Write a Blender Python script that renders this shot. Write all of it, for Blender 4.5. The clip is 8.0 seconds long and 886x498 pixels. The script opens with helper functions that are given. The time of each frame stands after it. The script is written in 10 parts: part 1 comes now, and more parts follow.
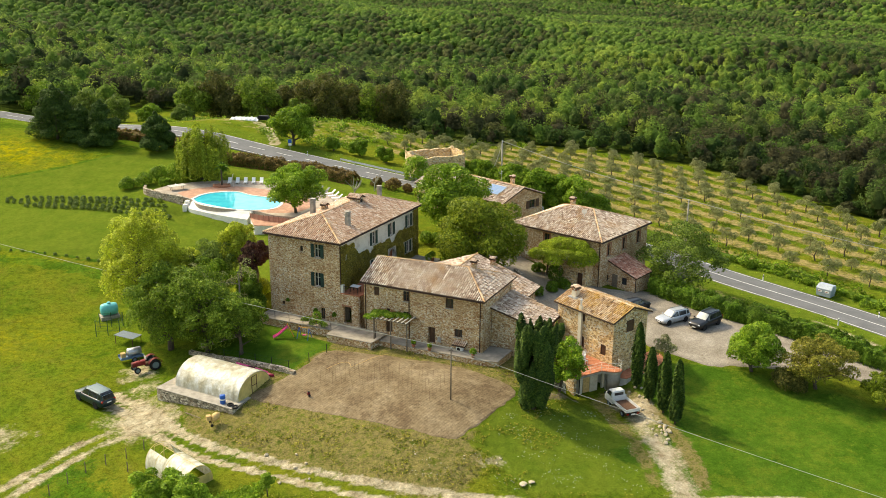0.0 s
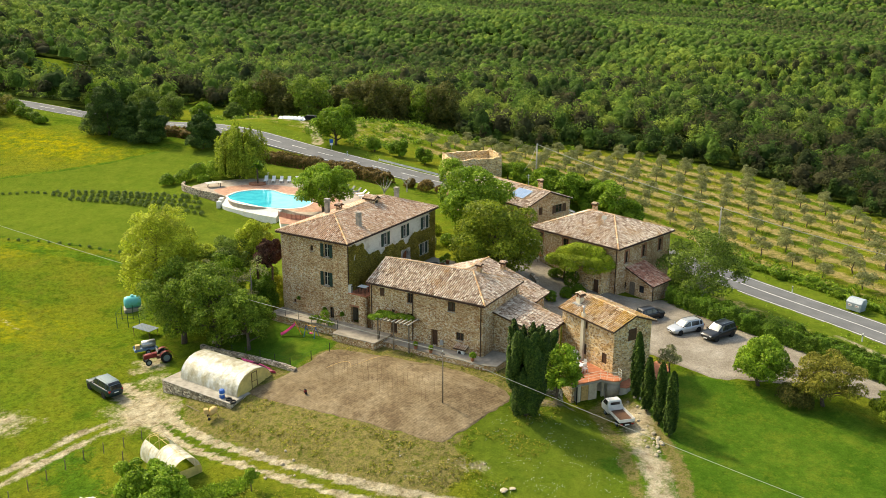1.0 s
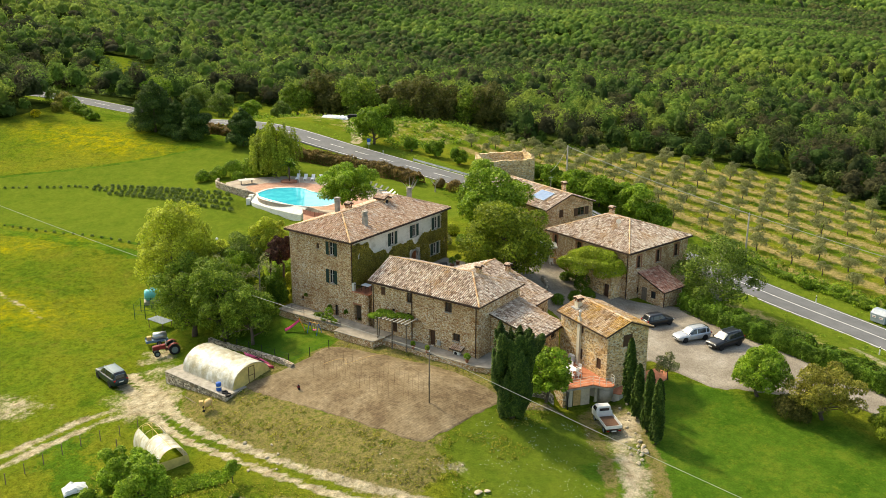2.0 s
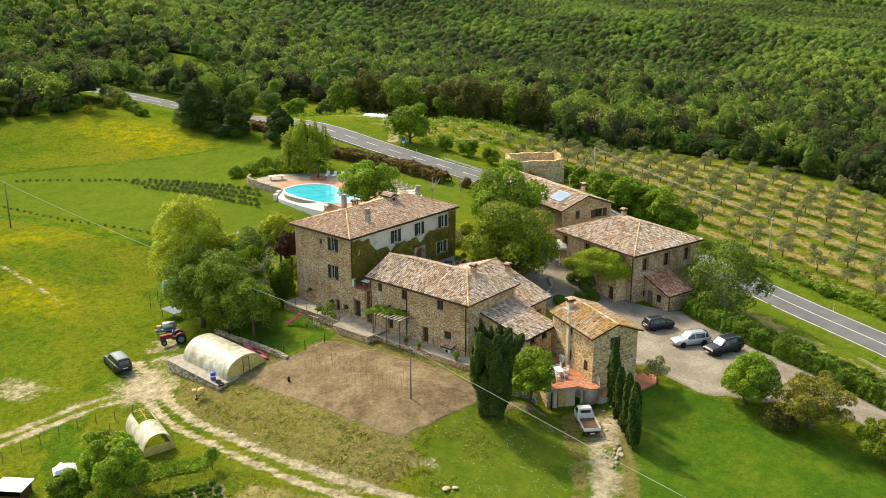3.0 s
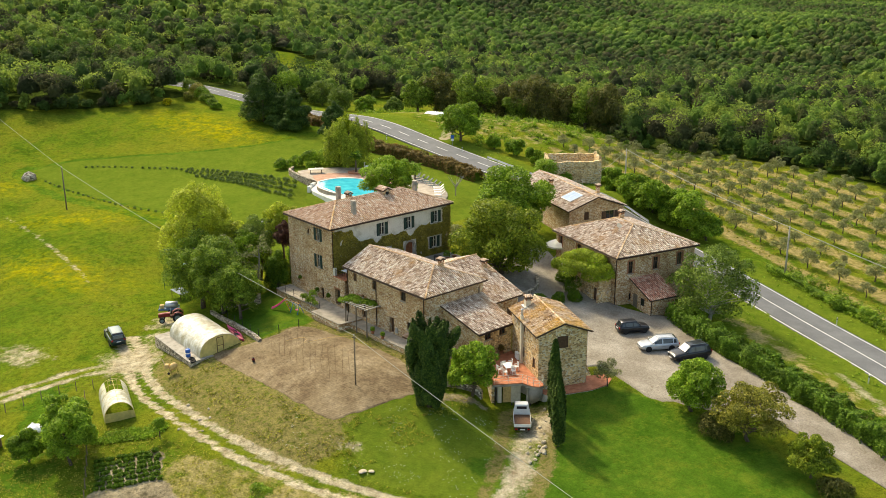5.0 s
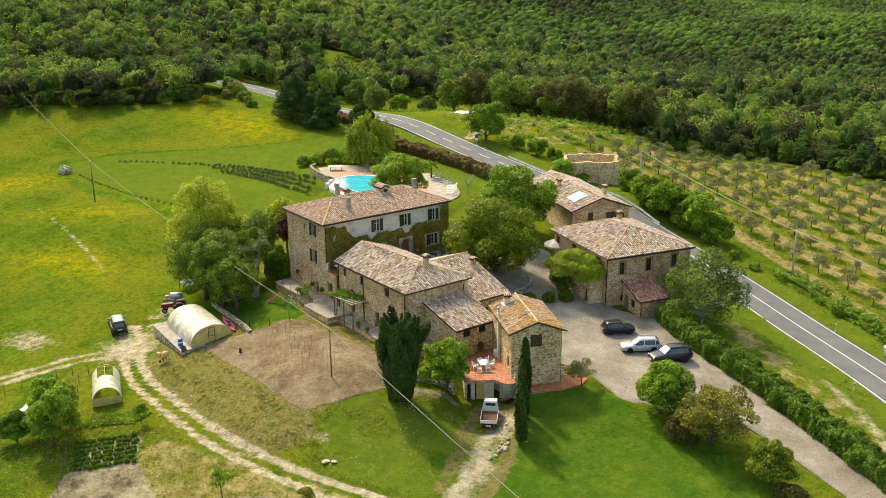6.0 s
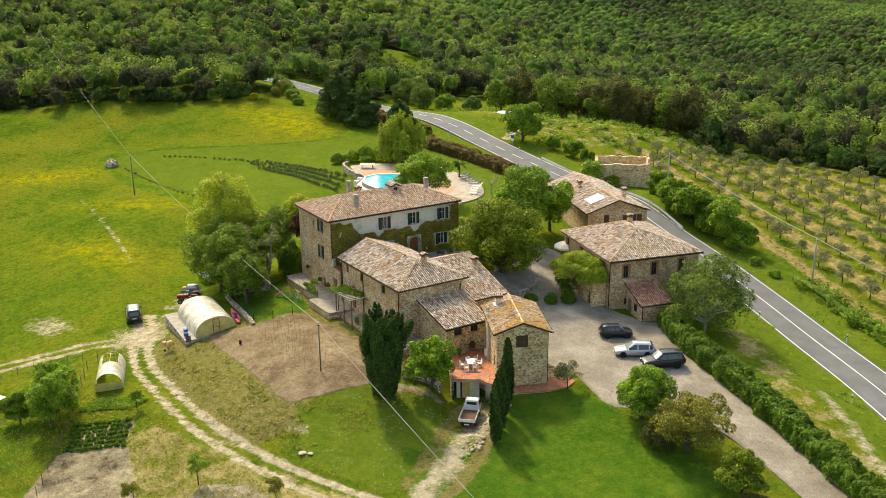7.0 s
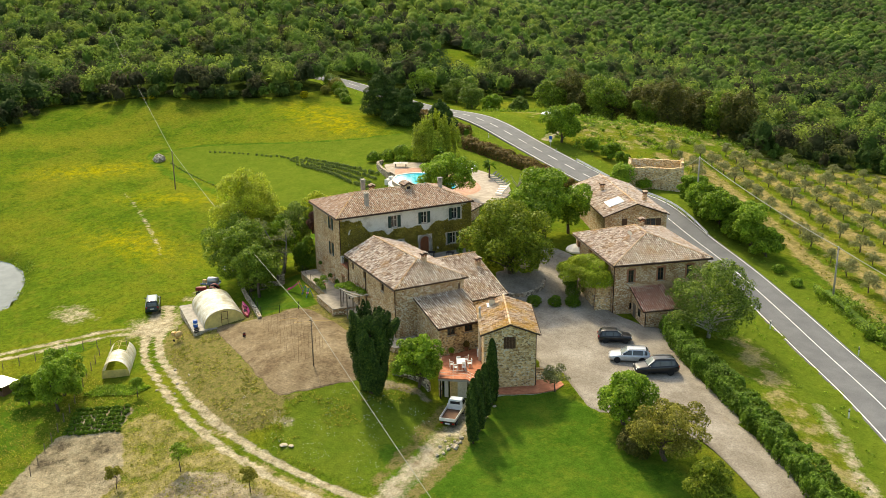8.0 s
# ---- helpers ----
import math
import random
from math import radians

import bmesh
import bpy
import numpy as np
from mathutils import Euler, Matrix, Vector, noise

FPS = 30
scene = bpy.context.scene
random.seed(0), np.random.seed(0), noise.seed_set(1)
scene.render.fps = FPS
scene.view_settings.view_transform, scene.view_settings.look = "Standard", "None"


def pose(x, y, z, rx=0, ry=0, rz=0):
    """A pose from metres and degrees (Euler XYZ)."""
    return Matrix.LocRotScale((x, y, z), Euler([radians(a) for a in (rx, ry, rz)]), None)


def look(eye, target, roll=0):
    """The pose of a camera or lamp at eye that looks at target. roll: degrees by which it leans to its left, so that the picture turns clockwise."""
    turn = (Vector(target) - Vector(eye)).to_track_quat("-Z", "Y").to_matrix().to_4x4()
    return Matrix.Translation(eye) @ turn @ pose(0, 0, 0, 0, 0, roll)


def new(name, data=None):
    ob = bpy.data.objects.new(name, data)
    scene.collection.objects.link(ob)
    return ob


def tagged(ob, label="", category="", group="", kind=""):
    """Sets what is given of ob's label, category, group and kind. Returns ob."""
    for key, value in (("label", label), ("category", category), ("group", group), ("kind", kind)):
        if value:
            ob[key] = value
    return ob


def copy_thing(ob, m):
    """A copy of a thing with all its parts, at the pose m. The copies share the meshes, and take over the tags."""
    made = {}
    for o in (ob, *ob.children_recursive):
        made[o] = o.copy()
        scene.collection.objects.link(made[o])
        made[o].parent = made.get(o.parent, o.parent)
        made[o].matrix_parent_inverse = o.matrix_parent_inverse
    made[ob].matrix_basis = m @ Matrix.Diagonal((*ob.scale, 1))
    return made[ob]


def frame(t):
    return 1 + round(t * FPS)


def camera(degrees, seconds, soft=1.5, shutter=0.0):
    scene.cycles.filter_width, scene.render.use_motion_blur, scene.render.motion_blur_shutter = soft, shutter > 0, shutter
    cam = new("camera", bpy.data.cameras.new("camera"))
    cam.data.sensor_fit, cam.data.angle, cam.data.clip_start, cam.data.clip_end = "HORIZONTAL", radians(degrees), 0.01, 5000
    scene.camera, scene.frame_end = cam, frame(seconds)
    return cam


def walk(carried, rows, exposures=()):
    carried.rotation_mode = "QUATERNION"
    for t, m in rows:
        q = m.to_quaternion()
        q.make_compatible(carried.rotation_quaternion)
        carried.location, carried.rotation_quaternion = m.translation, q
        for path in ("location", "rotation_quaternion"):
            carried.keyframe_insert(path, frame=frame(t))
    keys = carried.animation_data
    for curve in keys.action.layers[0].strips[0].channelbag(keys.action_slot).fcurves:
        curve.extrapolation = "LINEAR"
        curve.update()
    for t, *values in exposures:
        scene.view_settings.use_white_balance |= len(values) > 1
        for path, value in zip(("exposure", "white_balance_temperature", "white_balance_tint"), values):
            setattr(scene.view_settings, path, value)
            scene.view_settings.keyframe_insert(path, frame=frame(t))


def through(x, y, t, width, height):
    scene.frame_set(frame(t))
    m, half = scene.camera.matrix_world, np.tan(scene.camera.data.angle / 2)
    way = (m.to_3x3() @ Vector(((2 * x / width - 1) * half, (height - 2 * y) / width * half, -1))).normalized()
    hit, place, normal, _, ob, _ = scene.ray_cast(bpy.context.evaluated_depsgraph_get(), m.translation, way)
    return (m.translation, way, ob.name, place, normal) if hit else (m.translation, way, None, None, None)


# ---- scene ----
cam = camera(49.4, 8.0, 0.5)
PATH = [
    (0, (1.09, -0.803, 42.437), (1.049, 1.105, 41.84), 0.3),
    (0.5, (5.123, -0.585, 42.736), (5.0, 1.319, 42.138), 0.2),
    (1, (9.273, -0.342, 42.786), (9.069, 1.556, 42.189), 0.3),
    (1.5, (13.391, 0.142, 42.898), (13.109, 2.03, 42.301), 0.2),
    (2, (17.883, 0.668, 43.027), (17.52, 2.541, 42.429), 0.1),
    (3.5, (31.963, 2.822, 43.117), (31.367, 4.635, 42.519), -0.2),
    (4, (36.855, 3.806, 43.041), (36.188, 5.594, 42.444), -0.3),
    (4.5, (41.548, 5.063, 42.957), (40.817, 6.826, 42.361), -0.3),
    (6, (55.563, 9.618, 42.969), (54.641, 11.29, 42.374), -0.5),
    (6.5, (59.872, 11.653, 42.955), (58.88, 13.285, 42.361), -0.6),
    (7, (64.063, 13.941, 42.978), (63.0, 15.528, 42.384), -0.6),
    (7.5, (68.102, 16.435, 42.932), (66.969, 17.972, 42.34), -0.7),
    (8, (72.096, 19.094, 43.068), (70.897, 20.581, 42.475), -0.7),
]
walk(cam, [(t, look(eye, target, roll)) for t, eye, target, roll in PATH])

# ---- light ----
SUN_FROM = Vector((-0.62, 0.41, 0.70)).normalized()
world = bpy.data.worlds.new("sky")
scene.world = world
world.use_nodes = True
wn = world.node_tree
sky = wn.nodes.new("ShaderNodeTexSky")
sky.sky_type = "NISHITA"
sky.sun_disc = False
sky.sun_elevation = math.asin(SUN_FROM.z)
sky.sun_rotation = math.atan2(SUN_FROM.x, SUN_FROM.y)
sky.air_density, sky.dust_density = 1.0, 3.0
wn.nodes["Background"].inputs[1].default_value = 0.15
wn.links.new(sky.outputs[0], wn.nodes["Background"].inputs[0])
sun = new("sun", bpy.data.lights.new("sun", "SUN"))
sun.data.energy, sun.data.angle, sun.data.color = 1.95, radians(5), (1.0, 0.93, 0.80)
sun.matrix_world = look(SUN_FROM * 300, (0, 0, 0))
scene.view_settings.exposure = 1.13
scene.view_settings.use_white_balance = True
scene.view_settings.white_balance_temperature, scene.view_settings.white_balance_tint = 7850, 3

# ---- materials ----
def ramp(nt, stops):
    n = nt.nodes.new("ShaderNodeValToRGB")
    el = n.color_ramp.elements
    while len(el) < len(stops):
        el.new(0.5)
    for e, (p, c) in zip(el, stops):
        e.position, e.color = p, (*c, 1)
    return n


class Mat:
    """A node material with short ways to add noise, mixes and bump."""

    def __init__(self, name, rough=0.8, metal=0.0, spec=0.3):
        self.m = bpy.data.materials.new(name)
        self.m.use_nodes = True
        self.nt = self.m.node_tree
        self.b = self.nt.nodes["Principled BSDF"]
        self.b.inputs["Roughness"].default_value = rough
        self.b.inputs["Metallic"].default_value = metal
        self.b.inputs["Specular IOR Level"].default_value = spec
        self.tc = self.nt.nodes.new("ShaderNodeTexCoord")

    def link(self, a, b):
        self.nt.links.new(a, b)

    def coord(self, scale=(1, 1, 1), rot=(0, 0, 0), out="Object"):
        n = self.nt.nodes.new("ShaderNodeMapping")
        n.inputs["Scale"].default_value = scale
        n.inputs["Rotation"].default_value = rot
        self.link(self.tc.outputs[out], n.inputs[0])
        return n.outputs[0]

    def noise(self, scale, detail=4, rough=0.6, vec=None):
        n = self.nt.nodes.new("ShaderNodeTexNoise")
        n.inputs["Scale"].default_value = scale
        n.inputs["Detail"].default_value = detail
        n.inputs["Roughness"].default_value = rough
        self.link(vec if vec else self.tc.outputs["Object"], n.inputs["Vector"])
        return n.outputs[0]

    def voronoi(self, scale, vec=None, feature="F1", rand=1.0):
        n = self.nt.nodes.new("ShaderNodeTexVoronoi")
        n.feature = feature
        n.inputs["Scale"].default_value = scale
        n.inputs["Randomness"].default_value = rand
        self.link(vec if vec else self.tc.outputs["Object"], n.inputs["Vector"])
        return n

    def wave(self, scale, vec=None, distort=1.0):
        n = self.nt.nodes.new("ShaderNodeTexWave")
        n.inputs["Scale"].default_value = scale
        n.inputs["Distortion"].default_value = distort
        n.inputs["Detail"].default_value = 2
        self.link(vec if vec else self.tc.outputs["Object"], n.inputs["Vector"])
        return n.outputs["Fac"]

    def attr(self, name):
        n = self.nt.nodes.new("ShaderNodeAttribute")
        n.attribute_name = name
        return n.outputs["Fac"]

    def island(self):
        return self.nt.nodes.new("ShaderNodeNewGeometry").outputs["Random Per Island"]

    def rnd(self):
        return self.nt.nodes.new("ShaderNodeObjectInfo").outputs["Random"]

    def ramp(self, fac, stops):
        n = ramp(self.nt, stops)
        self.link(fac, n.inputs[0])
        return n.outputs[0]

    def math(self, op, a, b=0.0, c=0.0):
        n = self.nt.nodes.new("ShaderNodeMath")
        n.operation = op
        for i, v in enumerate((a, b, c)):
            if isinstance(v, (int, float)):
                n.inputs[i].default_value = v
            else:
                self.link(v, n.inputs[i])
        return n.outputs[0]

    def step(self, v, lo, hi):
        n = self.nt.nodes.new("ShaderNodeMapRange")
        n.inputs["From Min"].default_value, n.inputs["From Max"].default_value = lo, hi
        self.link(v, n.inputs[0])
        return n.outputs[0]

    def mix(self, fac, a, b, mode="MIX"):
        n = self.nt.nodes.new("ShaderNodeMix")
        n.data_type, n.blend_type = "RGBA", mode
        for k, v in ((0, fac), (6, a), (7, b)):
            if isinstance(v, (int, float)):
                n.inputs[k].default_value = v
            elif isinstance(v, tuple):
                n.inputs[k].default_value = (*v, 1)
            else:
                self.link(v, n.inputs[k])
        return n.outputs[2]

    def bump(self, h, strength=0.5, dist=0.05):
        n = self.nt.nodes.new("ShaderNodeBump")
        n.inputs["Strength"].default_value = strength
        n.inputs["Distance"].default_value = dist
        self.link(h, n.inputs["Height"])
        self.link(n.outputs[0], self.b.inputs["Normal"])

    def color(self, c):
        if isinstance(c, tuple):
            self.b.inputs["Base Color"].default_value = (*c, 1)
        else:
            self.link(c, self.b.inputs["Base Color"])
        return self

    def leafy(self, colour, through=0.3):
        """Mix in light that shines through a leaf."""
        tr = self.nt.nodes.new("ShaderNodeBsdfTranslucent")
        mx = self.nt.nodes.new("ShaderNodeMixShader")
        mx.inputs[0].default_value = through
        self.link(colour, tr.inputs[0])
        self.link(self.b.outputs[0], mx.inputs[1])
        self.link(tr.outputs[0], mx.inputs[2])
        self.link(mx.outputs[0], self.nt.nodes["Material Output"].inputs[0])


def plain(name, c, rough=0.7, metal=0.0, var=0.15, scale=6.0, spec=0.3):
    """A painted or moulded surface with faint dirt and grain."""
    k = Mat(name, rough, metal, spec)
    n = k.noise(scale, 5)
    dark = tuple(v * (1 - var) for v in c)
    light = tuple(min(1, v * (1 + var * 0.6)) for v in c)
    k.color(k.ramp(n, [(0.3, dark), (0.7, light)]))
    k.bump(k.noise(scale * 8, 3), 0.15, 0.01)
    return k.m


def leaf(name, dark, mid, light, rough=0.55, through=0.34, scale=0.5):
    k = Mat(name, rough, 0, 0.12)
    c = k.ramp(k.island(), [(0.0, dark), (0.5, mid), (1.0, light)])
    n = k.ramp(k.noise(scale, 3), [(0.3, (1.0, 1.0, 1.0)), (0.7, (2.0, 2.0, 1.8))])
    c = k.mix(1.0, c, n, "MULTIPLY")
    k.color(c)
    k.leafy(c, through)
    return k.m


def stone(name, stops, mortar, scale=3.3, bumpy=0.7):
    """Rubble masonry: uneven stones in pale mortar."""
    k = Mat(name, 0.9, 0, 0.2)
    warp = k.nt.nodes.new("ShaderNodeVectorMath")
    warp.operation = "MULTIPLY_ADD"
    nz = k.nt.nodes.new("ShaderNodeTexNoise")
    nz.inputs["Scale"].default_value = 3.0
    k.link(k.tc.outputs["Object"], nz.inputs["Vector"])
    k.link(nz.outputs["Color"], warp.inputs[0])
    warp.inputs[1].default_value = (0.12, 0.12, 0.12)
    k.link(k.coord((1.0, 1.0, 1.55)), warp.inputs[2])
    v = k.voronoi(scale, warp.outputs[0])
    e = k.voronoi(scale, warp.outputs[0], "DISTANCE_TO_EDGE")
    sep = k.nt.nodes.new("ShaderNodeSeparateColor")
    k.link(v.outputs["Color"], sep.inputs[0])
    c = k.ramp(sep.outputs[0], stops)
    c = k.mix(0.5, c, k.ramp(k.noise(9, 5), [(0.3, (0.55, 0.55, 0.55)), (0.7, (1.15, 1.12, 1.08))]), "MULTIPLY")
    big = k.ramp(k.noise(0.45, 6, 0.7), [(0.36, (0.88, 0.70, 0.54)), (0.5, (1.16, 1.10, 1.02)), (0.66, (1.42, 1.32, 1.18))])
    c = k.mix(1.0, c, big, "MULTIPLY")
    pale = k.math("MULTIPLY", k.step(sep.outputs[1], 0.72, 0.84), k.step(k.noise(0.22, 3), 0.34, 0.54))
    c = k.mix(pale, c, (0.74, 0.66, 0.52))
    rusty = k.math("MULTIPLY", k.step(k.noise(0.55, 5, 0.75), 0.60, 0.68), 0.55)
    c = k.mix(rusty, c, (0.50, 0.25, 0.13))
    joint = k.step(e.outputs["Distance"], 0.006, 0.05)
    c = k.mix(joint, mortar, c)
    k.color(c)
    k.bump(k.math("ADD", joint, k.math("MULTIPLY", k.noise(14, 4), 0.5)), bumpy, 0.05)
    return k.m


M_STONE = stone("rubble_stone", [(0.0, (0.20, 0.125, 0.07)), (0.12, (0.40, 0.205, 0.10)), (0.3, (0.39, 0.255, 0.135)), (0.5, (0.48, 0.340, 0.19)), (0.75, (0.54, 0.415, 0.255)), (1.0, (0.72, 0.61, 0.45))], (0.42, 0.32, 0.20), 6.2)
M_STONE_C = stone("warm_rubble_stone", [(0.0, (0.24, 0.16, 0.09)), (0.3, (0.50, 0.345, 0.175)), (0.6, (0.64, 0.48, 0.26)), (1.0, (0.80, 0.67, 0.43))], (0.60, 0.475, 0.28), 4.4)
M_STONE_GREY = stone("grey_field_stone", [(0.0, (0.10, 0.09, 0.075)), (0.4, (0.29, 0.26, 0.21)), (0.7, (0.40, 0.355, 0.285)), (1.0, (0.56, 0.52, 0.44))], (0.22, 0.19, 0.145), 3.6, 0.9)


def plaster(name, c, patch):
    k = Mat(name, 0.9, 0, 0.15)
    n = k.noise(0.7, 6, 0.7)
    col = k.ramp(n, [(0.38, patch), (0.5, c), (0.75, tuple(v * 1.06 for v in c))])
    fine = k.ramp(k.noise(11, 5), [(0.3, (0.82, 0.80, 0.77)), (0.65, (1, 1, 1))])
    k.color(k.mix(1.0, col, fine, "MULTIPLY"))
    k.bump(k.noise(25, 4), 0.3, 0.02)
    return k.m


M_PLASTER = plaster("old_white_plaster", (0.66, 0.63, 0.56), (0.50, 0.46, 0.39))
M_CREAM = plaster("cream_render", (0.66, 0.60, 0.47), (0.55, 0.48, 0.36))
M_POOLWALL = plaster("white_pool_render", (0.78, 0.77, 0.72), (0.70, 0.68, 0.62))


def tiles_mat(name, stops, lichen, amount):
    k = Mat(name, 0.88, 0, 0.2)
    c = k.ramp(k.island(), stops)
    n = k.noise(0.45, 5, 0.7)
    c = k.mix(k.math("MULTIPLY", k.step(n, 0.62 - amount, 0.78 - amount * 0.8), 0.75), c, lichen)
    fine = k.ramp(k.noise(7, 5, 0.7), [(0.3, (0.55, 0.52, 0.48)), (0.5, (0.98, 0.97, 0.96)), (0.7, (1.2, 1.18, 1.15))])
    k.color(k.mix(1.0, c, fine, "MULTIPLY"))
    k.bump(k.noise(30, 3), 0.3, 0.01)
    return k.m


M_TILE = tiles_mat("clay_roof_tile", [(0.0, (0.34, 0.20, 0.13)), (0.1, (0.52, 0.33, 0.22)), (0.5, (0.60, 0.42, 0.30)), (0.85, (0.68, 0.52, 0.40)), (1.0, (0.78, 0.68, 0.57))], (0.48, 0.27, 0.09), 0.04)
M_TILE_PALE = tiles_mat("weathered_roof_tile", [(0.0, (0.25, 0.165, 0.115)), (0.15, (0.47, 0.345, 0.26)), (0.5, (0.65, 0.515, 0.405)), (0.8, (0.76, 0.64, 0.525)), (1.0, (0.88, 0.81, 0.71))], (0.50, 0.28, 0.11), 0.10)
M_TILE_GOLD = tiles_mat("lichen_roof_tile", [(0.0, (0.20, 0.12, 0.07)), (0.12, (0.46, 0.29, 0.17)), (0.6, (0.60, 0.44, 0.29)), (1.0, (0.74, 0.61, 0.46))], (0.62, 0.35, 0.05), 0.19)
M_TILE_RED = tiles_mat("red_roof_tile", [(0.0, (0.36, 0.16, 0.11)), (0.3, (0.58, 0.26, 0.18)), (0.7, (0.68, 0.38, 0.27)), (1.0, (0.76, 0.54, 0.42))], (0.40, 0.22, 0.14), 0.0)
M_TILE_RIDGE = tiles_mat("ridge_tile", [(0.0, (0.40, 0.24, 0.13)), (0.5, (0.56, 0.38, 0.23)), (1.0, (0.66, 0.52, 0.38))], (0.60, 0.34, 0.07), 0.10)
# roof slab kept dark: shade of the channels between tile columns is in its colour
M_UNDERROOF = plain("channel_shaded_roof_slab", (0.085, 0.052, 0.034), 0.95, 0, 0.3)
M_SHUTTER = plain("dark_green_shutter_paint", (0.018, 0.045, 0.036), 0.55, 0, 0.3, 3)
M_BROWN = plain("brown_window_wood", (0.10, 0.052, 0.03), 0.6, 0, 0.35, 5)
M_WINFRAME = plain("pale_window_wood", (0.50, 0.47, 0.42), 0.6, 0, 0.2, 5)
M_BRICKTRIM = plain("brick_surround", (0.36, 0.16, 0.09), 0.9, 0, 0.35, 8)
M_PIPE = plain("brown_copper_pipe", (0.06, 0.032, 0.022), 0.5, 0.4, 0.3, 4)
M_CONCRETE = plain("weathered_concrete", (0.36, 0.33, 0.28), 0.92, 0, 0.35, 1.3)
M_PAVING = plain("old_stone_paving", (0.33, 0.29, 0.235), 0.92, 0, 0.35, 1.1)
M_CONCRETE_PALE = plain("pale_concrete_pole", (0.52, 0.49, 0.43), 0.9, 0, 0.2, 2)
M_STEEL = plain("galvanised_steel", (0.48, 0.49, 0.50), 0.45, 0.7, 0.2, 3)
M_DARKMETAL = plain("dark_iron", (0.03, 0.028, 0.026), 0.6, 0.5, 0.3, 4)
M_RUST = plain("rusty_iron", (0.14, 0.075, 0.045), 0.85, 0.2, 0.4, 7)
M_WHITE = plain("white_plastic", (0.78, 0.78, 0.76), 0.45, 0, 0.06, 3)
M_WOODOLD = plain("grey_weathered_wood", (0.19, 0.15, 0.11), 0.9, 0, 0.4, 6)
M_DOORWOOD = plain("varnished_door_wood", (0.24, 0.085, 0.035), 0.5, 0, 0.35, 5)
M_RUBBER = plain("black_rubber", (0.015, 0.015, 0.016), 0.75, 0, 0.2, 5)
M_CANVAS = plain("cream_canvas", (0.76, 0.73, 0.64), 0.85, 0, 0.08, 2)
M_BARK = plain("grey_brown_bark", (0.105, 0.08, 0.058), 0.95, 0, 0.45, 5)
M_BARK_GREY = plain("grey_lichened_bark", (0.20, 0.185, 0.16), 0.95, 0, 0.4, 5)
M_BARK_PALE = plain("pale_bare_bark", (0.40, 0.37, 0.32), 0.9, 0, 0.3, 5)
M_BLUE = plain("blue_plastic", (0.02, 0.11, 0.42), 0.4, 0, 0.15, 3)
M_TURQ = plain("turquoise_fibreglass", (0.13, 0.52, 0.53), 0.4, 0, 0.12, 2)
M_PINK = plain("pink_plastic", (0.72, 0.09, 0.28), 0.35, 0, 0.08, 3)
M_MAROON = plain("maroon_plastic", (0.30, 0.025, 0.06), 0.4, 0, 0.15, 3)
M_YELLOWPL = plain("yellow_orange_plastic", (0.80, 0.36, 0.03), 0.4, 0, 0.1, 3)
M_TRACTOR = plain("faded_red_tractor_paint", (0.21, 0.024, 0.026), 0.5, 0.1, 0.35, 4)
M_MIXER = plain("sandy_yellow_paint", (0.60, 0.40, 0.16), 0.7, 0, 0.3, 5)
M_TERRA = plain("terracotta_pot_clay", (0.36, 0.145, 0.075), 0.85, 0, 0.25, 6)
M_POOLBOARD = plain("pale_red_board", (0.46, 0.22, 0.16), 0.8, 0, 0.2, 4)
M_TRAILER = plain("faded_blue_paint", (0.12, 0.21, 0.33), 0.6, 0, 0.25, 4)
M_ROCK = plain("pale_ochre_rock", (0.50, 0.42, 0.30), 0.95, 0, 0.4, 5)
M_LINE = plain("white_road_paint", (0.74, 0.74, 0.71), 0.75, 0, 0.2, 2)
M_SOLAR = plain("solar_collector_glass", (0.16, 0.26, 0.42), 0.12, 0.1, 0.1, 1, 0.7)
M_WIRE = plain("pale_cable", (0.34, 0.35, 0.30), 0.6, 0.2, 0.1, 1)
M_GREENNET = plain("green_wire_mesh", (0.03, 0.09, 0.045), 0.7, 0.2, 0.2, 3)


def glass_mat():
    k = Mat("window_glass", 0.06, 0, 0.7)
    k.color(k.ramp(k.noise(1.2, 2), [(0.3, (0.012, 0.014, 0.016)), (0.7, (0.035, 0.04, 0.043))]))
    return k.m


M_GLASS = glass_mat()


def screen_mat():
    k = Mat("sky_paled_windscreen", 0.08, 0, 1.0)
    k.b.inputs["Coat Weight"].default_value = 1.0
    k.b.inputs["Coat Roughness"].default_value = 0.04
    # pale grey base paints the reflected sky into the glass, on top of the coat
    k.color(k.ramp(k.noise(1.2, 2), [(0.3, (0.20, 0.23, 0.23)), (0.7, (0.30, 0.335, 0.335))]))
    return k.m


M_SCREEN = screen_mat()


def car_paint(name, c, metal=0.0):
    k = Mat(name, 0.3, metal, 0.25)
    k.b.inputs["Coat Weight"].default_value = 0.45
    k.b.inputs["Coat Roughness"].default_value = 0.05
    k.color(k.ramp(k.noise(2.5, 5), [(0.35, tuple(v * 0.88 for v in c)), (0.65, c)]))
    return k.m


M_CARBLACK = car_paint("black_car_paint", (0.012, 0.013, 0.016))
M_CARSILVER = car_paint("silver_car_paint", (0.50, 0.52, 0.55), 0.35)
M_CARWHITE = car_paint("white_van_paint", (0.70, 0.71, 0.70), 0.0)
M_CARTEAL = car_paint("dark_teal_car_paint", (0.009, 0.026, 0.032))
M_SILVERPLASTIC = plain("silver_trim", (0.16, 0.215, 0.235), 0.5, 0.1, 0.12)
M_LAMP = plain("lamp_glass", (0.62, 0.62, 0.60), 0.12, 0.2, 0.1)
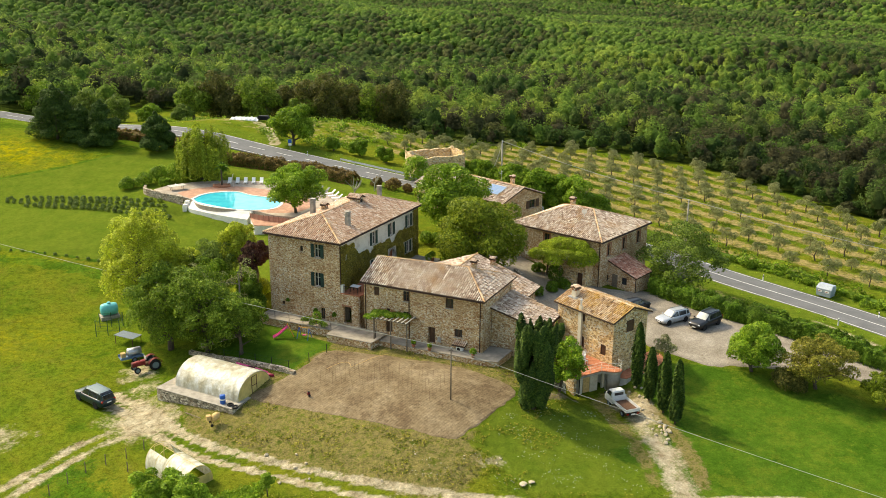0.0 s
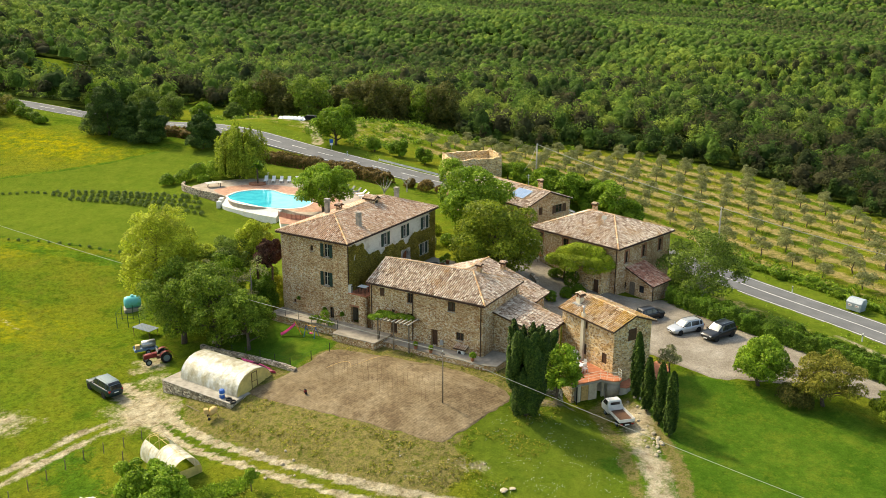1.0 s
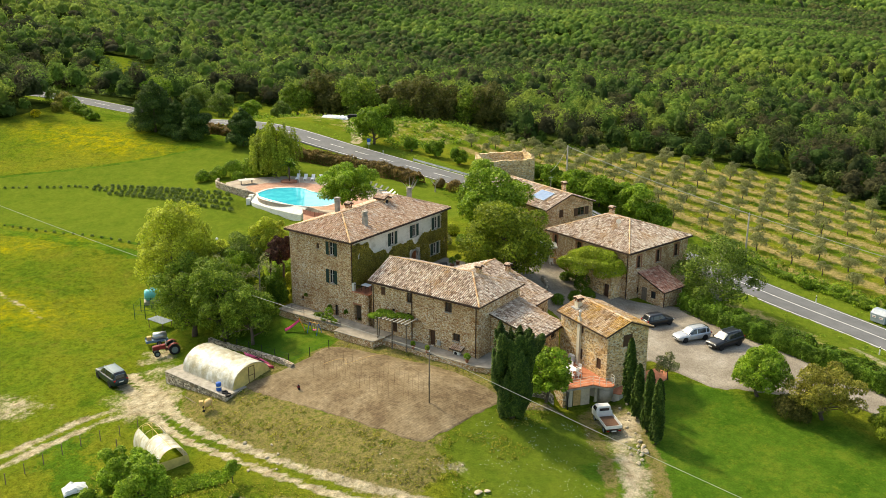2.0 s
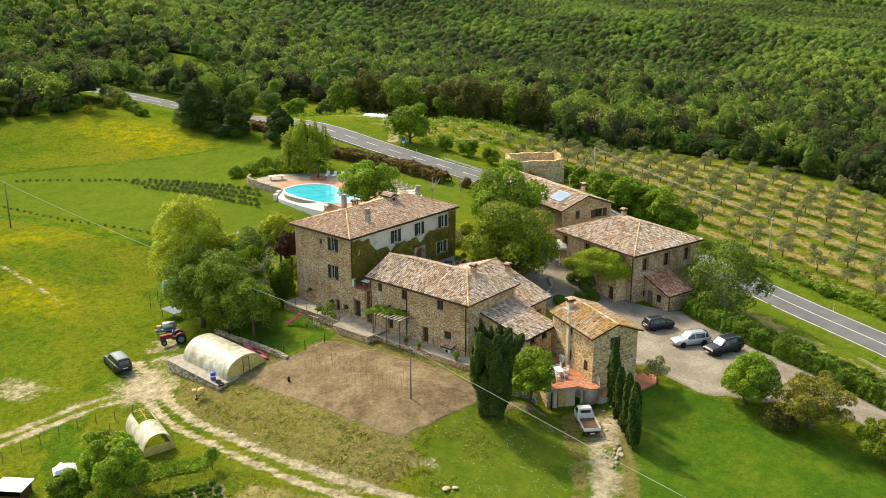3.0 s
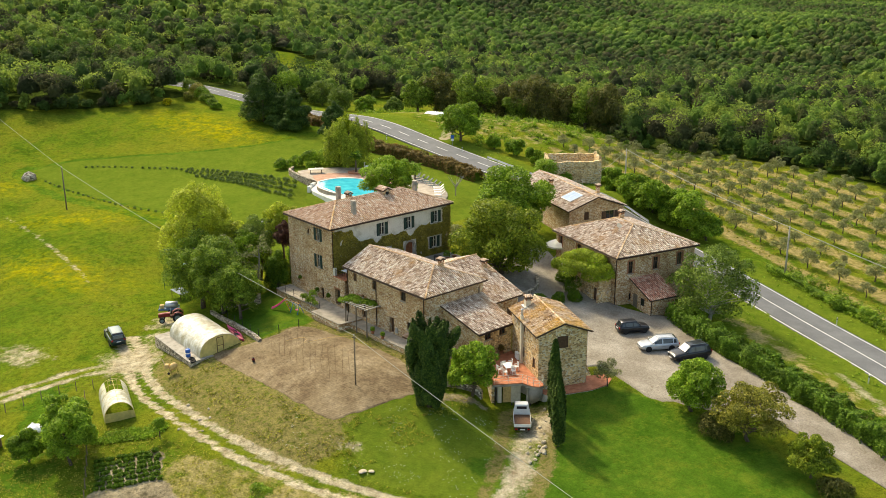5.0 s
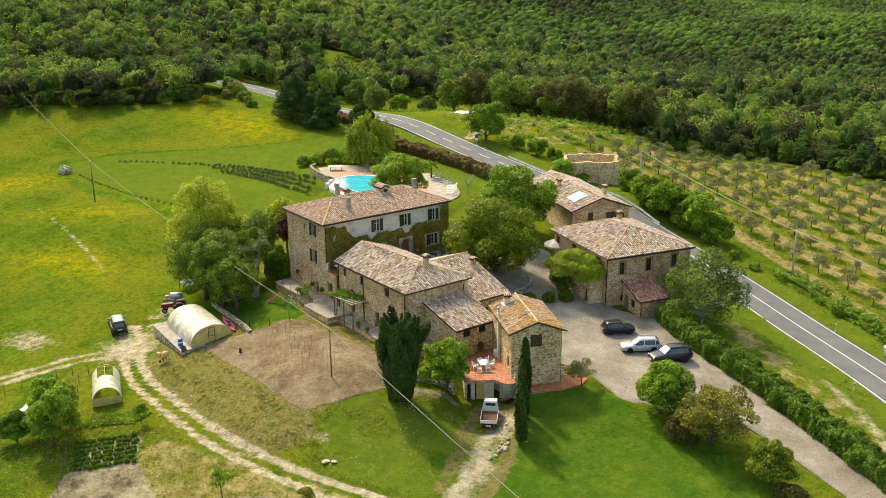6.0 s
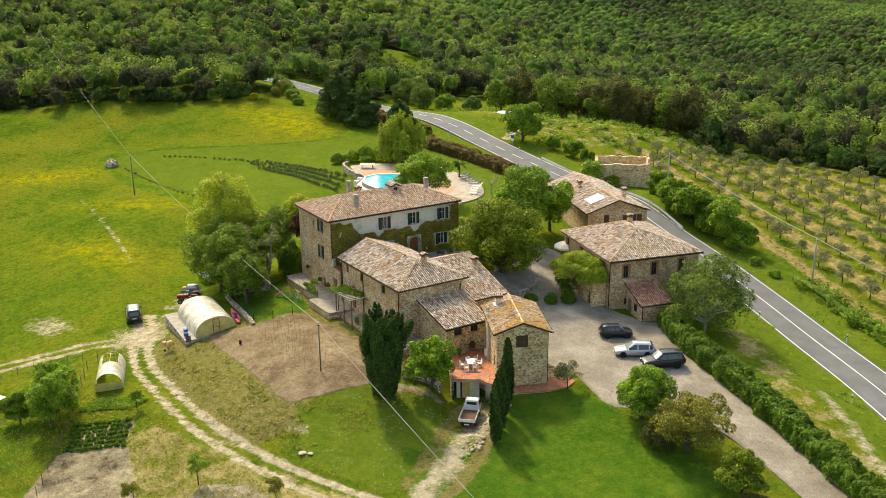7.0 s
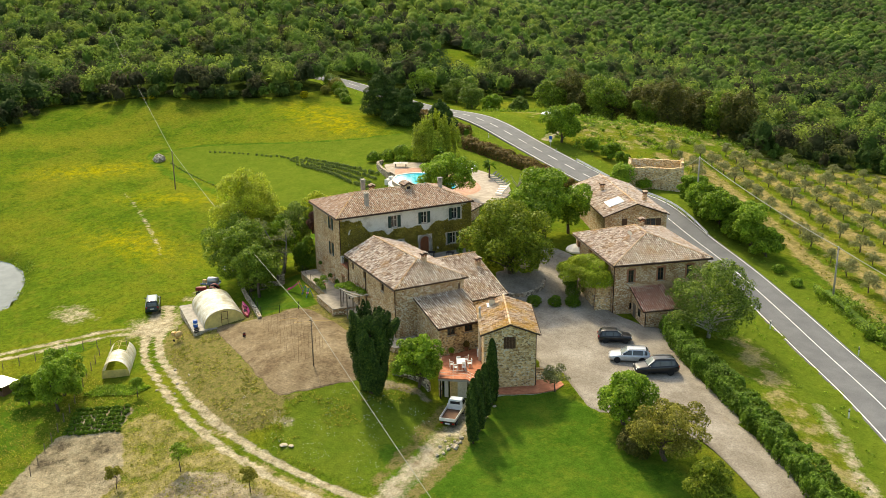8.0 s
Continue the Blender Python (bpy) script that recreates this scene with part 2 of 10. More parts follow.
M_REDLAMP = plain("red_lamp_glass", (0.40, 0.012, 0.01), 0.2, 0, 0.1)
M_PLATE = plain("number_plate_blank", (0.70, 0.70, 0.68), 0.4, 0, 0.05)


def film_mat():
    k = Mat("greenhouse_film", 0.32, 0, 0.5)
    n = k.ramp(k.math("ADD", k.math("MULTIPLY", k.noise(0.75, 3, 0.6, k.coord((1.6, 1.0, 0.8))), 0.6), k.math("MULTIPLY", k.noise(2.2, 6, 0.75), 0.4)), [(0.34, (0.42, 0.36, 0.22)), (0.48, (0.64, 0.60, 0.46)), (0.6, (0.86, 0.85, 0.79))])
    k.color(n)
    k.bump(k.noise(1.6, 4), 0.8, 0.2)
    k.leafy(n, 0.25)
    return k.m


M_FILM = film_mat()
M_SHEET = plain("blue_grey_sheet_metal", (0.17, 0.215, 0.255), 0.6, 0.1, 0.2, 3)
M_BINGREY = plain("blue_grey_painted_metal", (0.33, 0.38, 0.43), 0.5, 0.1, 0.2, 3)
M_FILMEND = plain("yellowed_film", (0.62, 0.48, 0.17), 0.5, 0, 0.3, 1.5)


def water_mat():
    k = Mat("pool_water", 0.05, 0, 0.5)
    k.color(k.ramp(k.noise(0.6, 3), [(0.35, (0.02, 0.40, 0.52)), (0.65, (0.06, 0.54, 0.64))]))
    k.bump(k.noise(3, 3), 0.15, 0.03)
    return k.m


M_WATER = water_mat()


def pond_mat():
    k = Mat("pond_water", 0.06, 0, 0.06)
    k.color(k.ramp(k.noise(0.5, 3), [(0.35, (0.050, 0.075, 0.082)), (0.65, (0.085, 0.115, 0.120))]))
    k.bump(k.noise(2, 3), 0.1, 0.03)
    return k.m


M_POND = pond_mat()


def brickfloor_mat(name, a, b):
    k = Mat(name, 0.85, 0, 0.25)
    v = k.voronoi(3.2, None, "F1", 0.35)
    sep = k.nt.nodes.new("ShaderNodeSeparateColor")
    k.link(v.outputs["Color"], sep.inputs[0])
    c = k.ramp(sep.outputs[0], [(0.0, a), (1.0, b)])
    k.color(k.mix(1.0, c, k.ramp(k.noise(0.8, 5), [(0.35, (0.78, 0.76, 0.74)), (0.65, (1.08, 1.06, 1.04))]), "MULTIPLY"))
    k.bump(k.noise(20, 3), 0.2, 0.01)
    return k.m


M_COTTO = brickfloor_mat("terracotta_floor", (0.40, 0.145, 0.075), (0.52, 0.215, 0.12))
M_DECK = brickfloor_mat("pool_deck_brick", (0.40, 0.22, 0.15), (0.50, 0.30, 0.21))
M_DECKGREY = brickfloor_mat("pool_deck_stone", (0.34, 0.29, 0.235), (0.42, 0.365, 0.30))


def asphalt_mat():
    k = Mat("asphalt", 0.9, 0, 0.25)
    c = k.ramp(k.noise(0.35, 6, 0.65), [(0.35, (0.115, 0.118, 0.122)), (0.65, (0.155, 0.157, 0.16))])
    c = k.mix(1.0, c, k.ramp(k.noise(14, 4), [(0.3, (0.78, 0.78, 0.78)), (0.7, (1.15, 1.15, 1.15))]), "MULTIPLY")
    k.color(c)
    k.bump(k.noise(60, 2), 0.25, 0.01)
    return k.m


M_ASPHALT = asphalt_mat()


def gravel_mat():
    k = Mat("gravel", 0.95, 0, 0.1)
    c = k.ramp(k.noise(0.22, 7, 0.7), [(0.30, (0.170, 0.142, 0.110)), (0.5, (0.262, 0.230, 0.186)), (0.68, (0.375, 0.338, 0.285))])
    c = k.mix(1.0, c, k.ramp(k.noise(6, 7, 0.8), [(0.3, (0.52, 0.5, 0.47)), (0.5, (1, 1, 1)), (0.7, (1.45, 1.45, 1.42))]), "MULTIPLY")
    c = k.mix(k.step(k.noise(1.3, 6, 0.8), 0.62, 0.70), c, (0.16, 0.125, 0.085))
    k.color(c)
    k.bump(k.noise(16, 5), 0.6, 0.05)
    return k.m


M_GRAVEL = gravel_mat()


def soil_mat():
    k = Mat("tilled_soil", 0.97, 0, 0.05)
    c = k.ramp(k.noise(0.35, 6, 0.65), [(0.32, (0.165, 0.120, 0.070)), (0.52, (0.245, 0.188, 0.114)), (0.7, (0.320, 0.258, 0.168))])
    moist = k.math("MULTIPLY", k.step(k.noise(0.16, 7, 0.7), 0.42, 0.58), k.step(k.noise(1.1, 7, 0.85), 0.40, 0.58))
    c = k.mix(k.math("MULTIPLY", moist, 0.75), c, (0.105, 0.072, 0.042))
    row = k.wave(1.05, k.coord((1, 1, 1), (0, 0, radians(220))), 0.25)
    # furrow shading painted into the colour: troughs darker, ridges lighter
    c = k.mix(0.22, c, k.ramp(row, [(0.1, (0.6, 0.58, 0.55)), (0.8, (1.25, 1.22, 1.2))]), "MULTIPLY")
    c = k.mix(1.0, c, k.ramp(k.noise(2.6, 8, 0.85), [(0.36, (0.62, 0.60, 0.58)), (0.5, (1, 1, 1)), (0.64, (1.34, 1.32, 1.28))]), "MULTIPLY")
    k.color(c)
    k.bump(k.math("ADD", k.noise(5.5, 6, 0.8), k.math("MULTIPLY", row, 0.10)), 0.8, 0.14)
    return k.m


M_SOIL = soil_mat()


def ground_mat():
    """Meadow, lawn, dry bank, dirt, plots and woodland floor on one sheet, laid out by the plan's zones."""
    k = Mat("meadow_ground", 0.95, 0, 0.0)
    fine = k.noise(2.6, 8, 0.8)
    mid = k.noise(0.42, 6, 0.65)
    big = k.noise(0.05, 7, 0.7)
    meadow = k.ramp(big, [(0.3, (0.056, 0.108, 0.011)), (0.45, (0.092, 0.140, 0.014)), (0.6, (0.148, 0.163, 0.018))])
    meadow = k.mix(k.math("MULTIPLY", k.step(mid, 0.52, 0.72), 0.65), meadow, (0.155, 0.148, 0.024))
    meadow = k.mix(k.math("MULTIPLY", k.step(k.noise(0.13, 7, 0.75), 0.54, 0.66), 0.8), meadow, (0.036, 0.086, 0.008))
    lawn = k.ramp(mid, [(0.3, (0.090, 0.140, 0.015)), (0.7, (0.134, 0.172, 0.021))])
    lush_and_shade = k.ramp(k.noise(0.17, 8, 0.72), [(0.36, (0.044, 0.102, 0.010)), (0.5, (0.068, 0.134, 0.014)), (0.64, (0.122, 0.168, 0.020))])
    bank = k.ramp(k.noise(0.9, 7, 0.8), [(0.34, (0.062, 0.092, 0.014)), (0.43, (0.128, 0.130, 0.032)), (0.50, (0.225, 0.178, 0.080)), (0.56, (0.150, 0.144, 0.038)), (0.68, (0.088, 0.128, 0.018))])
    strip = k.ramp(k.noise(0.8, 7, 0.8), [(0.34, (0.118, 0.128, 0.030)), (0.44, (0.205, 0.175, 0.062)), (0.54, (0.285, 0.222, 0.098)), (0.66, (0.370, 0.285, 0.140))])
    dry = k.ramp(mid, [(0.32, (0.115, 0.145, 0.022)), (0.46, (0.225, 0.20, 0.068)), (0.6, (0.32, 0.262, 0.125)), (0.74, (0.135, 0.165, 0.026))])
    dirt = k.ramp(k.noise(0.8, 7, 0.75), [(0.34, (0.22, 0.17, 0.105)), (0.46, (0.37, 0.305, 0.21)), (0.64, (0.53, 0.46, 0.345))])
    plot = k.ramp(k.noise(0.30, 6, 0.7), [(0.34, (0.10, 0.08, 0.056)), (0.44, (0.24, 0.195, 0.13)), (0.58, (0.37, 0.31, 0.215))])
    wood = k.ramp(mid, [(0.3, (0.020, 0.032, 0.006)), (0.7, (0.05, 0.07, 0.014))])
    ragged = k.math("ADD", k.math("MULTIPLY", k.math("SUBTRACT", mid, 0.5), 1.1), k.math("MULTIPLY", k.math("SUBTRACT", fine, 0.5), 0.9))
    ragged2 = k.math("MULTIPLY", ragged, 0.35)

    def zone(c, name, over, rag, lo=0.42, hi=0.58):
        return k.mix(k.step(k.math("ADD", k.attr(name), rag), lo, hi), c, over)

    c = zone(meadow, "mown", lawn, ragged2)
    c = zone(c, "lush_and_shade", lush_and_shade, ragged)
    c = zone(c, "dry", dry, ragged)
    c = zone(c, "bank", bank, ragged)
    c = zone(c, "grove", strip, k.math("MULTIPLY", ragged, 0.7))
    flower = k.math("MULTIPLY", k.step(k.noise(0.5, 8, 0.85), 0.44, 0.68), k.attr("flower"))
    c = k.mix(flower, c, (0.42, 0.345, 0.005))
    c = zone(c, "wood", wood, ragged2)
    c = zone(c, "plot", plot, k.math("MULTIPLY", ragged, 0.8))
    c = zone(c, "dirt", dirt, ragged, 0.40, 0.66)
    tuft = k.math("ADD", k.math("MULTIPLY", k.noise(6.5, 4, 0.75), 0.5), k.math("MULTIPLY", k.noise(1.5, 6, 0.8), 0.5))
    grain = k.ramp(tuft, [(0.38, (0.48, 0.50, 0.42)), (0.5, (0.97, 1.0, 0.95)), (0.62, (1.54, 1.49, 1.35))])
    c = k.mix(k.math("SUBTRACT", 1.0, k.math("MULTIPLY", k.attr("mown"), 0.5)), c, grain, "MULTIPLY")
    k.color(c)
    k.bump(k.math("ADD", k.noise(5.0, 6, 0.8), k.math("MULTIPLY", mid, 1.6)), 0.85, 0.2)
    return k.m


M_GROUND = ground_mat()
L_GREEN = leaf("broad_green_leaf", (0.0520, 0.0984, 0.0084), (0.1105, 0.1860, 0.0143), (0.1950, 0.2700, 0.0235))
L_WALNUT = leaf("olive_green_leaf", (0.058, 0.088, 0.0086), (0.118, 0.158, 0.0138), (0.200, 0.230, 0.0223))
L_YELLOW = leaf("young_yellow_leaf", (0.150, 0.190, 0.018), (0.260, 0.300, 0.030), (0.400, 0.420, 0.052))
L_ASH = leaf("dull_green_leaf", (0.042, 0.070, 0.012), (0.085, 0.130, 0.020), (0.145, 0.195, 0.034))
L_MID = leaf("mid_green_leaf", (0.048, 0.086, 0.010), (0.102, 0.160, 0.017), (0.180, 0.238, 0.029))
L_RUSSET = leaf("russet_green_leaf", (0.075, 0.080, 0.014), (0.150, 0.150, 0.024), (0.240, 0.215, 0.040))
L_FRESH = leaf("fresh_spring_leaf", (0.0709, 0.1330, 0.0111), (0.1370, 0.2232, 0.0185), (0.2268, 0.3040, 0.0323))
L_WILLOW = leaf("willow_leaf", (0.090, 0.126, 0.012), (0.172, 0.218, 0.020), (0.262, 0.302, 0.034))
L_DARK = leaf("conifer_needle", (0.0150, 0.0350, 0.0075), (0.0350, 0.0625, 0.0119), (0.0600, 0.0925, 0.0163), 0.7, 0.1)
L_HOLM = leaf("holm_oak_leaf", (0.0336, 0.0408, 0.0096), (0.0660, 0.0720, 0.0156), (0.1200, 0.1080, 0.0264))
L_CYPRESS = leaf("cypress_frond", (0.012, 0.028, 0.0055), (0.026, 0.050, 0.0075), (0.060, 0.088, 0.0130), 0.7, 0.10, 0.9)
L_OLIVE = leaf("grey_olive_leaf", (0.100, 0.108, 0.043), (0.168, 0.178, 0.074), (0.250, 0.258, 0.118))
L_PURPLE = leaf("bronze_purple_leaf", (0.030, 0.014, 0.014), (0.062, 0.028, 0.024), (0.10, 0.06, 0.032))
L_BRONZE = leaf("bronze_red_hedge_leaf", (0.055, 0.045, 0.012), (0.120, 0.078, 0.022), (0.190, 0.130, 0.038))
L_WISTERIA = leaf("wisteria_leaf", (0.105, 0.150, 0.012), (0.190, 0.245, 0.020), (0.300, 0.340, 0.036))
L_IVY = leaf("ivy_leaf", (0.085, 0.074, 0.014), (0.170, 0.142, 0.026), (0.275, 0.215, 0.048), 0.6, 0.25)
L_HEDGE = leaf("laurel_hedge_leaf", (0.0378, 0.0798, 0.0073), (0.0724, 0.1354, 0.0117), (0.1228, 0.1944, 0.0190))
L_SHRUB = leaf("dark_shrub_leaf", (0.035, 0.072, 0.0060), (0.065, 0.120, 0.0096), (0.115, 0.180, 0.0156))
L_LAV = leaf("lavender_leaf", (0.045, 0.075, 0.020), (0.085, 0.125, 0.034), (0.140, 0.185, 0.055))
L_WEED = leaf("weed_leaf", (0.0975, 0.1140, 0.0118), (0.1885, 0.1860, 0.0252), (0.2990, 0.2520, 0.0504))


M_PETAL = plain("white_petal", (0.66, 0.68, 0.56), 0.8, 0, 0.1, 3)
M_CLOD = plain("dry_earth_clod", (0.36, 0.29, 0.20), 0.95, 0, 0.4, 4)
L_BROOM = leaf("broom_flower", (0.060, 0.085, 0.008), (0.30, 0.26, 0.012), (0.60, 0.46, 0.010))


def woods_mat():
    """Mixed oak wood: every tree keeps its own shade through the mesh's tint."""
    k = Mat("mixed_woodland_leaf", 0.7, 0, 0.05)
    t = k.attr("tint")
    c = k.ramp(t, [(0.0, (0.036, 0.062, 0.021)), (0.10, (0.112, 0.106, 0.052)), (0.2, (0.058, 0.102, 0.027)), (0.32, (0.082, 0.148, 0.033)), (0.44, (0.132, 0.142, 0.052)), (0.56, (0.120, 0.212, 0.041)), (0.8, (0.185, 0.300, 0.052)), (1.0, (0.285, 0.375, 0.068))])
    c = k.mix(1.0, c, k.ramp(k.noise(0.8, 5, 0.75), [(0.36, (0.58, 0.58, 0.60)), (0.5, (0.92, 0.91, 0.93)), (0.64, (1.20, 1.18, 1.17))]), "MULTIPLY")
    c = k.mix(1.0, c, k.ramp(k.island(), [(0.0, (0.78, 0.78, 0.78)), (1.0, (1.25, 1.25, 1.2))]), "MULTIPLY")
    k.color(c)
    k.bump(k.noise(1.1, 5, 0.75), 1.0, 0.9)
    k.leafy(c, 0.42)
    return k.m


L_WOODS = woods_mat()

# ---- ground shape ----
PLANE = (1.658, -0.04377, -0.02316)
BUMPS = [
    (-60, 60, 30, -8.22),
    (-23, 176, 30, 4.67),
    (0, 128, 18, 3.27),
    (-125, 205, 30, 7.17),
    (-81, 556, 100, -11.03),
    (-110, 110, 30, -4.54),
    (0, 30, 30, -7.32),
    (-44, 114, 11, -2.60),
    (-50, 208, 18, 3.95),
    (-12, 98, 11, 0.95),
    (-78, 183, 18, 2.59),
    (-164, 294, 30, 3.82),
    (-90, 80, 18, -4.17),
    (0, 86, 7, 1.54),
    (8, 166, 7, 1.95),
    (-26, 222, 11, 3.13),
    (35, 105, 11, 1.35),
    (-6, 112, 7, 1.53),
    (-142, 168, 11, 2.36),
    (-32, 98, 7, -0.91),
    (100, 200, 30, -1.59),
    (-46, 153, 11, 0.84),
    (-50, 209, 9, 0.90),
    (-133, 268, 15, -7.0),
    (-160, 284, 15, -7.0),
]


def smooth(v, lo, hi):
    s = np.clip((v - lo) / (hi - lo), 0, 1)
    return s * s * (3 - 2 * s)


def seg_dist(x, y, line):
    """Distance to a line of points, and how far along it."""
    best = np.full(np.shape(x), 1e9)
    for (ax, ay), (bx, by) in zip(line[:-1], line[1:]):
        dx, dy = bx - ax, by - ay
        s = np.clip(((x - ax) * dx + (y - ay) * dy) / (dx * dx + dy * dy), 0, 1)
        best = np.minimum(best, np.hypot(x - ax - s * dx, y - ay - s * dy))
    return best


def inside(x, y, poly):
    """Signed distance to a closed outline, positive within."""
    r = np.zeros(np.shape(x), bool)
    for (ax, ay), (bx, by) in zip(poly, poly[1:] + poly[:1]):
        hitted = ((ay > y) != (by > y)) & (x < (bx - ax) * (y - ay) / ((by - ay) or 1e-9) + ax)
        r ^= hitted
    d = seg_dist(x, y, poly + poly[:1])
    return np.where(r, d, -d)


def curve(points, n=8):
    """A smooth line through points of the plan."""
    p = [Vector(q) for q in points]
    p = [p[0] * 2 - p[1]] + p + [p[-1] * 2 - p[-2]]
    out = []
    for i in range(1, len(p) - 2):
        for j in range(n):
            t = j / n
            a, b, c, d = p[i - 1], p[i], p[i + 1], p[i + 2]
            out.append(0.5 * ((2 * b) + (c - a) * t + (2 * a - 5 * b + 4 * c - d) * t * t + (3 * b - a - 3 * c + d) * t ** 3))
    out.append(p[-2])
    return [tuple(q) for q in out]


ROAD = curve([(-190, 217), (-140, 211), (-101, 208), (-73, 201), (-54.2, 192.4), (-39.3, 184.2), (-20, 172.8), (-4, 164.2), (8.2, 156.3), (20.2, 148.2), (31.4, 138.4), (41.3, 128.5), (51.5, 117.6), (62, 104.5), (80, 78), (100, 44)], 6)
TRACK = curve([(-36.5, 92), (-33.5, 89.6), (-30.5, 86.6), (-24.5, 81.6), (-17.3, 78.3), (-9.3, 75.3), (-1.5, 73.2), (8, 72), (18, 72), (30, 72.5), (50, 70)], 6)
TRACK_WEST = curve([(-30.5, 86.6), (-35.5, 81.8), (-40.5, 75.4), (-48, 66)], 5)
TRACK_TRUCK = curve([(17.6, 89.5), (18.6, 86.3), (20.2, 80), (20.6, 75.4), (21, 72)], 5)
FIELD_PATH = curve([(-107, 140.5), (-105, 132.4), (-95.8, 125), (-87.9, 121), (-79, 117.2), (-66, 110.8), (-55, 105), (-47, 98.5), (-39, 91)], 5)
CLEARING = [(-166, 324), (-150, 313), (-134, 302), (-126, 292), (-135, 287), (-150, 295), (-164, 310)]
ROAD_VIEW = [(-111, 186), (-108, 212), (-86, 212), (-86, 194), (-104, 185)]
GARDEN = [(-13.3, 97.7), (-17.0, 92.6), (-20.7, 88.9), (-15.5, 86.2), (-10, 83.9), (-4.5, 81.5), (-0.2, 80.0), (1.6, 80.6), (3.2, 82.6), (5.5, 86.0), (7.0, 88.5), (4.9, 90.7), (-0.6, 94.2), (-6.3, 95.9)]
LAWN_EAST = [(14, 80), (20.5, 84), (18.5, 93), (19.5, 96.5), (22, 99), (25.5, 97.6), (28.3, 97.0), (31, 96.2), (38, 94.2), (44, 90), (54, 82), (56, 62), (40, 55), (24, 62), (22, 72)]
LAWN_POOL = [(-105.3, 143), (-105, 146.4), (-101.8, 150.6), (-92.5, 155.9), (-79.3, 162), (-71, 168), (-64.5, 175.5), (-58, 181), (-46, 178), (-30, 170), (-14, 160), (-6, 146), (-14, 130), (-26, 118), (-40, 124), (-52, 128.2), (-66, 131.2), (-88, 135.8), (-99, 139)]
LAWN_HOUSE = [(-25, 107), (-13.6, 99.5), (-13.8, 97.6), (-17.5, 92.6), (-24.5, 97.5), (-28, 102)]
YARD = [(3.5, 112.6), (8.5, 112.2), (12.5, 107.4), (16.4, 104.4), (19.4, 101.2), (22.2, 101.2), (25.6, 98.5), (28.6, 96.8), (31.5, 96.6), (36, 96.6), (40, 97.6), (41.8, 103.4), (37.0, 107.2), (31.4, 112.0), (27.6, 117.6), (25, 118.8), (20, 118.4), (12, 121), (8, 125), (5.5, 130.5), (2, 130), (0.5, 124)]
SLOPE = [(6, 86), (2.6, 80), (7.5, 74.6), (17.5, 74.4), (16.6, 84), (14, 87), (9, 88)]
DRIVE = curve([(36, 101.4), (42.4, 99.3), (50.5, 93.8), (60.5, 85.6), (74, 71)], 5)
VEG = [(-15.8, 64.6), (-18.4, 67.6), (-15.1, 72.2), (-13.4, 71.6), (-11.2, 67.9)]
PLOT = [(-11.5, 55), (-16.4, 63.9), (-10.5, 68.2), (-3.0, 63), (-1.5, 55)]
PLOT2 = [(1, 67.5), (4, 69.2), (9, 69.3), (17, 69.6), (14, 62), (2, 62)]
FIELD_EDGE = [(-260, 60), (-146, 116), (-148.5, 127), (-154, 135), (-161, 144), (-163, 151), (-148, 158.5), (-130, 169.4), (-120, 178), (-104, 193), (-92, 203)]
WOOD_EDGE = [(-92, 215), (-106, 232), (-100, 262), (-76, 264), (-55, 262), (-33, 259), (-17.5, 252), (-9, 229), (12, 236), (33, 236), (55, 224), (70, 201), (80, 176), (96, 150), (130, 110)]
ROW_STEP = 6.6
OLIVES = [(-19, 197), (-11, 222), (12, 229), (33, 230), (54, 218), (67, 198), (78, 172), (70, 136), (58, 128), (47, 140), (36, 150), (24, 162), (8, 178)]


CARPORT_CUT = [(12.6, 92.0), (13.0, 90.2), (14.8, 88.4), (16.3, 85.8), (18.6, 86.0), (18.3, 90.0), (17.4, 92.6), (16, 93.6)]
APRON = [(17.2, 93.3), (18.6, 92.9), (20.6, 94.3), (22.4, 96.0), (23.5, 97.8), (23.5, 99.4), (22.4, 100.2), (20.6, 98.6), (21.2, 97.4)]
FORECOURT = [(-21.4, 106.6), (-12.4, 102.6), (-7.6, 100.6), (3.0, 95.9), (4.6, 93.2), (4.2, 92.4), (1.0, 93.4), (-7.4, 96.9), (-9.4, 96.1), (-15.4, 98.9), (-21.6, 103.4)]


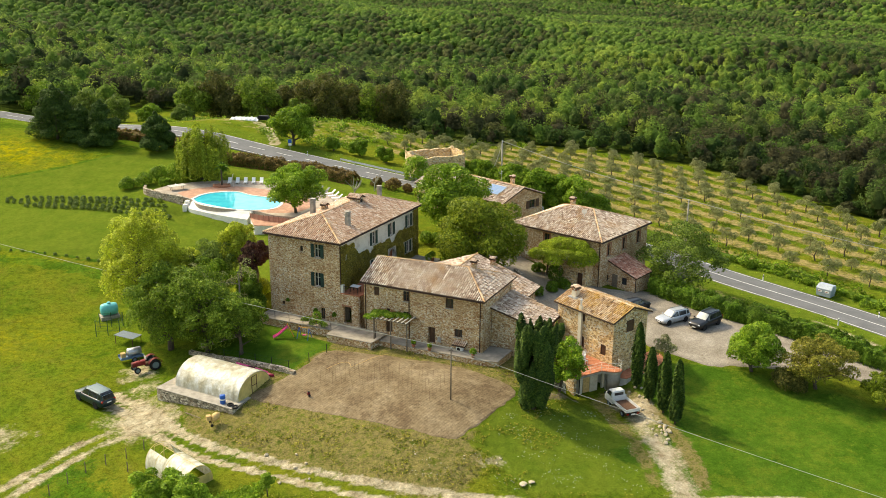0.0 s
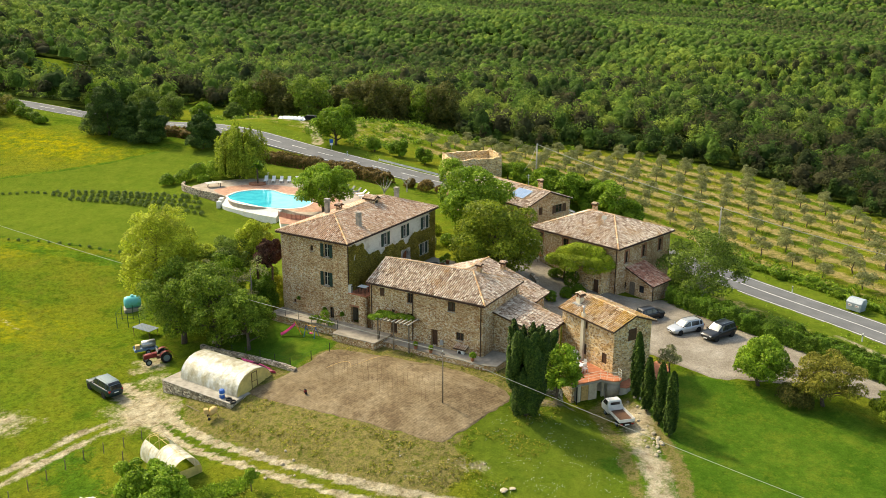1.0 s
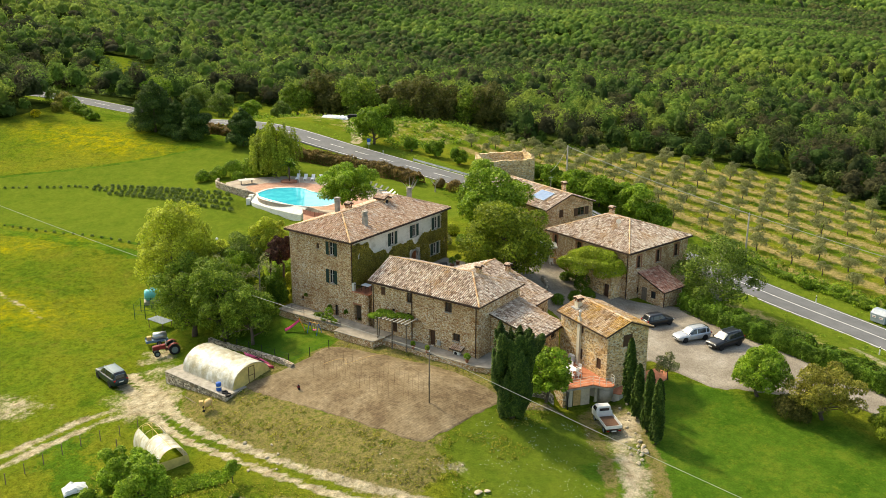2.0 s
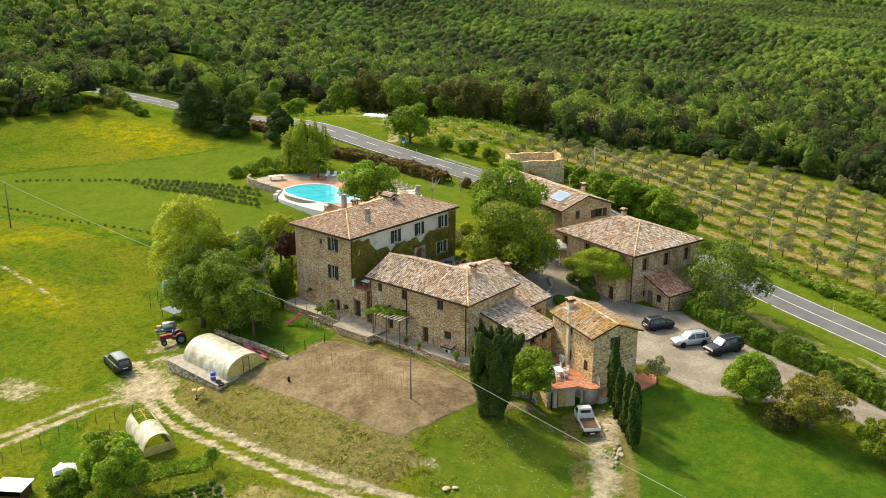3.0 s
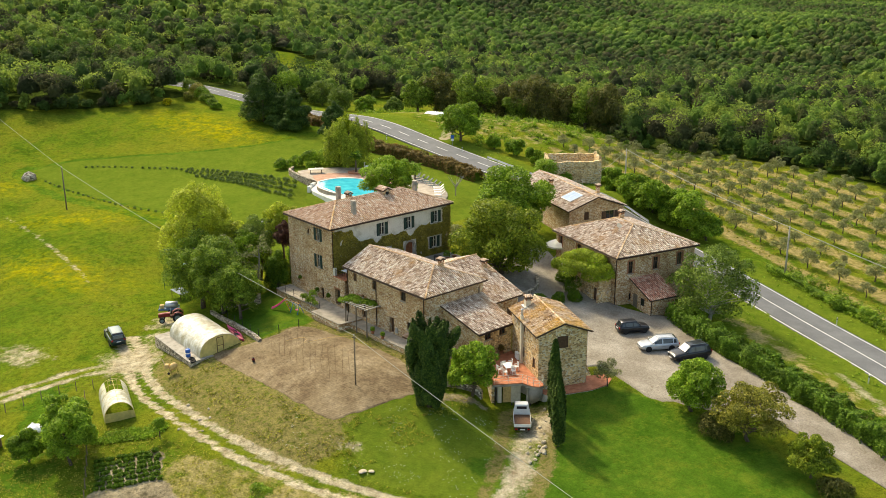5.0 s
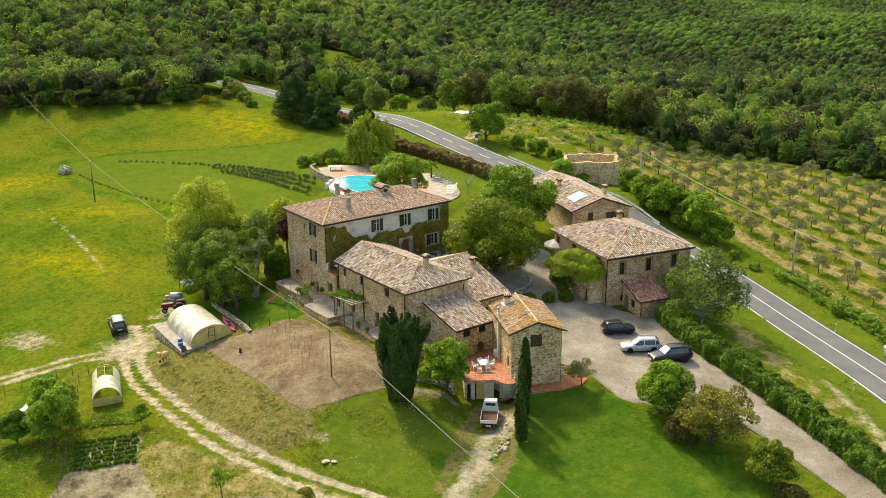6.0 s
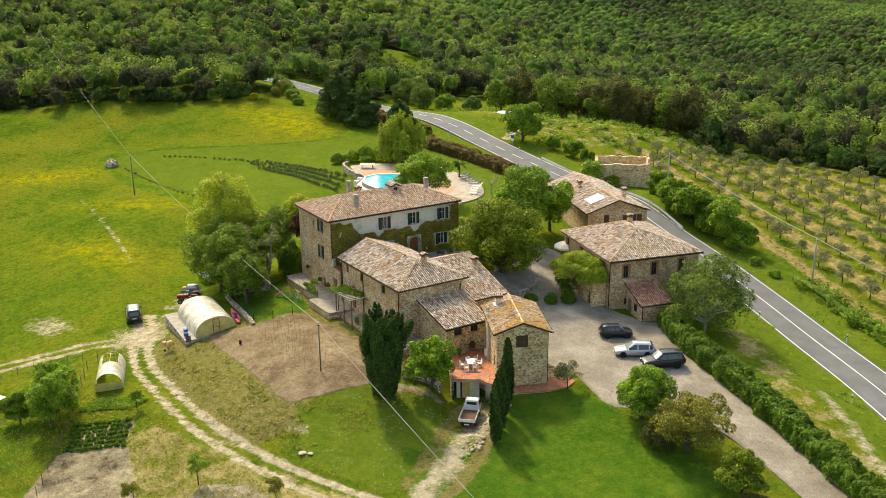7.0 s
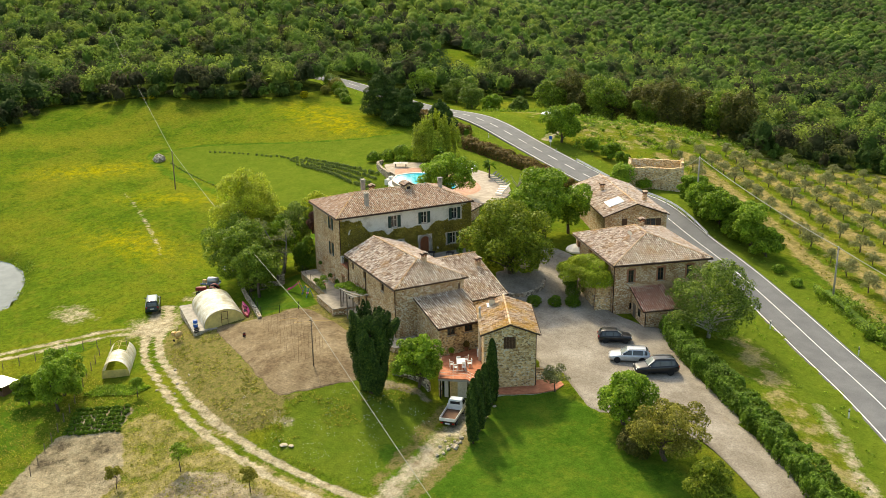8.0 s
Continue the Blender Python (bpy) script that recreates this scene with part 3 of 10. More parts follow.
def ground_z(x, y):
    x, y = np.asarray(x, float), np.asarray(y, float)
    z = PLANE[0] + PLANE[1] * x + PLANE[2] * y
    for a, b, r, h in BUMPS:
        z = z + h * np.exp(-((x - a) ** 2 + (y - b) ** 2) / (2 * r * r))
    # the bank that falls from the garden to the track, and the level garden above it
    g = inside(x, y, GARDEN)
    z = z + smooth(g, -4.0, 1.0) * 0.12
    d = seg_dist(x, y, TRACK)
    z = z - 0.45 * np.exp(-(d / 3.2) ** 2) * smooth(-g, 2, 5)
    # house lawn held up by a low wall
    z = z + 0.10 * smooth(inside(x, y, LAWN_HOUSE), -0.5, 0.6)
    # sunk strip below the terrace walls
    s = smooth(inside(x, y, FORECOURT), -2.6, -0.2)
    z = z * (1 - s) - 0.25 * s
    # road bed
    r = seg_dist(x, y, ROAD)
    z = z - 0.10 * (1 - smooth(r, 2.6, 4.6)) - 0.35 * np.exp(-((r - 5.2) / 1.2) ** 2)
    # pool terrace
    p = inside(x, y, POOL_PAD)
    v = smooth((y - 150.5) + 0.45 * (x + 47), -0.5, 3.0)
    w = smooth(p, -4.0 * v - 0.8 * (1 - v), -0.3 * v)
    z = z * (1 - w) + 3.7 * w
    # the slope drops away below the pool's outer wall
    z = z - 1.0 * np.exp(-(seg_dist(x, y, [(-43.5, 144.2), (-40.6, 141.2), (-37.2, 139.5), (-33.8, 138.4)]) / 1.7) ** 2)
    # cut for the carport, and the level edge of the apron
    s = smooth(inside(x, y, CARPORT_CUT), -1.8, 0.2)
    z = z * (1 - s) - 2.42 * s
    s = smooth(inside(x, y, APRON), -1.6, 0.1) * smooth(x, 18.6, 20.2)
    z = z * (1 - s) - 1.10 * s
    # the pond's hollow, its banks standing a little over the water
    p = inside(x, y, POND)
    s = smooth(p, -2.5, 0.8)
    z = z * (1 - s) + np.minimum(z, POND_LEVEL - 0.5) * s
    s = np.exp(-((p + 1.4) / 0.9) ** 2)
    z = z * (1 - s) + np.maximum(z, POND_LEVEL + 0.25) * s
    # woodland relief and the far rise
    far = smooth(y, 260, 420)
    z = z + far * (np.sin(x * 0.021 + 1.3) * np.cos(y * 0.017) * 3.0 + np.sin(x * 0.007 + y * 0.011) * 5.0)
    z = z + 14 * smooth(-x, 120, 330) * smooth(y, 150, 260) + 60 * smooth(y, 1100, 2600)
    return z


POND = [(-95, 87.5), (-88, 92.4), (-82, 93.4), (-76, 92.4), (-71, 90.0), (-66.8, 86.8), (-62, 83.2), (-61.4, 81), (-64, 77.8), (-73, 75.8), (-89, 79)]
POND_LEVEL = -6.55
POOL_PAD = [(-51.5, 154.5), (-48, 158.5), (-40, 161.6), (-30, 160), (-21, 154.5), (-15.5, 146), (-18, 137), (-26, 139.6), (-32, 142.2), (-40, 145.8), (-46.2, 151.8)]


def gz(x, y):
    return float(ground_z(x, y))


# ---- mesh helpers ----
def link_mesh(name, me, mat, parent=None, smooth_faces=False):
    me.materials.append(mat)
    if smooth_faces:
        me.polygons.foreach_set("use_smooth", [True] * len(me.polygons))
    ob = new(name, me)
    if parent:
        ob.parent = parent
    return ob


def np_mesh(name, verts, faces, mat, parent=None, smooth_faces=False, **values):
    """A mesh from arrays: vertices, faces of one size each, and named values per vertex."""
    verts, faces = np.asarray(verts, np.float32), np.asarray(faces, np.int32)
    k = faces.shape[1]
    me = bpy.data.meshes.new(name)
    me.vertices.add(len(verts))
    me.vertices.foreach_set("co", verts.ravel())
    me.loops.add(faces.size)
    me.loops.foreach_set("vertex_index", faces.ravel())
    me.polygons.add(len(faces))
    me.polygons.foreach_set("loop_start", np.arange(0, faces.size, k, dtype=np.int32))
    me.polygons.foreach_set("loop_total", np.full(len(faces), k, np.int32))
    me.update(calc_edges=True)
    for key, v in values.items():
        a = me.attributes.new(key, "FLOAT", "POINT")
        a.data.foreach_set("value", np.asarray(v, np.float32))
    return link_mesh(name, me, mat, parent, smooth_faces)


class MB:
    """Gathers boxes, tubes and plates into one mesh."""

    def __init__(self):
        self.v, self.f = [], []

    def add(self, verts, faces):
        n = len(self.v)
        self.v += [tuple(p) for p in verts]
        self.f += [tuple(i + n for i in f) for f in faces]
        return self

    def box(self, x0, y0, z0, x1, y1, z1, m=None, top=1.0):
        """A box; top < 1 draws its upper end in."""
        cx, cy = (x0 + x1) / 2, (y0 + y1) / 2
        p = [(x0, y0, z0), (x1, y0, z0), (x1, y1, z0), (x0, y1, z0)]
        p += [(cx + (x - cx) * top, cy + (y - cy) * top, z1) for x, y, _ in p]
        if m:
            p = [m @ Vector(q) for q in p]
        return self.add(p, [(3, 2, 1, 0), (4, 5, 6, 7), (0, 1, 5, 4), (1, 2, 6, 5), (2, 3, 7, 6), (3, 0, 4, 7)])

    def tube(self, p0, p1, r0, r1=None, n=8, cap=True):
        p0, p1 = Vector(p0), Vector(p1)
        r1 = r0 if r1 is None else r1
        q = (p1 - p0).to_track_quat("Z", "Y")
        ring = [Vector((math.cos(2 * math.pi * i / n), math.sin(2 * math.pi * i / n), 0)) for i in range(n)]
        v = [p0 + q @ (c * r0) for c in ring] + [p1 + q @ (c * r1) for c in ring]
        f = [(i, (i + 1) % n, n + (i + 1) % n, n + i) for i in range(n)]
        if cap:
            f += [tuple(range(n - 1, -1, -1)), tuple(range(n, 2 * n))]
        return self.add(v, f)

    def poly(self, pts, h):
        """A flat plate: outline points with z, thickened downwards by h."""
        n = len(pts)
        v = [tuple(p) for p in pts] + [(p[0], p[1], p[2] - h) for p in pts]
        f = [tuple(range(n)), tuple(range(2 * n - 1, n - 1, -1))]
        f += [(i, n + i, n + (i + 1) % n, (i + 1) % n) for i in range(n)]
        return self.add(v, f)

    def loft(self, rings, closed=True, caps=True):
        n = len(rings[0])
        v = [p for r in rings for p in r]
        f = []
        for k in range(len(rings) - 1):
            for i in range(n if closed else n - 1):
                j = (i + 1) % n
                f.append((k * n + i, k * n + j, (k + 1) * n + j, (k + 1) * n + i))
        if caps:
            f += [tuple(range(n - 1, -1, -1)), tuple(range((len(rings) - 1) * n, len(rings) * n))]
        return self.add(v, f)

    def mesh(self, name):
        me = bpy.data.meshes.new(name)
        me.from_pydata(self.v, [], self.f)
        me.update()
        return me


def part(name, mb, mat, parent, label="", smooth_faces=False, bevel=0.0):
    ob = link_mesh(name, mb.mesh(name), mat, parent, smooth_faces)
    if bevel:
        b = ob.modifiers.new("edge", "BEVEL")
        b.width, b.segments, b.limit_method = bevel, 2, "ANGLE"
    return tagged(ob, label) if label else ob


def thing(name, m, label, category, group="", kind=""):
    ob = new(name)
    ob.matrix_world = m
    return tagged(ob, label, category, group, kind)


def single(name, mb, mat, m, label, category, group="", kind="", smooth_faces=False, bevel=0.0):
    ob = part(name, mb, mat, None, "", smooth_faces, bevel)
    ob.matrix_world = m
    return tagged(ob, label, category, group, kind)


# ---- ground sheet ----
def spread(lo, hi, step, far, grow=1.13):
    out = list(np.arange(lo, hi, step))
    s, p = step, lo
    left = []
    while p > -far:
        s = s * grow
        p -= s
        left.append(p)
    s, p = step, out[-1]
    right = []
    while p < far:
        s = s * grow
        p += s
        right.append(p)
    return np.array(left[::-1] + out + right)


def build_ground():
    xs, ys = spread(-62, 62, 0.65, 2600), spread(56, 128, 0.65, 3200)
    xs = np.array(sorted(set(np.round(np.concatenate([xs, np.arange(-112, -62, 0.9), np.arange(62, 100, 1.2), np.arange(-240, -112, 5.0)]), 3))))
    ys = np.array(sorted(set(np.round(np.concatenate([ys, np.arange(128, 215, 1.2), np.arange(215, 360, 4.0)]), 3))))
    X, Y = np.meshgrid(xs, ys)
    X, Y = X.ravel(), Y.ravel()
    Z = ground_z(X, Y)
    rough = np.array([noise.noise((a * 0.6, b * 0.6, 0)) for a, b in zip(X, Y)])
    Z = Z + 0.06 * rough * (np.abs(inside(X, Y, YARD)) > 0.5)
    nx, ny = len(xs), len(ys)
    i = np.arange(nx * ny).reshape(ny, nx)
    F = np.stack([i[:-1, :-1], i[:-1, 1:], i[1:, 1:], i[1:, :-1]], -1).reshape(-1, 4)
    # dirt: wheel ruts, worn junction, bare patches
    d = seg_dist(X, Y, TRACK)
    rut = np.exp(-((d - 0.85) / 0.55) ** 2) * 1.05
    worn = 0.86 * np.exp(-(((X + 31.5) / 4.5) ** 2 + ((Y - 86.5) / 3.6) ** 2)) + 0.50 * np.exp(-(((X + 33) / 5) ** 2 + ((Y - 93.5) / 3.5) ** 2))
    west = 0.72 * np.exp(-((seg_dist(X, Y, TRACK_WEST) - 0.9) / 0.8) ** 2)
    truck = 0.70 * np.exp(-(seg_dist(X, Y, TRACK_TRUCK) / 1.9) ** 2)
    fp = 0.56 * np.exp(-(seg_dist(X, Y, FIELD_PATH) / 0.65) ** 2) * smooth(-X, 50, 58) * (1 - smooth(-X, 84, 100))
    bare = 0.62 * np.exp(-(((X + 46.5) / 6.6) ** 2 + ((Y - 84.4) / 3.6) ** 2))
    plot = 0.85 * smooth(inside(X, Y, PLOT), -0.8, 0.6) + 0.85 * smooth(inside(X, Y, VEG), -0.5, 0.4) + 0.72 * smooth(inside(X, Y, PLOT2), -1, 1)
    plot = np.maximum(plot, 0.74 * np.exp(-(seg_dist(X, Y, [(7.6, 87.6), (10.0, 89.0), (12.4, 89.4)]) / 1.3) ** 2))
    verge = 0.60 * np.exp(-(seg_dist(X, Y, [(46, 113), (50, 107), (56, 98), (62, 90)]) / 1.3) ** 2)
    farm = 0.75 * np.exp(-((seg_dist(X, Y, [(-37, 190), (-40, 200), (-44, 206)]) - 0.7) / 0.7) ** 2)
    bare = np.maximum(bare, 0.47 * np.exp(-(((X - 4.2) / 2.4) ** 2 + ((Y - 77.3) / 1.5) ** 2)))
    rim = 0.80 * np.exp(-(((X - 19.5 + 0.06 * (Y - 88)) / 1.7) ** 2 + ((Y - 88) / 4.6) ** 2))
    rim = np.maximum(rim, 0.62 * np.exp(-(((X + 35) / 3.5) ** 2 + ((Y - 97.5) / 3) ** 2)))
    dirt = np.maximum.reduce([rut, worn, west, truck, fp, bare, verge, farm, rim])
    dirt *= 1 - 0.52 * np.exp(-(seg_dist(X, Y, TRACK) / 0.42) ** 2) * (X > -26)
    mown = np.maximum.reduce([smooth(inside(X, Y, p), -0.6, 0.6) for p in (LAWN_EAST, LAWN_POOL, LAWN_HOUSE)])
    mown = np.maximum(mown, 0.9 * smooth(inside(X, Y, SLOPE), -2.0, 1.0))
    bank_free = 1 - mown
    verge_green = np.exp(-((seg_dist(X, Y, ROAD) - 6) / 4) ** 2)
    mown = np.maximum(mown, verge_green * 0.8)
    g = -inside(X, Y, GARDEN)
    bank = smooth(g, -1, 0.5) * (1 - smooth(g, 5, 9)) * (1 - smooth(X - 0.35 * (Y - 78), 1.0, 6.5)) * 0.85 * bank_free
    bank = np.maximum(bank, 0.72 * np.exp(-((seg_dist(X, Y, TRACK_TRUCK) - 2.2) / 1.2) ** 2) * (1 - smooth(-Y, -76, -73)))
    low = 0.66 * smooth(Y, 42, 52) * smooth(X, -16, -10) * (1 - smooth(Y, 71, 74)) * (1 - smooth(X, 18, 26))
    grove = 0.62 * smooth(inside(X, Y, OLIVES), -4, 3)
    scrub = 0.45 * smooth(Y, 190, 200) * (1 - smooth(Y, 250, 270)) * (X > -70) * (X < 20)
    stripe = 0.5 + 0.5 * np.cos(2 * np.pi * ((X - 20) * 0.743 + (Y - 185) * 0.669) / ROW_STEP)
    grove = grove * (1.22 - 0.80 * stripe)
    east = 0.52 * np.exp(-(seg_dist(X, Y, [(33, 124), (44, 110), (56, 96), (66, 84)]) / 3.2) ** 2)
    dry = np.maximum.reduce([low, scrub]) * (1 - mown) * (1 - smooth(inside(X, Y, OLIVES), -4, 3))
    dry = np.maximum(dry, east)
    # darker band below the lavender: long lush grass, with the step's shade painted in
    edge = seg_dist(X, Y, [(-106, 142), (-99, 138.2), (-88, 134.8), (-66, 130.2), (-52, 127.2), (-40, 123)])
    lush_and_shade = 0.75 * np.exp(-((edge - 1.8) / 1.7) ** 2) * (inside(X, Y, LAWN_POOL) < 0.4)
    rim_line = seg_dist(X, Y, [(-105, 146.4), (-101.8, 150.6), (-92.5, 155.9), (-79.3, 162), (-71, 168), (-64.5, 175.5)])
    lush_and_shade = np.maximum(lush_and_shade, 0.85 * np.exp(-(rim_line / 0.7) ** 2))
    # house lawn weighted darker: lush grass, with some tree shade put into the colour
    lush_and_shade = np.maximum(lush_and_shade, np.maximum(0.6 * smooth(inside(X, Y, LAWN_EAST), -1, 1), 0.95 * smooth(inside(X, Y, LAWN_HOUSE), -1, 1)))
    lush_and_shade = np.maximum(lush_and_shade, 0.62 * np.exp(-(seg_dist(X, Y, [(-36, 78), (-26, 67), (-20, 60)]) / 4.5) ** 2))
    flower = 1.0 * np.exp(-(((X + 88) / 17) ** 2 + ((Y - 176 + 0.2 * (X + 88)) / 7) ** 2)) + 1.0 * np.exp(-(((X + 109) / 9) ** 2 + ((Y - 127 - 0.8 * (X + 109)) / 6) ** 2))
    flower += 0.8 * np.exp(-(((X + 64) / 13) ** 2 + ((Y - 106) / 5) ** 2)) + 0.75 * np.exp(-(((X + 76) / 12) ** 2 + ((Y - 124 - 0.3 * (X + 76)) / 4) ** 2)) + 0.07
    flower *= 1 - mown
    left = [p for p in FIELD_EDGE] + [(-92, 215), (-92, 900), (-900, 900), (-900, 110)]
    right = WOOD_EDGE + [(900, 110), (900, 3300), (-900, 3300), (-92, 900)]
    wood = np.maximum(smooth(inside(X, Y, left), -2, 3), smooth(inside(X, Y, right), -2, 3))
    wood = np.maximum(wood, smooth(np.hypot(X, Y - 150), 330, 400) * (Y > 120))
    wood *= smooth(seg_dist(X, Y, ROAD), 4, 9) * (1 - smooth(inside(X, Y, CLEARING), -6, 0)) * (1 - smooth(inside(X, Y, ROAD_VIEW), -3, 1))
    ob = np_mesh("ground", np.stack([X, Y, Z], 1), F, M_GROUND, None, True, dirt=np.clip(dirt, 0, 1), mown=mown, dry=dry, flower=np.clip(flower, 0, 1), wood=wood, plot=np.clip(plot, 0, 1), lush_and_shade=lush_and_shade, bank=bank, grove=grove)
    tagged(ob, "rolling green meadow and lawns with worn dirt tracks", "ground", "", "structure")


build_ground()


def strip(name, line, half, mat, dz, cols=6, offset=0.0, dash=None, thick=0.12, parent=None):
    """A band draped on the ground along a line; dash: metres painted, metres bare."""
    p = np.array(line)
    seg = np.hypot(*np.diff(p, axis=0).T)
    s = np.concatenate([[0], np.cumsum(seg)])
    t = np.arange(0, s[-1], 1.0)
    px, py = np.interp(t, s, p[:, 0]), np.interp(t, s, p[:, 1])
    dx, dy = np.gradient(px), np.gradient(py)
    n = np.hypot(dx, dy)
    nx, ny = -dy / n, dx / n
    V, F = [], []
    offs = np.linspace(-half, half, cols + 1) + offset
    centre = ground_z(px, py)
    for i in range(len(t)):
        for o in offs:
            x, y = px[i] + nx[i] * o, py[i] + ny[i] * o
            zz = 0.5 * gz(x, y) + 0.5 * centre[i]
            V.append((x, y, zz + dz))
    w = cols + 1
    for i in range(len(t) - 1):
        if dash and (t[i] % sum(dash)) >= dash[0]:
            continue
        for j in range(cols):
            a = i * w + j
            F.append((a, a + w, a + w + 1, a + 1))
    ob = np_mesh(name, V, F, mat, parent)
    m = ob.modifiers.new("depth", "SOLIDIFY")
    m.thickness, m.offset = thick, -1
    return ob


road = tagged(strip("road", ROAD, 3.45, M_ASPHALT, 0.16, 6, 0, None, 0.3), "grey asphalt country road with white markings", "road", "", "structure")
near_road = [q for q in ROAD if q[1] < 157]
far_road = [q for q in ROAD if q[1] > 155]
for line, off, dash, name in ((ROAD, -3.12, None, "edge_line"), (ROAD, 3.12, None, "edge_line"), (near_road, 0.0, None, "centre_line"), (far_road, 0.0, (4, 3), "centre_line")):
    strip(name, line, 0.07, M_LINE, 0.172, 1, off, dash, 0.004, road)


def patch(name, poly, mat, dz, label, category, rings=40, rag=0.25, rough=0.0, centre=None):
    """A draped surface within an outline that runs round its centre, with an uneven edge."""
    p = curve(poly + poly[:1], 26)[:-1]
    cx, cy = centre or (sum(q[0] for q in poly) / len(poly), sum(q[1] for q in poly) / len(poly))
    n = len(p)
    V = []
    for k in range(1, rings + 1):
        f = k / rings
        for i, (x, y) in enumerate(p):
            r = f * (1 + rag * (0.16 * noise.noise((x * 0.5, y * 0.5, 3)) + 0.06 * noise.noise((x * 1.3, y * 1.3, 7))) * f)
            X, Y = cx + (x - cx) * r, cy + (y - cy) * r
            V.append((X, Y, dz * (1 if k < rings else -1.5) + rough * noise.noise((X * 0.9, Y * 0.9, 1))))
    V.append((cx, cy, dz))
    V = np.array(V)
    V[:, 2] += ground_z(V[:, 0], V[:, 1])
    F = [(k * n + i, k * n + (i + 1) % n, (k + 1) * n + (i + 1) % n, (k + 1) * n + i) for k in range(rings - 1) for i in range(n)]
    F += [(len(V) - 1, (i + 1) % n, i, i) for i in range(n)]
    tri = [f[:3] for f in F[-n:]]
    mb = MB()
    mb.v = [tuple(q) for q in V]
    mb.f = F[:-n] + tri
    ob = part(name, mb, mat, None, "", True)
    return tagged(ob, label, category, "", "structure")


patch("vegetable_garden_soil", GARDEN, M_SOIL, 0.05, "freshly tilled brown earth with shallow furrows", "garden bed", 60, 0.22, 0.03)
patch("gravel_yard", YARD, M_GRAVEL, 0.11, "pale grey gravel yard for parking", "yard", 30, 0.3, 0.0, (22, 109.5))
tagged(strip("gravel_drive", DRIVE, 2.6, M_GRAVEL, 0.12, 8), "pale grey gravel driveway beside the hedge", "driveway", "", "structure")

# ---- buildings ----
def wall(p0, p1, z0, z1, openings=(), th=0.5):
    """A thick wall from p0 to p1 with openings (from, to, bottom, top) cut right through; its inner side lies to the left."""
    p0, p1 = Vector(p0), Vector(p1)
    length = (p1 - p0).length
    d = (p1 - p0) / length
    n = Vector((-d.y, d.x))
    ss = sorted({0.0, length, *[o[0] for o in openings], *[o[1] for o in openings]})
    zs = sorted({z0, z1, *[o[2] for o in openings], *[o[3] for o in openings]})
    mb, index = MB(), {}

    def vert(i, k, back):
        if (i, k, back) not in index:
            q = p0 + d * ss[i] + (n * th if back else Vector((0, 0)))
            index[(i, k, back)] = len(mb.v)
            mb.v.append((q.x, q.y, zs[k]))
        return index[(i, k, back)]

    def solid(i, k):
        if not (0 <= i < len(ss) - 1 and 0 <= k < len(zs) - 1):
            return False
        s, z = (ss[i] + ss[i + 1]) / 2, (zs[k] + zs[k + 1]) / 2
        return not any(o[0] < s < o[1] and o[2] < z < o[3] for o in openings)

    for i in range(len(ss) - 1):
        for k in range(len(zs) - 1):
            if not solid(i, k):
                continue
            mb.f.append((vert(i, k, 0), vert(i + 1, k, 0), vert(i + 1, k + 1, 0), vert(i, k + 1, 0)))
            mb.f.append((vert(i + 1, k, 1), vert(i, k, 1), vert(i, k + 1, 1), vert(i + 1, k + 1, 1)))
            for di, dk, e in ((-1, 0, ((i, k + 1), (i, k))), (1, 0, ((i + 1, k), (i + 1, k + 1))), (0, -1, ((i, k), (i + 1, k))), (0, 1, ((i + 1, k + 1), (i, k + 1)))):
                if not solid(i + di, k + dk):
                    mb.f.append((vert(*e[0], 0), vert(*e[0], 1), vert(*e[1], 1), vert(*e[1], 0)))
    return mb


def wall_pose(p0, p1, s, z):
    """The pose of a fitting on a wall: x along it, y into it, z up."""
    d = (Vector(p1) - Vector(p0)).normalized()
    p = Vector(p0) + d * s
    return pose(p.x, p.y, z, 0, 0, math.degrees(math.atan2(d.y, d.x)))


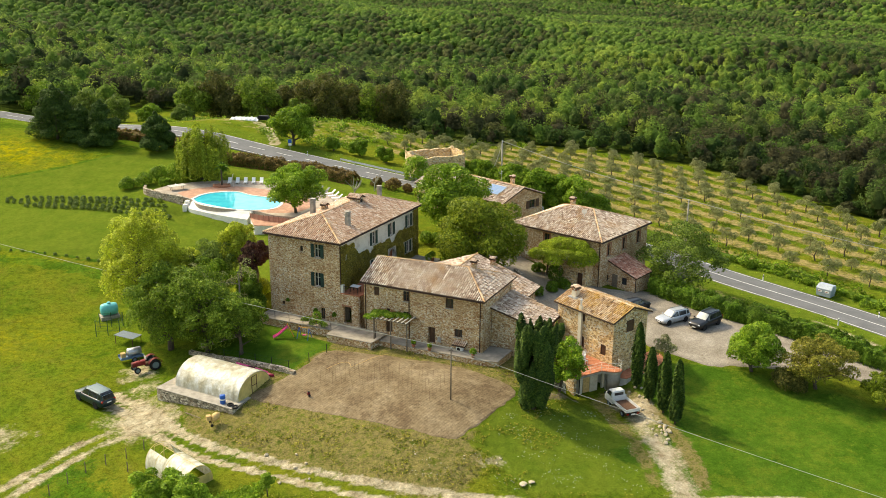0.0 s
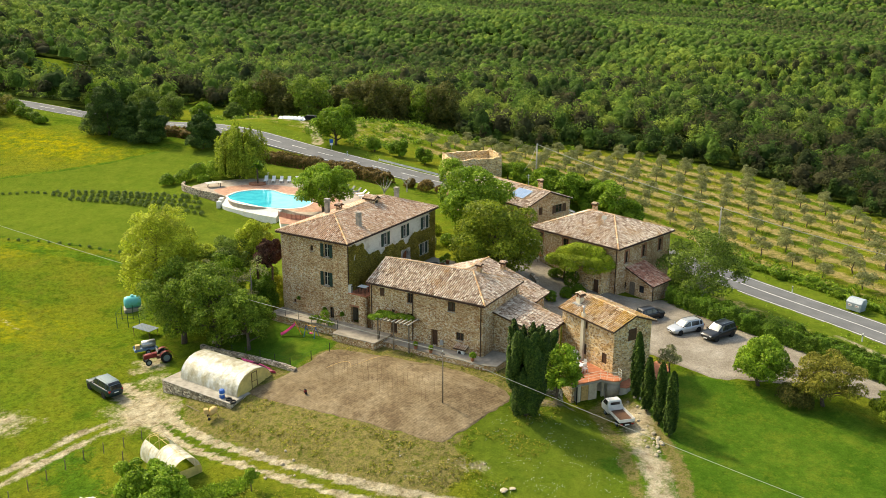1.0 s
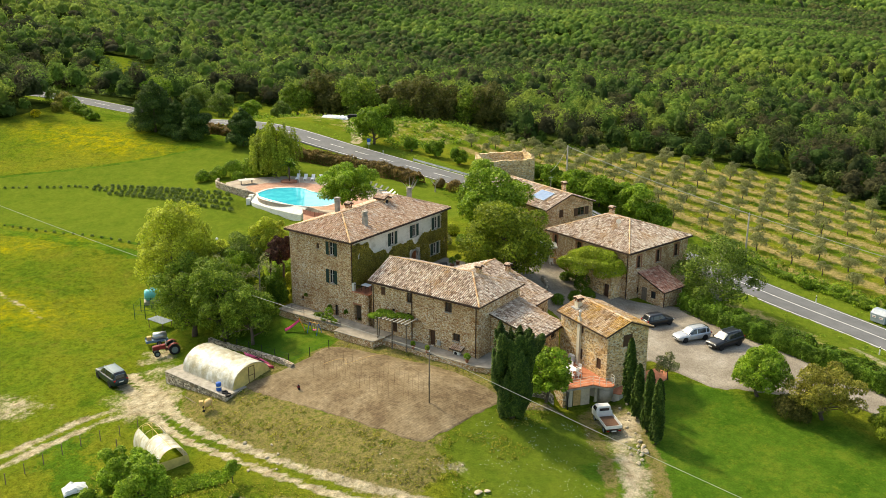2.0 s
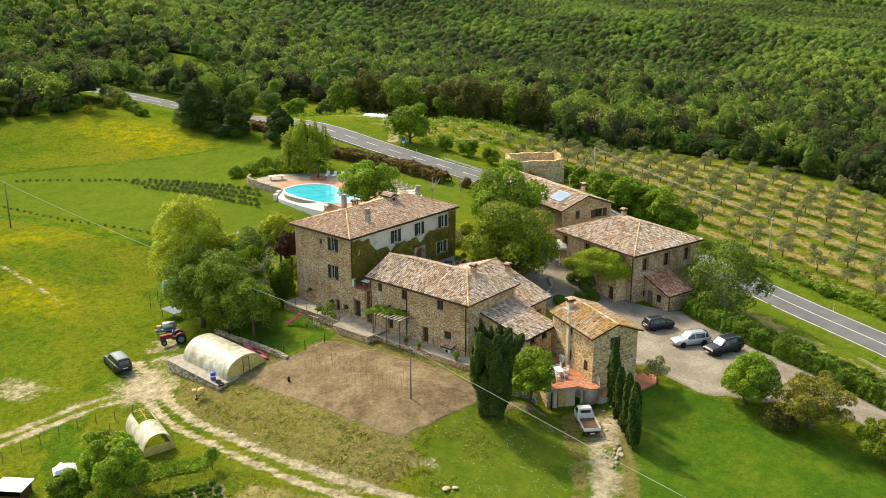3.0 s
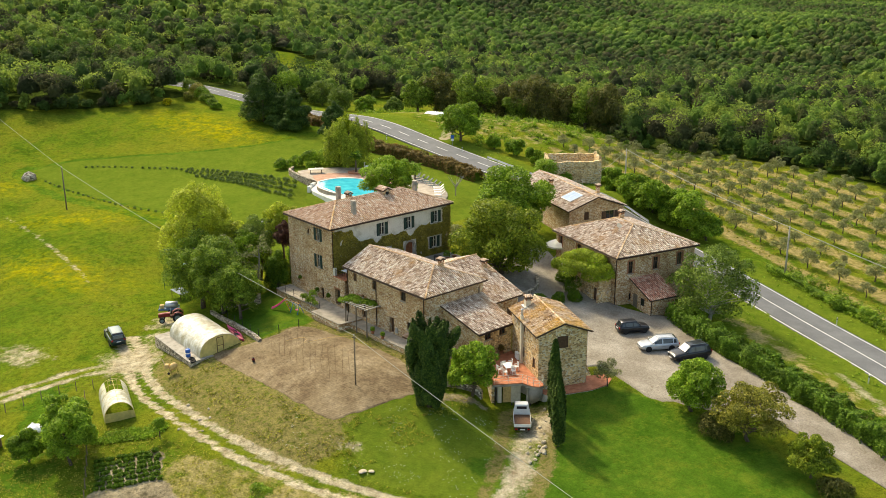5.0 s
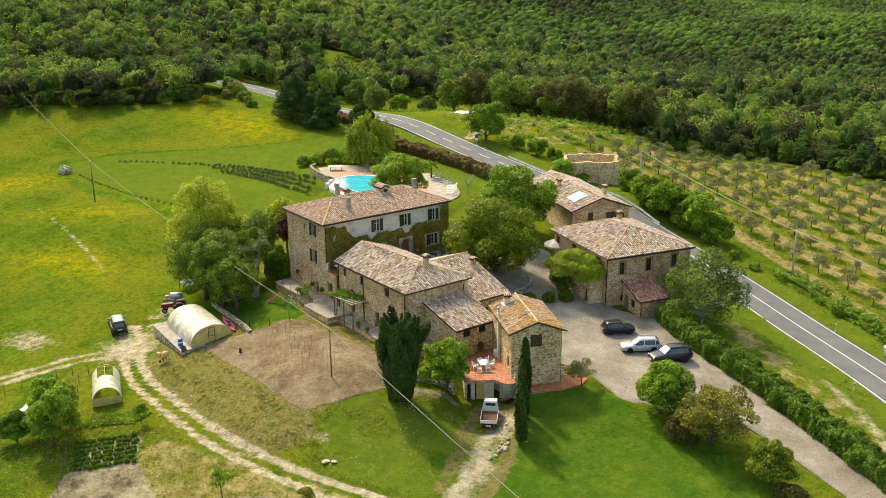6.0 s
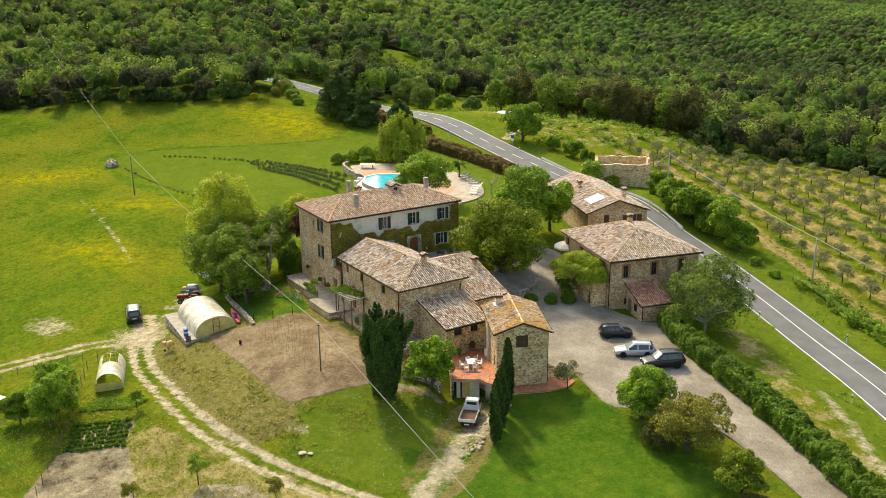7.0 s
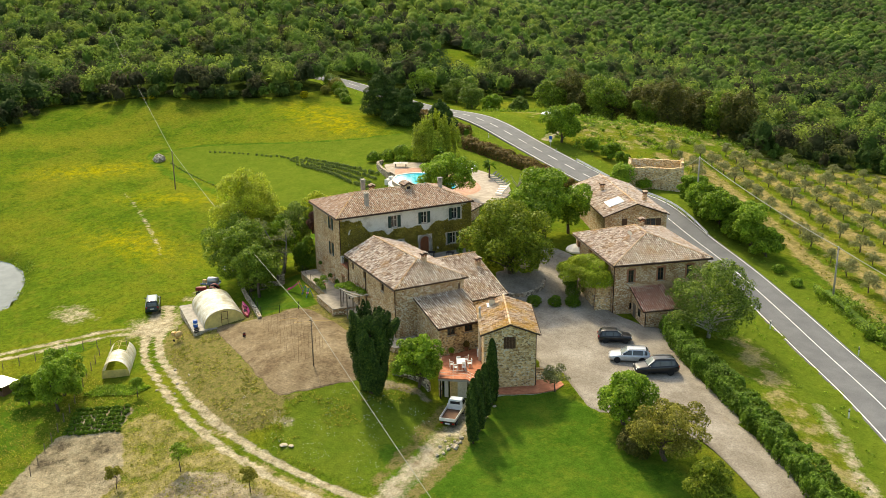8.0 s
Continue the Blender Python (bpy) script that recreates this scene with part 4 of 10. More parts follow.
def window(parent, m, w, h, shutters="", surround=None, frame_mat=M_BROWN, sill=True):
    """A casement in its opening: frame, two panes, sill, and shutters folded open or shut."""
    mb = MB()
    y0, y1 = 0.16, 0.23
    t = 0.06
    mb.box(0.002, y0, 0.002, t, y1, h - 0.002).box(w - t, y0, 0.002, w - 0.002, y1, h - 0.002)
    mb.box(t, y0, 0.002, w - t, y1, t).box(t, y0, h - t, w - t, y1, h - 0.002).box(w / 2 - 0.04, y0 - 0.01, t, w / 2 + 0.04, y1, h - t)
    if h > 1.2:
        mb.box(t, y0 + 0.005, h * 0.62, w - t, y1 - 0.005, h * 0.62 + 0.035)
    win = part("window", mb, frame_mat, parent)
    win.matrix_local = m
    for a, b in ((t, w / 2 - 0.04), (w / 2 + 0.04, w - t)):
        part("pane", MB().box(a, y0 + 0.03, t, b, y0 + 0.045, h - t), M_GLASS, win)
    if sill:
        part("sill", MB().box(-0.08, -0.07, -0.09, w + 0.08, 0.15, -0.003), M_CONCRETE, win)
    if surround:
        b = MB().box(-0.2, -0.03, -0.002, -0.004, 0.1, h + 0.16).box(w + 0.004, -0.03, -0.002, w + 0.2, 0.1, h + 0.2).box(-0.003, -0.03, h + 0.004, w + 0.003, 0.1, h + 0.2)
        part("surround", b, surround, win, "brick window surround")
    if shutters:
        for side in (0, 1):
            leafw = w / 2 + 0.02
            s = MB().box(0, 0, 0, leafw, 0.045, h)
            k = 0.08
            while k < h - 0.06:
                s.box(0.06, -0.012, k, leafw - 0.06, 0.0, k + 0.035)
                k += 0.075
            sh = part("shutter", s, M_SHUTTER if shutters == "green" else M_BROWN, win, "dark louvred wooden shutter")
            if side == 0:
                sh.matrix_local = pose(-leafw - 0.03, -0.06, 0)
            else:
                sh.matrix_local = pose(w + 0.03, -0.06, 0)
    return win


def shut_window(parent, m, w, h):
    """A window closed with dark boarded shutters."""
    mb = MB()
    for i in range(2):
        a = i * w / 2
        for j in range(4):
            mb.box(a + 0.01 + j * w / 8, 0.07 + 0.006 * (j % 2), 0.01, a + (j + 1) * w / 8 - 0.004, 0.12, h - 0.01)
        mb.box(a + 0.03, 0.05, h * 0.2, a + w / 2 - 0.03, 0.07, h * 0.2 + 0.08).box(a + 0.03, 0.05, h * 0.78, a + w / 2 - 0.03, 0.07, h * 0.78 + 0.08)
    ob = part("window_shutter", mb, M_BROWN, parent, "closed dark brown boarded shutters")
    ob.matrix_local = m
    return ob


def plank_door(parent, m, w, h, mat, arched=False):
    mb = MB()
    n = 5
    for i in range(n):
        a, b = w * i / n, w * (i + 1) / n
        top = h
        if arched:
            c = abs((a + b) / 2 - w / 2) / (w / 2)
            top = h - w / 2 * (1 - math.sqrt(max(0, 1 - c * c)))
        mb.box(a + 0.006, 0.32 + 0.008 * (i % 2), 0.0, b - 0.006, 0.39, top)
    d = part("door", mb, mat, parent)
    d.matrix_local = m
    part("handle", MB().tube((w * 0.86, 0.28, 1.0), (w * 0.86, 0.33, 1.0), 0.035), M_DARKMETAL, d, "small dark metal handle")
    return d


def roof_face(tile, slab, outline, down, zf, pitch=0.215, course=0.34):
    """Barrel tiles on one slope. outline: plan points; down: the plan's downhill direction; zf: height over the plan."""
    down = Vector(down).normalized()
    e = Vector((-down.y, down.x))
    slab.poly([(x, y, zf(x, y)) for x, y in outline], 0.13)
    pts = [(Vector(p).dot(e), Vector(p).dot(down)) for p in outline]
    a0, a1 = min(p[0] for p in pts), max(p[0] for p in pts)
    b0, b1 = min(p[1] for p in pts), max(p[1] for p in pts)
    na, nb = max(1, round((a1 - a0) / pitch)), max(1, round((b1 - b0) / course))
    A = a0 + (np.arange(na) + 0.5) * (a1 - a0) / na
    B = b0 + (np.arange(nb) + 0.5) * (b1 - b0) / nb
    AA, BB = [g.ravel() for g in np.meshgrid(A, B)]
    ok = inside(AA, BB, pts) > 0.03
    rnd = np.random.RandomState(int(abs(a0 * 77 + b0 * 13)) % 9999)
    for a, b in zip(AA[ok], BB[ok]):
        ja, jz, jb = rnd.normal(0, 0.009), rnd.normal(0, 0.008), rnd.normal(0, 0.012)
        v = []
        for bb, r, lift in ((b - course * 0.58 + jb, 0.072, 0.02), (b + course * 0.52 + jb, 0.092, 0.055)):
            c = e * (a + ja) + down * bb
            z = zf(c.x, c.y) + lift + jz
            for k in range(5):
                an = math.pi * k / 4
                o = c + e * (math.cos(an) * r)
                v.append((o.x, o.y, z + math.sin(an) * r * 1.05))
        n = len(tile.v)
        tile.v += v
        tile.f += [(n + k, n + k + 1, n + 6 + k, n + 5 + k) for k in range(4)]
        tile.f.append((n + 5, n + 6, n + 7, n + 8, n + 9))


def ridge_tiles(mb, p0, p1, r=0.12):
    p0, p1 = Vector(p0), Vector(p1)
    n = max(1, round((p1 - p0).length / 0.42))
    d = (p1 - p0) / n
    for i in range(n):
        a, b = p0 + d * (i - 0.05), p0 + d * (i + 1.06)
        side = Vector((-d.y, d.x, 0)).normalized()
        v = []
        for q, rr, up in ((a, r * 0.88, 0.05), (b, r, 0.075)):
            for k in range(6):
                an = math.pi * k / 5
                v.append(q + side * (math.cos(an) * rr) + Vector((0, 0, up + math.sin(an) * rr * 0.9)))
        mb.add(v, [(k, k + 1, 7 + k, 6 + k) for k in range(5)] + [(0, 1, 2, 3, 4, 5), (11, 10, 9, 8, 7, 6)])


def roof_parts(parent, faces, ridges, mat, course=0.34):
    tile, slab, rid = MB(), MB(), MB()
    for outline, down, zf in faces:
        roof_face(tile, slab, outline, down, zf, 0.255, course)
    for a, b in ridges:
        ridge_tiles(rid, a, b)
    r = part("roof", slab, M_UNDERROOF, parent)
    t = part("roof_tile", tile, mat, r, "barrel clay roof tiles")
    tagged(t, kind="stuff")
    if ridges:
        tagged(part("ridge_tile", rid, M_TILE_RIDGE, r, "ochre lichened hip and ridge tiles"), kind="stuff")
    return r


def hip(parent, x0, y0, x1, y1, z, pitch, mat, along="y", ridge=None):
    """A hipped roof over a rectangle of eaves."""
    w = (x1 - x0) if along == "y" else (y1 - y0)
    l = (y1 - y0) if along == "y" else (x1 - x0)
    h = w / 2 * pitch
    inset = w / 2 if ridge is None else (l - ridge) / 2
    cx, cy = (x0 + x1) / 2, (y0 + y1) / 2
    if along == "y":
        a, b = (cx, y0 + inset), (cx, y1 - inset)
        faces = [([(x1, y0), (x1, y1), b, a], (1, 0), lambda x, y: z + (x1 - x) * pitch),
                 ([(x0, y1), (x0, y0), a, b], (-1, 0), lambda x, y: z + (x - x0) * pitch),
                 ([(x0, y0), (x1, y0), a], (0, -1), lambda x, y: z + (y - y0) * h / inset),
                 ([(x1, y1), (x0, y1), b], (0, 1), lambda x, y: z + (y1 - y) * h / inset)]
    else:
        a, b = (x0 + inset, cy), (x1 - inset, cy)
        faces = [([(x0, y0), (x1, y0), b, a], (0, -1), lambda x, y: z + (y - y0) * pitch),
                 ([(x1, y1), (x0, y1), a, b], (0, 1), lambda x, y: z + (y1 - y) * pitch),
                 ([(x1, y0), (x1, y1), b], (1, 0), lambda x, y: z + (x1 - x) * h / inset),
                 ([(x0, y1), (x0, y0), a], (-1, 0), lambda x, y: z + (x - x0) * h / inset)]
    pa, pb = (*a, z + h), (*b, z + h)
    c0, c1 = ((x0, y0, z), (x1, y0, z)), ((x0, y1, z), (x1, y1, z))
    if along == "y":
        rid = [(c0[0], pa), (c0[1], pa), (c1[0], pb), (c1[1], pb), (pa, pb)]
    else:
        rid = [(c0[0], pa), (c1[0], pa), (c0[1], pb), (c1[1], pb), (pa, pb)]
    return roof_parts(parent, faces, rid, mat)


def chimney(parent, x, y, z0, z1, w, mat, capped="slats"):
    """A stack with a vented or tiled head."""
    c = part("chimney", MB().box(x - w / 2, y - w / 2, z0, x + w / 2, y + w / 2, z1), mat, parent)
    if capped == "slats":
        h = MB()
        for k in range(4):
            h.box(x - w / 2 - 0.05, y - w / 2 - 0.05, z1 + 0.05 + k * 0.17, x + w / 2 + 0.05, y + w / 2 + 0.05, z1 + 0.12 + k * 0.17)
        h.box(x - w / 2 + 0.05, y - w / 2 + 0.05, z1, x + w / 2 - 0.05, y + w / 2 - 0.05, z1 + 0.6)
        part("chimney_pot", h, M_CONCRETE, c, "slatted concrete chimney head")
    else:
        for sx in (-1, 1):
            for sy in (-1, 1):
                part("chimney_post", MB().box(x + sx * w * 0.38 - 0.06, y + sy * w * 0.38 - 0.06, z1, x + sx * w * 0.38 + 0.06, y + sy * w * 0.38 + 0.06, z1 + 0.32), M_BRICKTRIM, c)
        t, s = MB(), MB()
        e = w / 2 + 0.14
        zz = z1 + 0.34
        roof_face(t, s, [(x - e, y - e), (x + e, y - e), (x + e, y), (x - e, y)], (0, -1), lambda a, b: zz + (b - y + e) * 0.5)
        roof_face(t, s, [(x + e, y + e), (x - e, y + e), (x - e, y), (x + e, y)], (0, 1), lambda a, b: zz + (y + e - b) * 0.5)
        part("chimney_cap", s, M_UNDERROOF, c)
        part("chimney_tile", t, M_TILE, c, "little tiled chimney roof")
    return c


def pipe(parent, pts, r=0.055):
    mb = MB()
    for a, b in zip(pts[:-1], pts[1:]):
        mb.tube(a, b, r, r, 8)
    return part("downpipe", mb, M_PIPE, parent, "brown metal rainwater pipe")


def gutter(parent, p0, p1, z):
    mb = MB()
    d = (Vector(p1) - Vector(p0)).normalized()
    n = Vector((d.y, -d.x))
    rings = []
    for q in (Vector(p0), Vector(p1)):
        rings.append([(q.x + n.x * (0.08 + 0.08 * math.cos(a)), q.y + n.y * (0.08 + 0.08 * math.cos(a)), z + 0.08 * math.sin(a)) for a in [math.pi * (1 + k / 5) for k in range(6)]])
    mb.loft(rings, False, False)
    return part("gutter", mb, M_PIPE, parent, "brown half-round gutter")


def shell(parent, L, W, z0, z1, sides, mats, th=0.5, tops=(0, 0, 0, 0)):
    """Four walls round a rectangle, each with its own openings and stone or render."""
    c = [(0, 0), (L, 0), (L, W), (0, W)]
    for i in range(4):
        p0, p1 = Vector(c[i]), Vector(c[(i + 1) % 4])
        ops = sides.get(i, [])
        if i % 2:
            d = (p1 - p0).normalized()
            p0, p1 = p0 + d * th, p1 - d * th
            ops = [(a - th, b - th, c0, c1) for a, b, c0, c1 in ops]
        part("wall", wall(p0, p1, z0, z1 + tops[i], ops, th), mats[i], parent)
    part("floor_slab", MB().box(th, th, 0.2, L - th, W - th, 0.35), M_CONCRETE, parent)
    part("loft_floor", MB().box(th, th, z1 - 0.35, L - th, W - th, z1 - 0.15), M_WOODOLD, parent)


def fit_openings(parent, p0, p1, items):
    """Put the fitting of each item (kind, from, to, bottom, top) into its opening."""
    for kind, a, b, c, d in items:
        m = wall_pose(p0, p1, a, c)
        if kind == "green":
            window(parent, m, b - a, d - c, "green", None, M_WINFRAME)
        elif kind == "brown":
            window(parent, m, b - a, d - c, "brown")
        elif kind == "bare":
            window(parent, m, b - a, d - c)
        elif kind == "brick":
            window(parent, m, b - a, d - c, "", M_BRICKTRIM, M_BROWN)
        elif kind == "shut":
            shut_window(parent, m, b - a, d - c)
        elif kind == "door":
            plank_door(parent, m, b - a, d - c, M_BROWN)
        elif kind == "arch":
            plank_door(parent, m, b - a, d - c, M_DOORWOOD, True)


def openings(items):
    return [i[1:] for i in items]


def main_house():
    """Three storeys, hipped roof, stone end wall and white ivy-grown front."""
    L, W, zt = 9.8, 19.0, 10.35
    h = thing("main_house", pose(-21.86, 107.43, 0, 0, 0, -24.9), "three-storey stone farmhouse with ivy-covered white front and tiled roof", "house")
    sw = [("green", 6.44, 7.26, 8.25, 9.85), ("bare", 4.42, 4.86, 8.70, 9.35), ("green", 6.34, 7.16, 4.72, 6.42), ("bare", 7.05, 7.65, 0.75, 2.15), ("bare", 1.6, 2.0, 1.65, 2.1)]
    se = [("green", 7.38, 8.22, 8.15, 9.75), ("green", 11.74, 12.56, 8.15, 9.72), ("green", 16.3, 17.1, 8.15, 9.72), ("green", 7.54, 8.36, 4.75, 6.3), ("green", 16.04, 16.86, 4.75, 6.25), ("arch", 11.5, 12.9, 3.75, 6.35)]
    shell(h, L, W, -1.2, zt, {0: openings(sw), 1: openings(se)}, [M_STONE, M_PLASTER, M_STONE, M_STONE])
    fit_openings(h, (0, 0), (L, 0), sw)
    fit_openings(h, (L, 0), (L, W), se)
    o = 0.45
    hip(h, -o, -o, L + o, W + o, 10.45, 0.33, M_TILE, "y", 10.6)
    # stone trim round the arched door
    tr = MB()
    for k in range(13):
        a = math.pi * k / 12
        tr.box(-0.16, -0.05, -0.11, 0.16, 0.12, 0.11, pose(12.2 + 0.85 * math.cos(a), 0, 5.62 + 0.85 * math.sin(a), 0, -math.degrees(a), 0))
    for s in (-0.86, 0.86):
        tr.box(12.2 + s - 0.14, -0.05, 3.75, 12.2 + s + 0.14, 0.12, 5.62)
    t = part("door_surround", tr, M_CONCRETE, h, "pale stone arch round the front door")
    t.matrix_local = wall_pose((L, 0), (L, W), 0, 0)
    chimney(h, 8.2, 4.6, 10.6, 12.25, 0.5, M_CONCRETE)
    chimney(h, 2.0, 6.6, 10.9, 12.6, 0.5, M_CONCRETE)
    chimney(h, 5.6, 16.6, 10.9, 12.45, 0.48, M_CONCRETE)
    chimney(h, 3.2, 7.4, 11.0, 12.1, 0.6, M_STONE, "tiled")
    # little dormer on the ridge
    d = MB().box(4.4, 11.2, 11.2, 5.8, 12.3, 12.65)
    dm = part("dormer", d, M_STONE, h)
    tt, ss = MB(), MB()
    roof_face(tt, ss, [(4.1, 11.0), (6.0, 11.0), (6.0, 11.75), (4.1, 11.75)], (0, -1), lambda x, y: 12.6 + (y - 11.0) * 0.5)
    roof_face(tt, ss, [(6.0, 12.5), (4.1, 12.5), (4.1, 11.75), (6.0, 11.75)], (0, 1), lambda x, y: 12.6 + (12.5 - y) * 0.5)
    part("dormer_roof", ss, M_UNDERROOF, dm)
    tagged(part("dormer_tile", tt, M_TILE, dm), kind="stuff")
    # solid black plate added for the shade inside the dormer's hatch
    part("dormer_shade_plate", MB().box(5.78, 11.5, 11.9, 5.82, 12.0, 12.4), M_RUBBER, dm, "black plate standing in for the shaded dormer hatch")
    gutter(h, (L + o, -o), (L + o, W + o), 10.38)
    gutter(h, (-o, -o), (L + o, -o), 10.38)
    pipe(h, [(L + 0.06, 0.12, 10.3), (L + 0.06, 0.12, 4.6)])
    return h


def ivy(house):
    """Creeper over the lower and middle front, with an uneven upper edge, keeping off windows and door."""
    rs = np.random.RandomState(5)
    n = 52000
    s, z = rs.uniform(0.15, 19.2, n), rs.uniform(2.4, 10.2, n)
    top = 8.35 + 0.30 * np.sin(s * 0.9) + 0.35 * np.sin(s * 2.3 + 1) + 2.1 * smooth(s, 16.3, 18.2) - 0.5 * smooth(s, 4, 6.5) * (1 - smooth(s, 14, 16)) + 1.3 * smooth(-s, -4.0, -1.6)
    bottom = 2.6 + 0.5 * np.sin(s * 1.7) + 1.0 * smooth(-s, -3.0, -0.5)
    lump = np.array([noise.noise((a * 1.1, b * 1.1, 7)) for a, b in zip(s, z)])
    ok = (z < top + lump * 0.5) & (z > bottom) & (lump > -0.60)
    for a, b, c, d in ((6.55, 9.1, 7.95, 9.95), (10.9, 13.4, 7.95, 9.95), (15.6, 17.8, 8.0, 9.9), (6.7, 9.2, 4.6, 6.5), (15.2, 17.7, 4.6, 6.45), (11.1, 13.3, 3.0, 6.65)):
        ok &= ~((s > a + 0.1 * lump) & (s < b) & (z > c) & (z < d))
    s, z, lump = s[ok], z[ok], lump[ok]
    c = np.stack([9.83 + 0.03 + 0.16 * np.clip(lump + 0.4, 0, 1) * rs.uniform(0.2, 1, len(s)), s, z], 1)
    nrm = np.stack([np.ones(len(s)), rs.normal(0, 0.5, len(s)), rs.normal(0.3, 0.5, len(s))], 1)
    V, F = leaf_clumps(c, nrm, rs.uniform(0.07, 0.14, len(s)), rs)
    ob = np_mesh("climbing_ivy", V, F, L_IVY, None)
    ob.matrix_world = house.matrix_world.copy()
    tagged(ob, "olive-green ivy climbing over a white house front", "climbing plant", "", "stuff")


def leaf_clumps(c, n, size, rs):
    """Pointed leaf clumps at places c, facing n."""
    n = n / (np.linalg.norm(n, axis=1, keepdims=True) + 1e-9)
    r = rs.normal(0, 1, c.shape)
    a = np.cross(n, r)
    a /= np.linalg.norm(a, axis=1, keepdims=True) + 1e-9
    b = np.cross(n, a)
    s = np.asarray(size)[:, None]
    V = np.stack([c - a * s * 0.9 - b * s * 0.62, c - a * s * 0.5 + b * s * 0.75, c + a * s * 1.25], 1).reshape(-1, 3)
    return V, np.arange(len(V)).reshape(-1, 3)


def long_house():
    """Two-storey wing along the terrace, with a gabled end against the main house and a hip at the other."""
    L, W, zt = 14.6, 8.75, 6.35
    ox, oy = -10.04, 101.78
    h = thing("long_farm_wing", pose(ox, oy, 0, 0, 0, -24), "two-storey stone farm wing with weathered barrel-tile roof", "house")
    sw = [("shut", 1.3, 1.95, 5.0, 6.0), ("bare", 4.98, 5.70, 4.85, 6.05), ("bare", 10.2, 11.15, 4.9, 6.05), ("door", 2.75, 3.6, 0.75, 2.5), ("bare", 2.85, 3.3, 3.3, 3.65), ("bare", 4.95, 5.65, 3.1, 3.6), ("door", 8.1, 8.95, 0.45, 2.35), ("bare", 11.3, 12.25, 1.7, 2.65)]
    se = [("shut", 8.0, 8.55, 4.1, 5.75), ("bare", 4.4, 4.9, 1.4, 2.2)]
    shell(h, L, W, -1.5, zt, {0: openings(sw), 1: openings(se)}, [M_STONE, M_STONE, M_STONE, M_STONE], 0.5)
    fit_openings(h, (0, 0), (L, 0), sw)
    fit_openings(h, (L, 0), (L, W), se)
    # gable infill at the west end
    part("gable", MB().loft([[(0.0, 0.2, zt), (0.0, 8.3, zt), (0.0, 4.0, 8.0)], [(0.4, 0.2, zt), (0.4, 8.3, zt), (0.4, 4.0, 8.0)]]), M_STONE, h)
    x0, x1, y0, y1 = -0.35, L + 0.4, -0.38, W + 0.4
    zr, xr = 8.28, L + 0.4 - 4.1

    def rv(x):
        return 3.75 + 0.75 * min(1, max(0, x / xr))

    yw = 8.2
    faces = [([(x0, y0), (x1, y0), (xr, rv(xr)), (x0, rv(0))], (0, -1), lambda x, y: 6.45 + (zr - 6.45) * (y - y0) / (rv(x) - y0)),
             ([(x1, y1), (x0, yw), (x0, rv(0)), (xr, rv(xr))], (0, 1), lambda x, y: 6.45 + (zr - 6.45) * (y1 - y) / (y1 - rv(x)) if y1 - y > 0 else 6.45),
             ([(x1, y0), (x1, y1), (xr, rv(xr))], (1, 0), lambda x, y: 6.45 + (zr - 6.45) * (x1 - x) / (x1 - xr))]
    a, b = (x0, rv(0), zr), (xr, rv(xr), zr)
    roof_parts(h, faces, [(a, b), ((x1, y0, 6.45), b), ((x1, y1, 6.45), b)], M_TILE_PALE)
    chimney(h, xr + 0.4, rv(xr) + 0.7, 7.8, 8.6, 0.5, M_STONE, "tiled")
    gutter(h, (x0, y0), (x1, y0), 6.38)
    pipe(h, [(L - 0.25, -0.07, 6.3), (L - 0.25, -0.07, -0.2)])
    pipe(h, [(5.75, -0.07, 6.3), (5.75, -0.07, 0.5)])
    pipe(h, [(0.2, -0.07, 6.3), (0.2, -0.07, 0.6)])
    # meter box and heat-pump unit under a little tiled shelf
    part("meter_box", MB().box(9.3, -0.12, 0.75, 9.7, 0.0, 1.3), M_STEEL, h, "grey-blue meter box")
    u = part("air_unit", MB().box(11.7, -0.45, 0.25, 12.5, -0.1, 0.8), M_WHITE, h, "white outdoor air unit", False, 0.02)
    part("fan", MB().tube((12.0, -0.455, 0.52), (12.0, -0.47, 0.52), 0.2, 0.2, 16), M_DARKMETAL, u)
    t, s = MB(), MB()
    roof_face(t, s, [(11.3, -0.75), (12.9, -0.75), (12.9, -0.02), (11.3, -0.02)], (0, -1), lambda x, y: 1.05 + (y + 0.75) * 0.35)
    pr = part("canopy", s, M_UNDERROOF, h)
    tagged(part("canopy_tile", t, M_TILE, pr), kind="stuff")
    # rear cross wing, one storey lower towards the yard
    r = thing("rear_wing", pose(ox, oy, 0, 0, 0, -24), "lower rear stone wing with sloping tiled roof", "house")
    part("wall", wall((15.6, 8.76), (15.6, 13.6), -1.0, 3.75, [o[1:] for o in [("", 1.6, 2.3, 1.6, 2.6), ("", 3.0, 3.9, 0.7, 2.6)]], 0.45), M_STONE, r)
    fit_openings(r, (15.6, 8.76), (15.6, 13.6), [("bare", 1.6, 2.3, 1.6, 2.6), ("door", 3.0, 3.9, 0.7, 2.6)])
    part("wall", wall((15.14, 13.6), (1.6, 13.6), -1.0, 3.75, (), 0.45), M_STONE, r)
    part("gable", MB().loft([[(15.1, 13.15, 3.75), (1.6, 13.15, 3.75), (7.9, 13.15, 6.5)], [(15.1, 13.6, 3.75), (1.6, 13.6, 3.75), (7.9, 13.6, 6.5)]]), M_STONE, r)
    part("wall", wall((1.6, 13.14), (1.6, 8.76), -1.0, 4.2, (), 0.45), M_STONE, r)
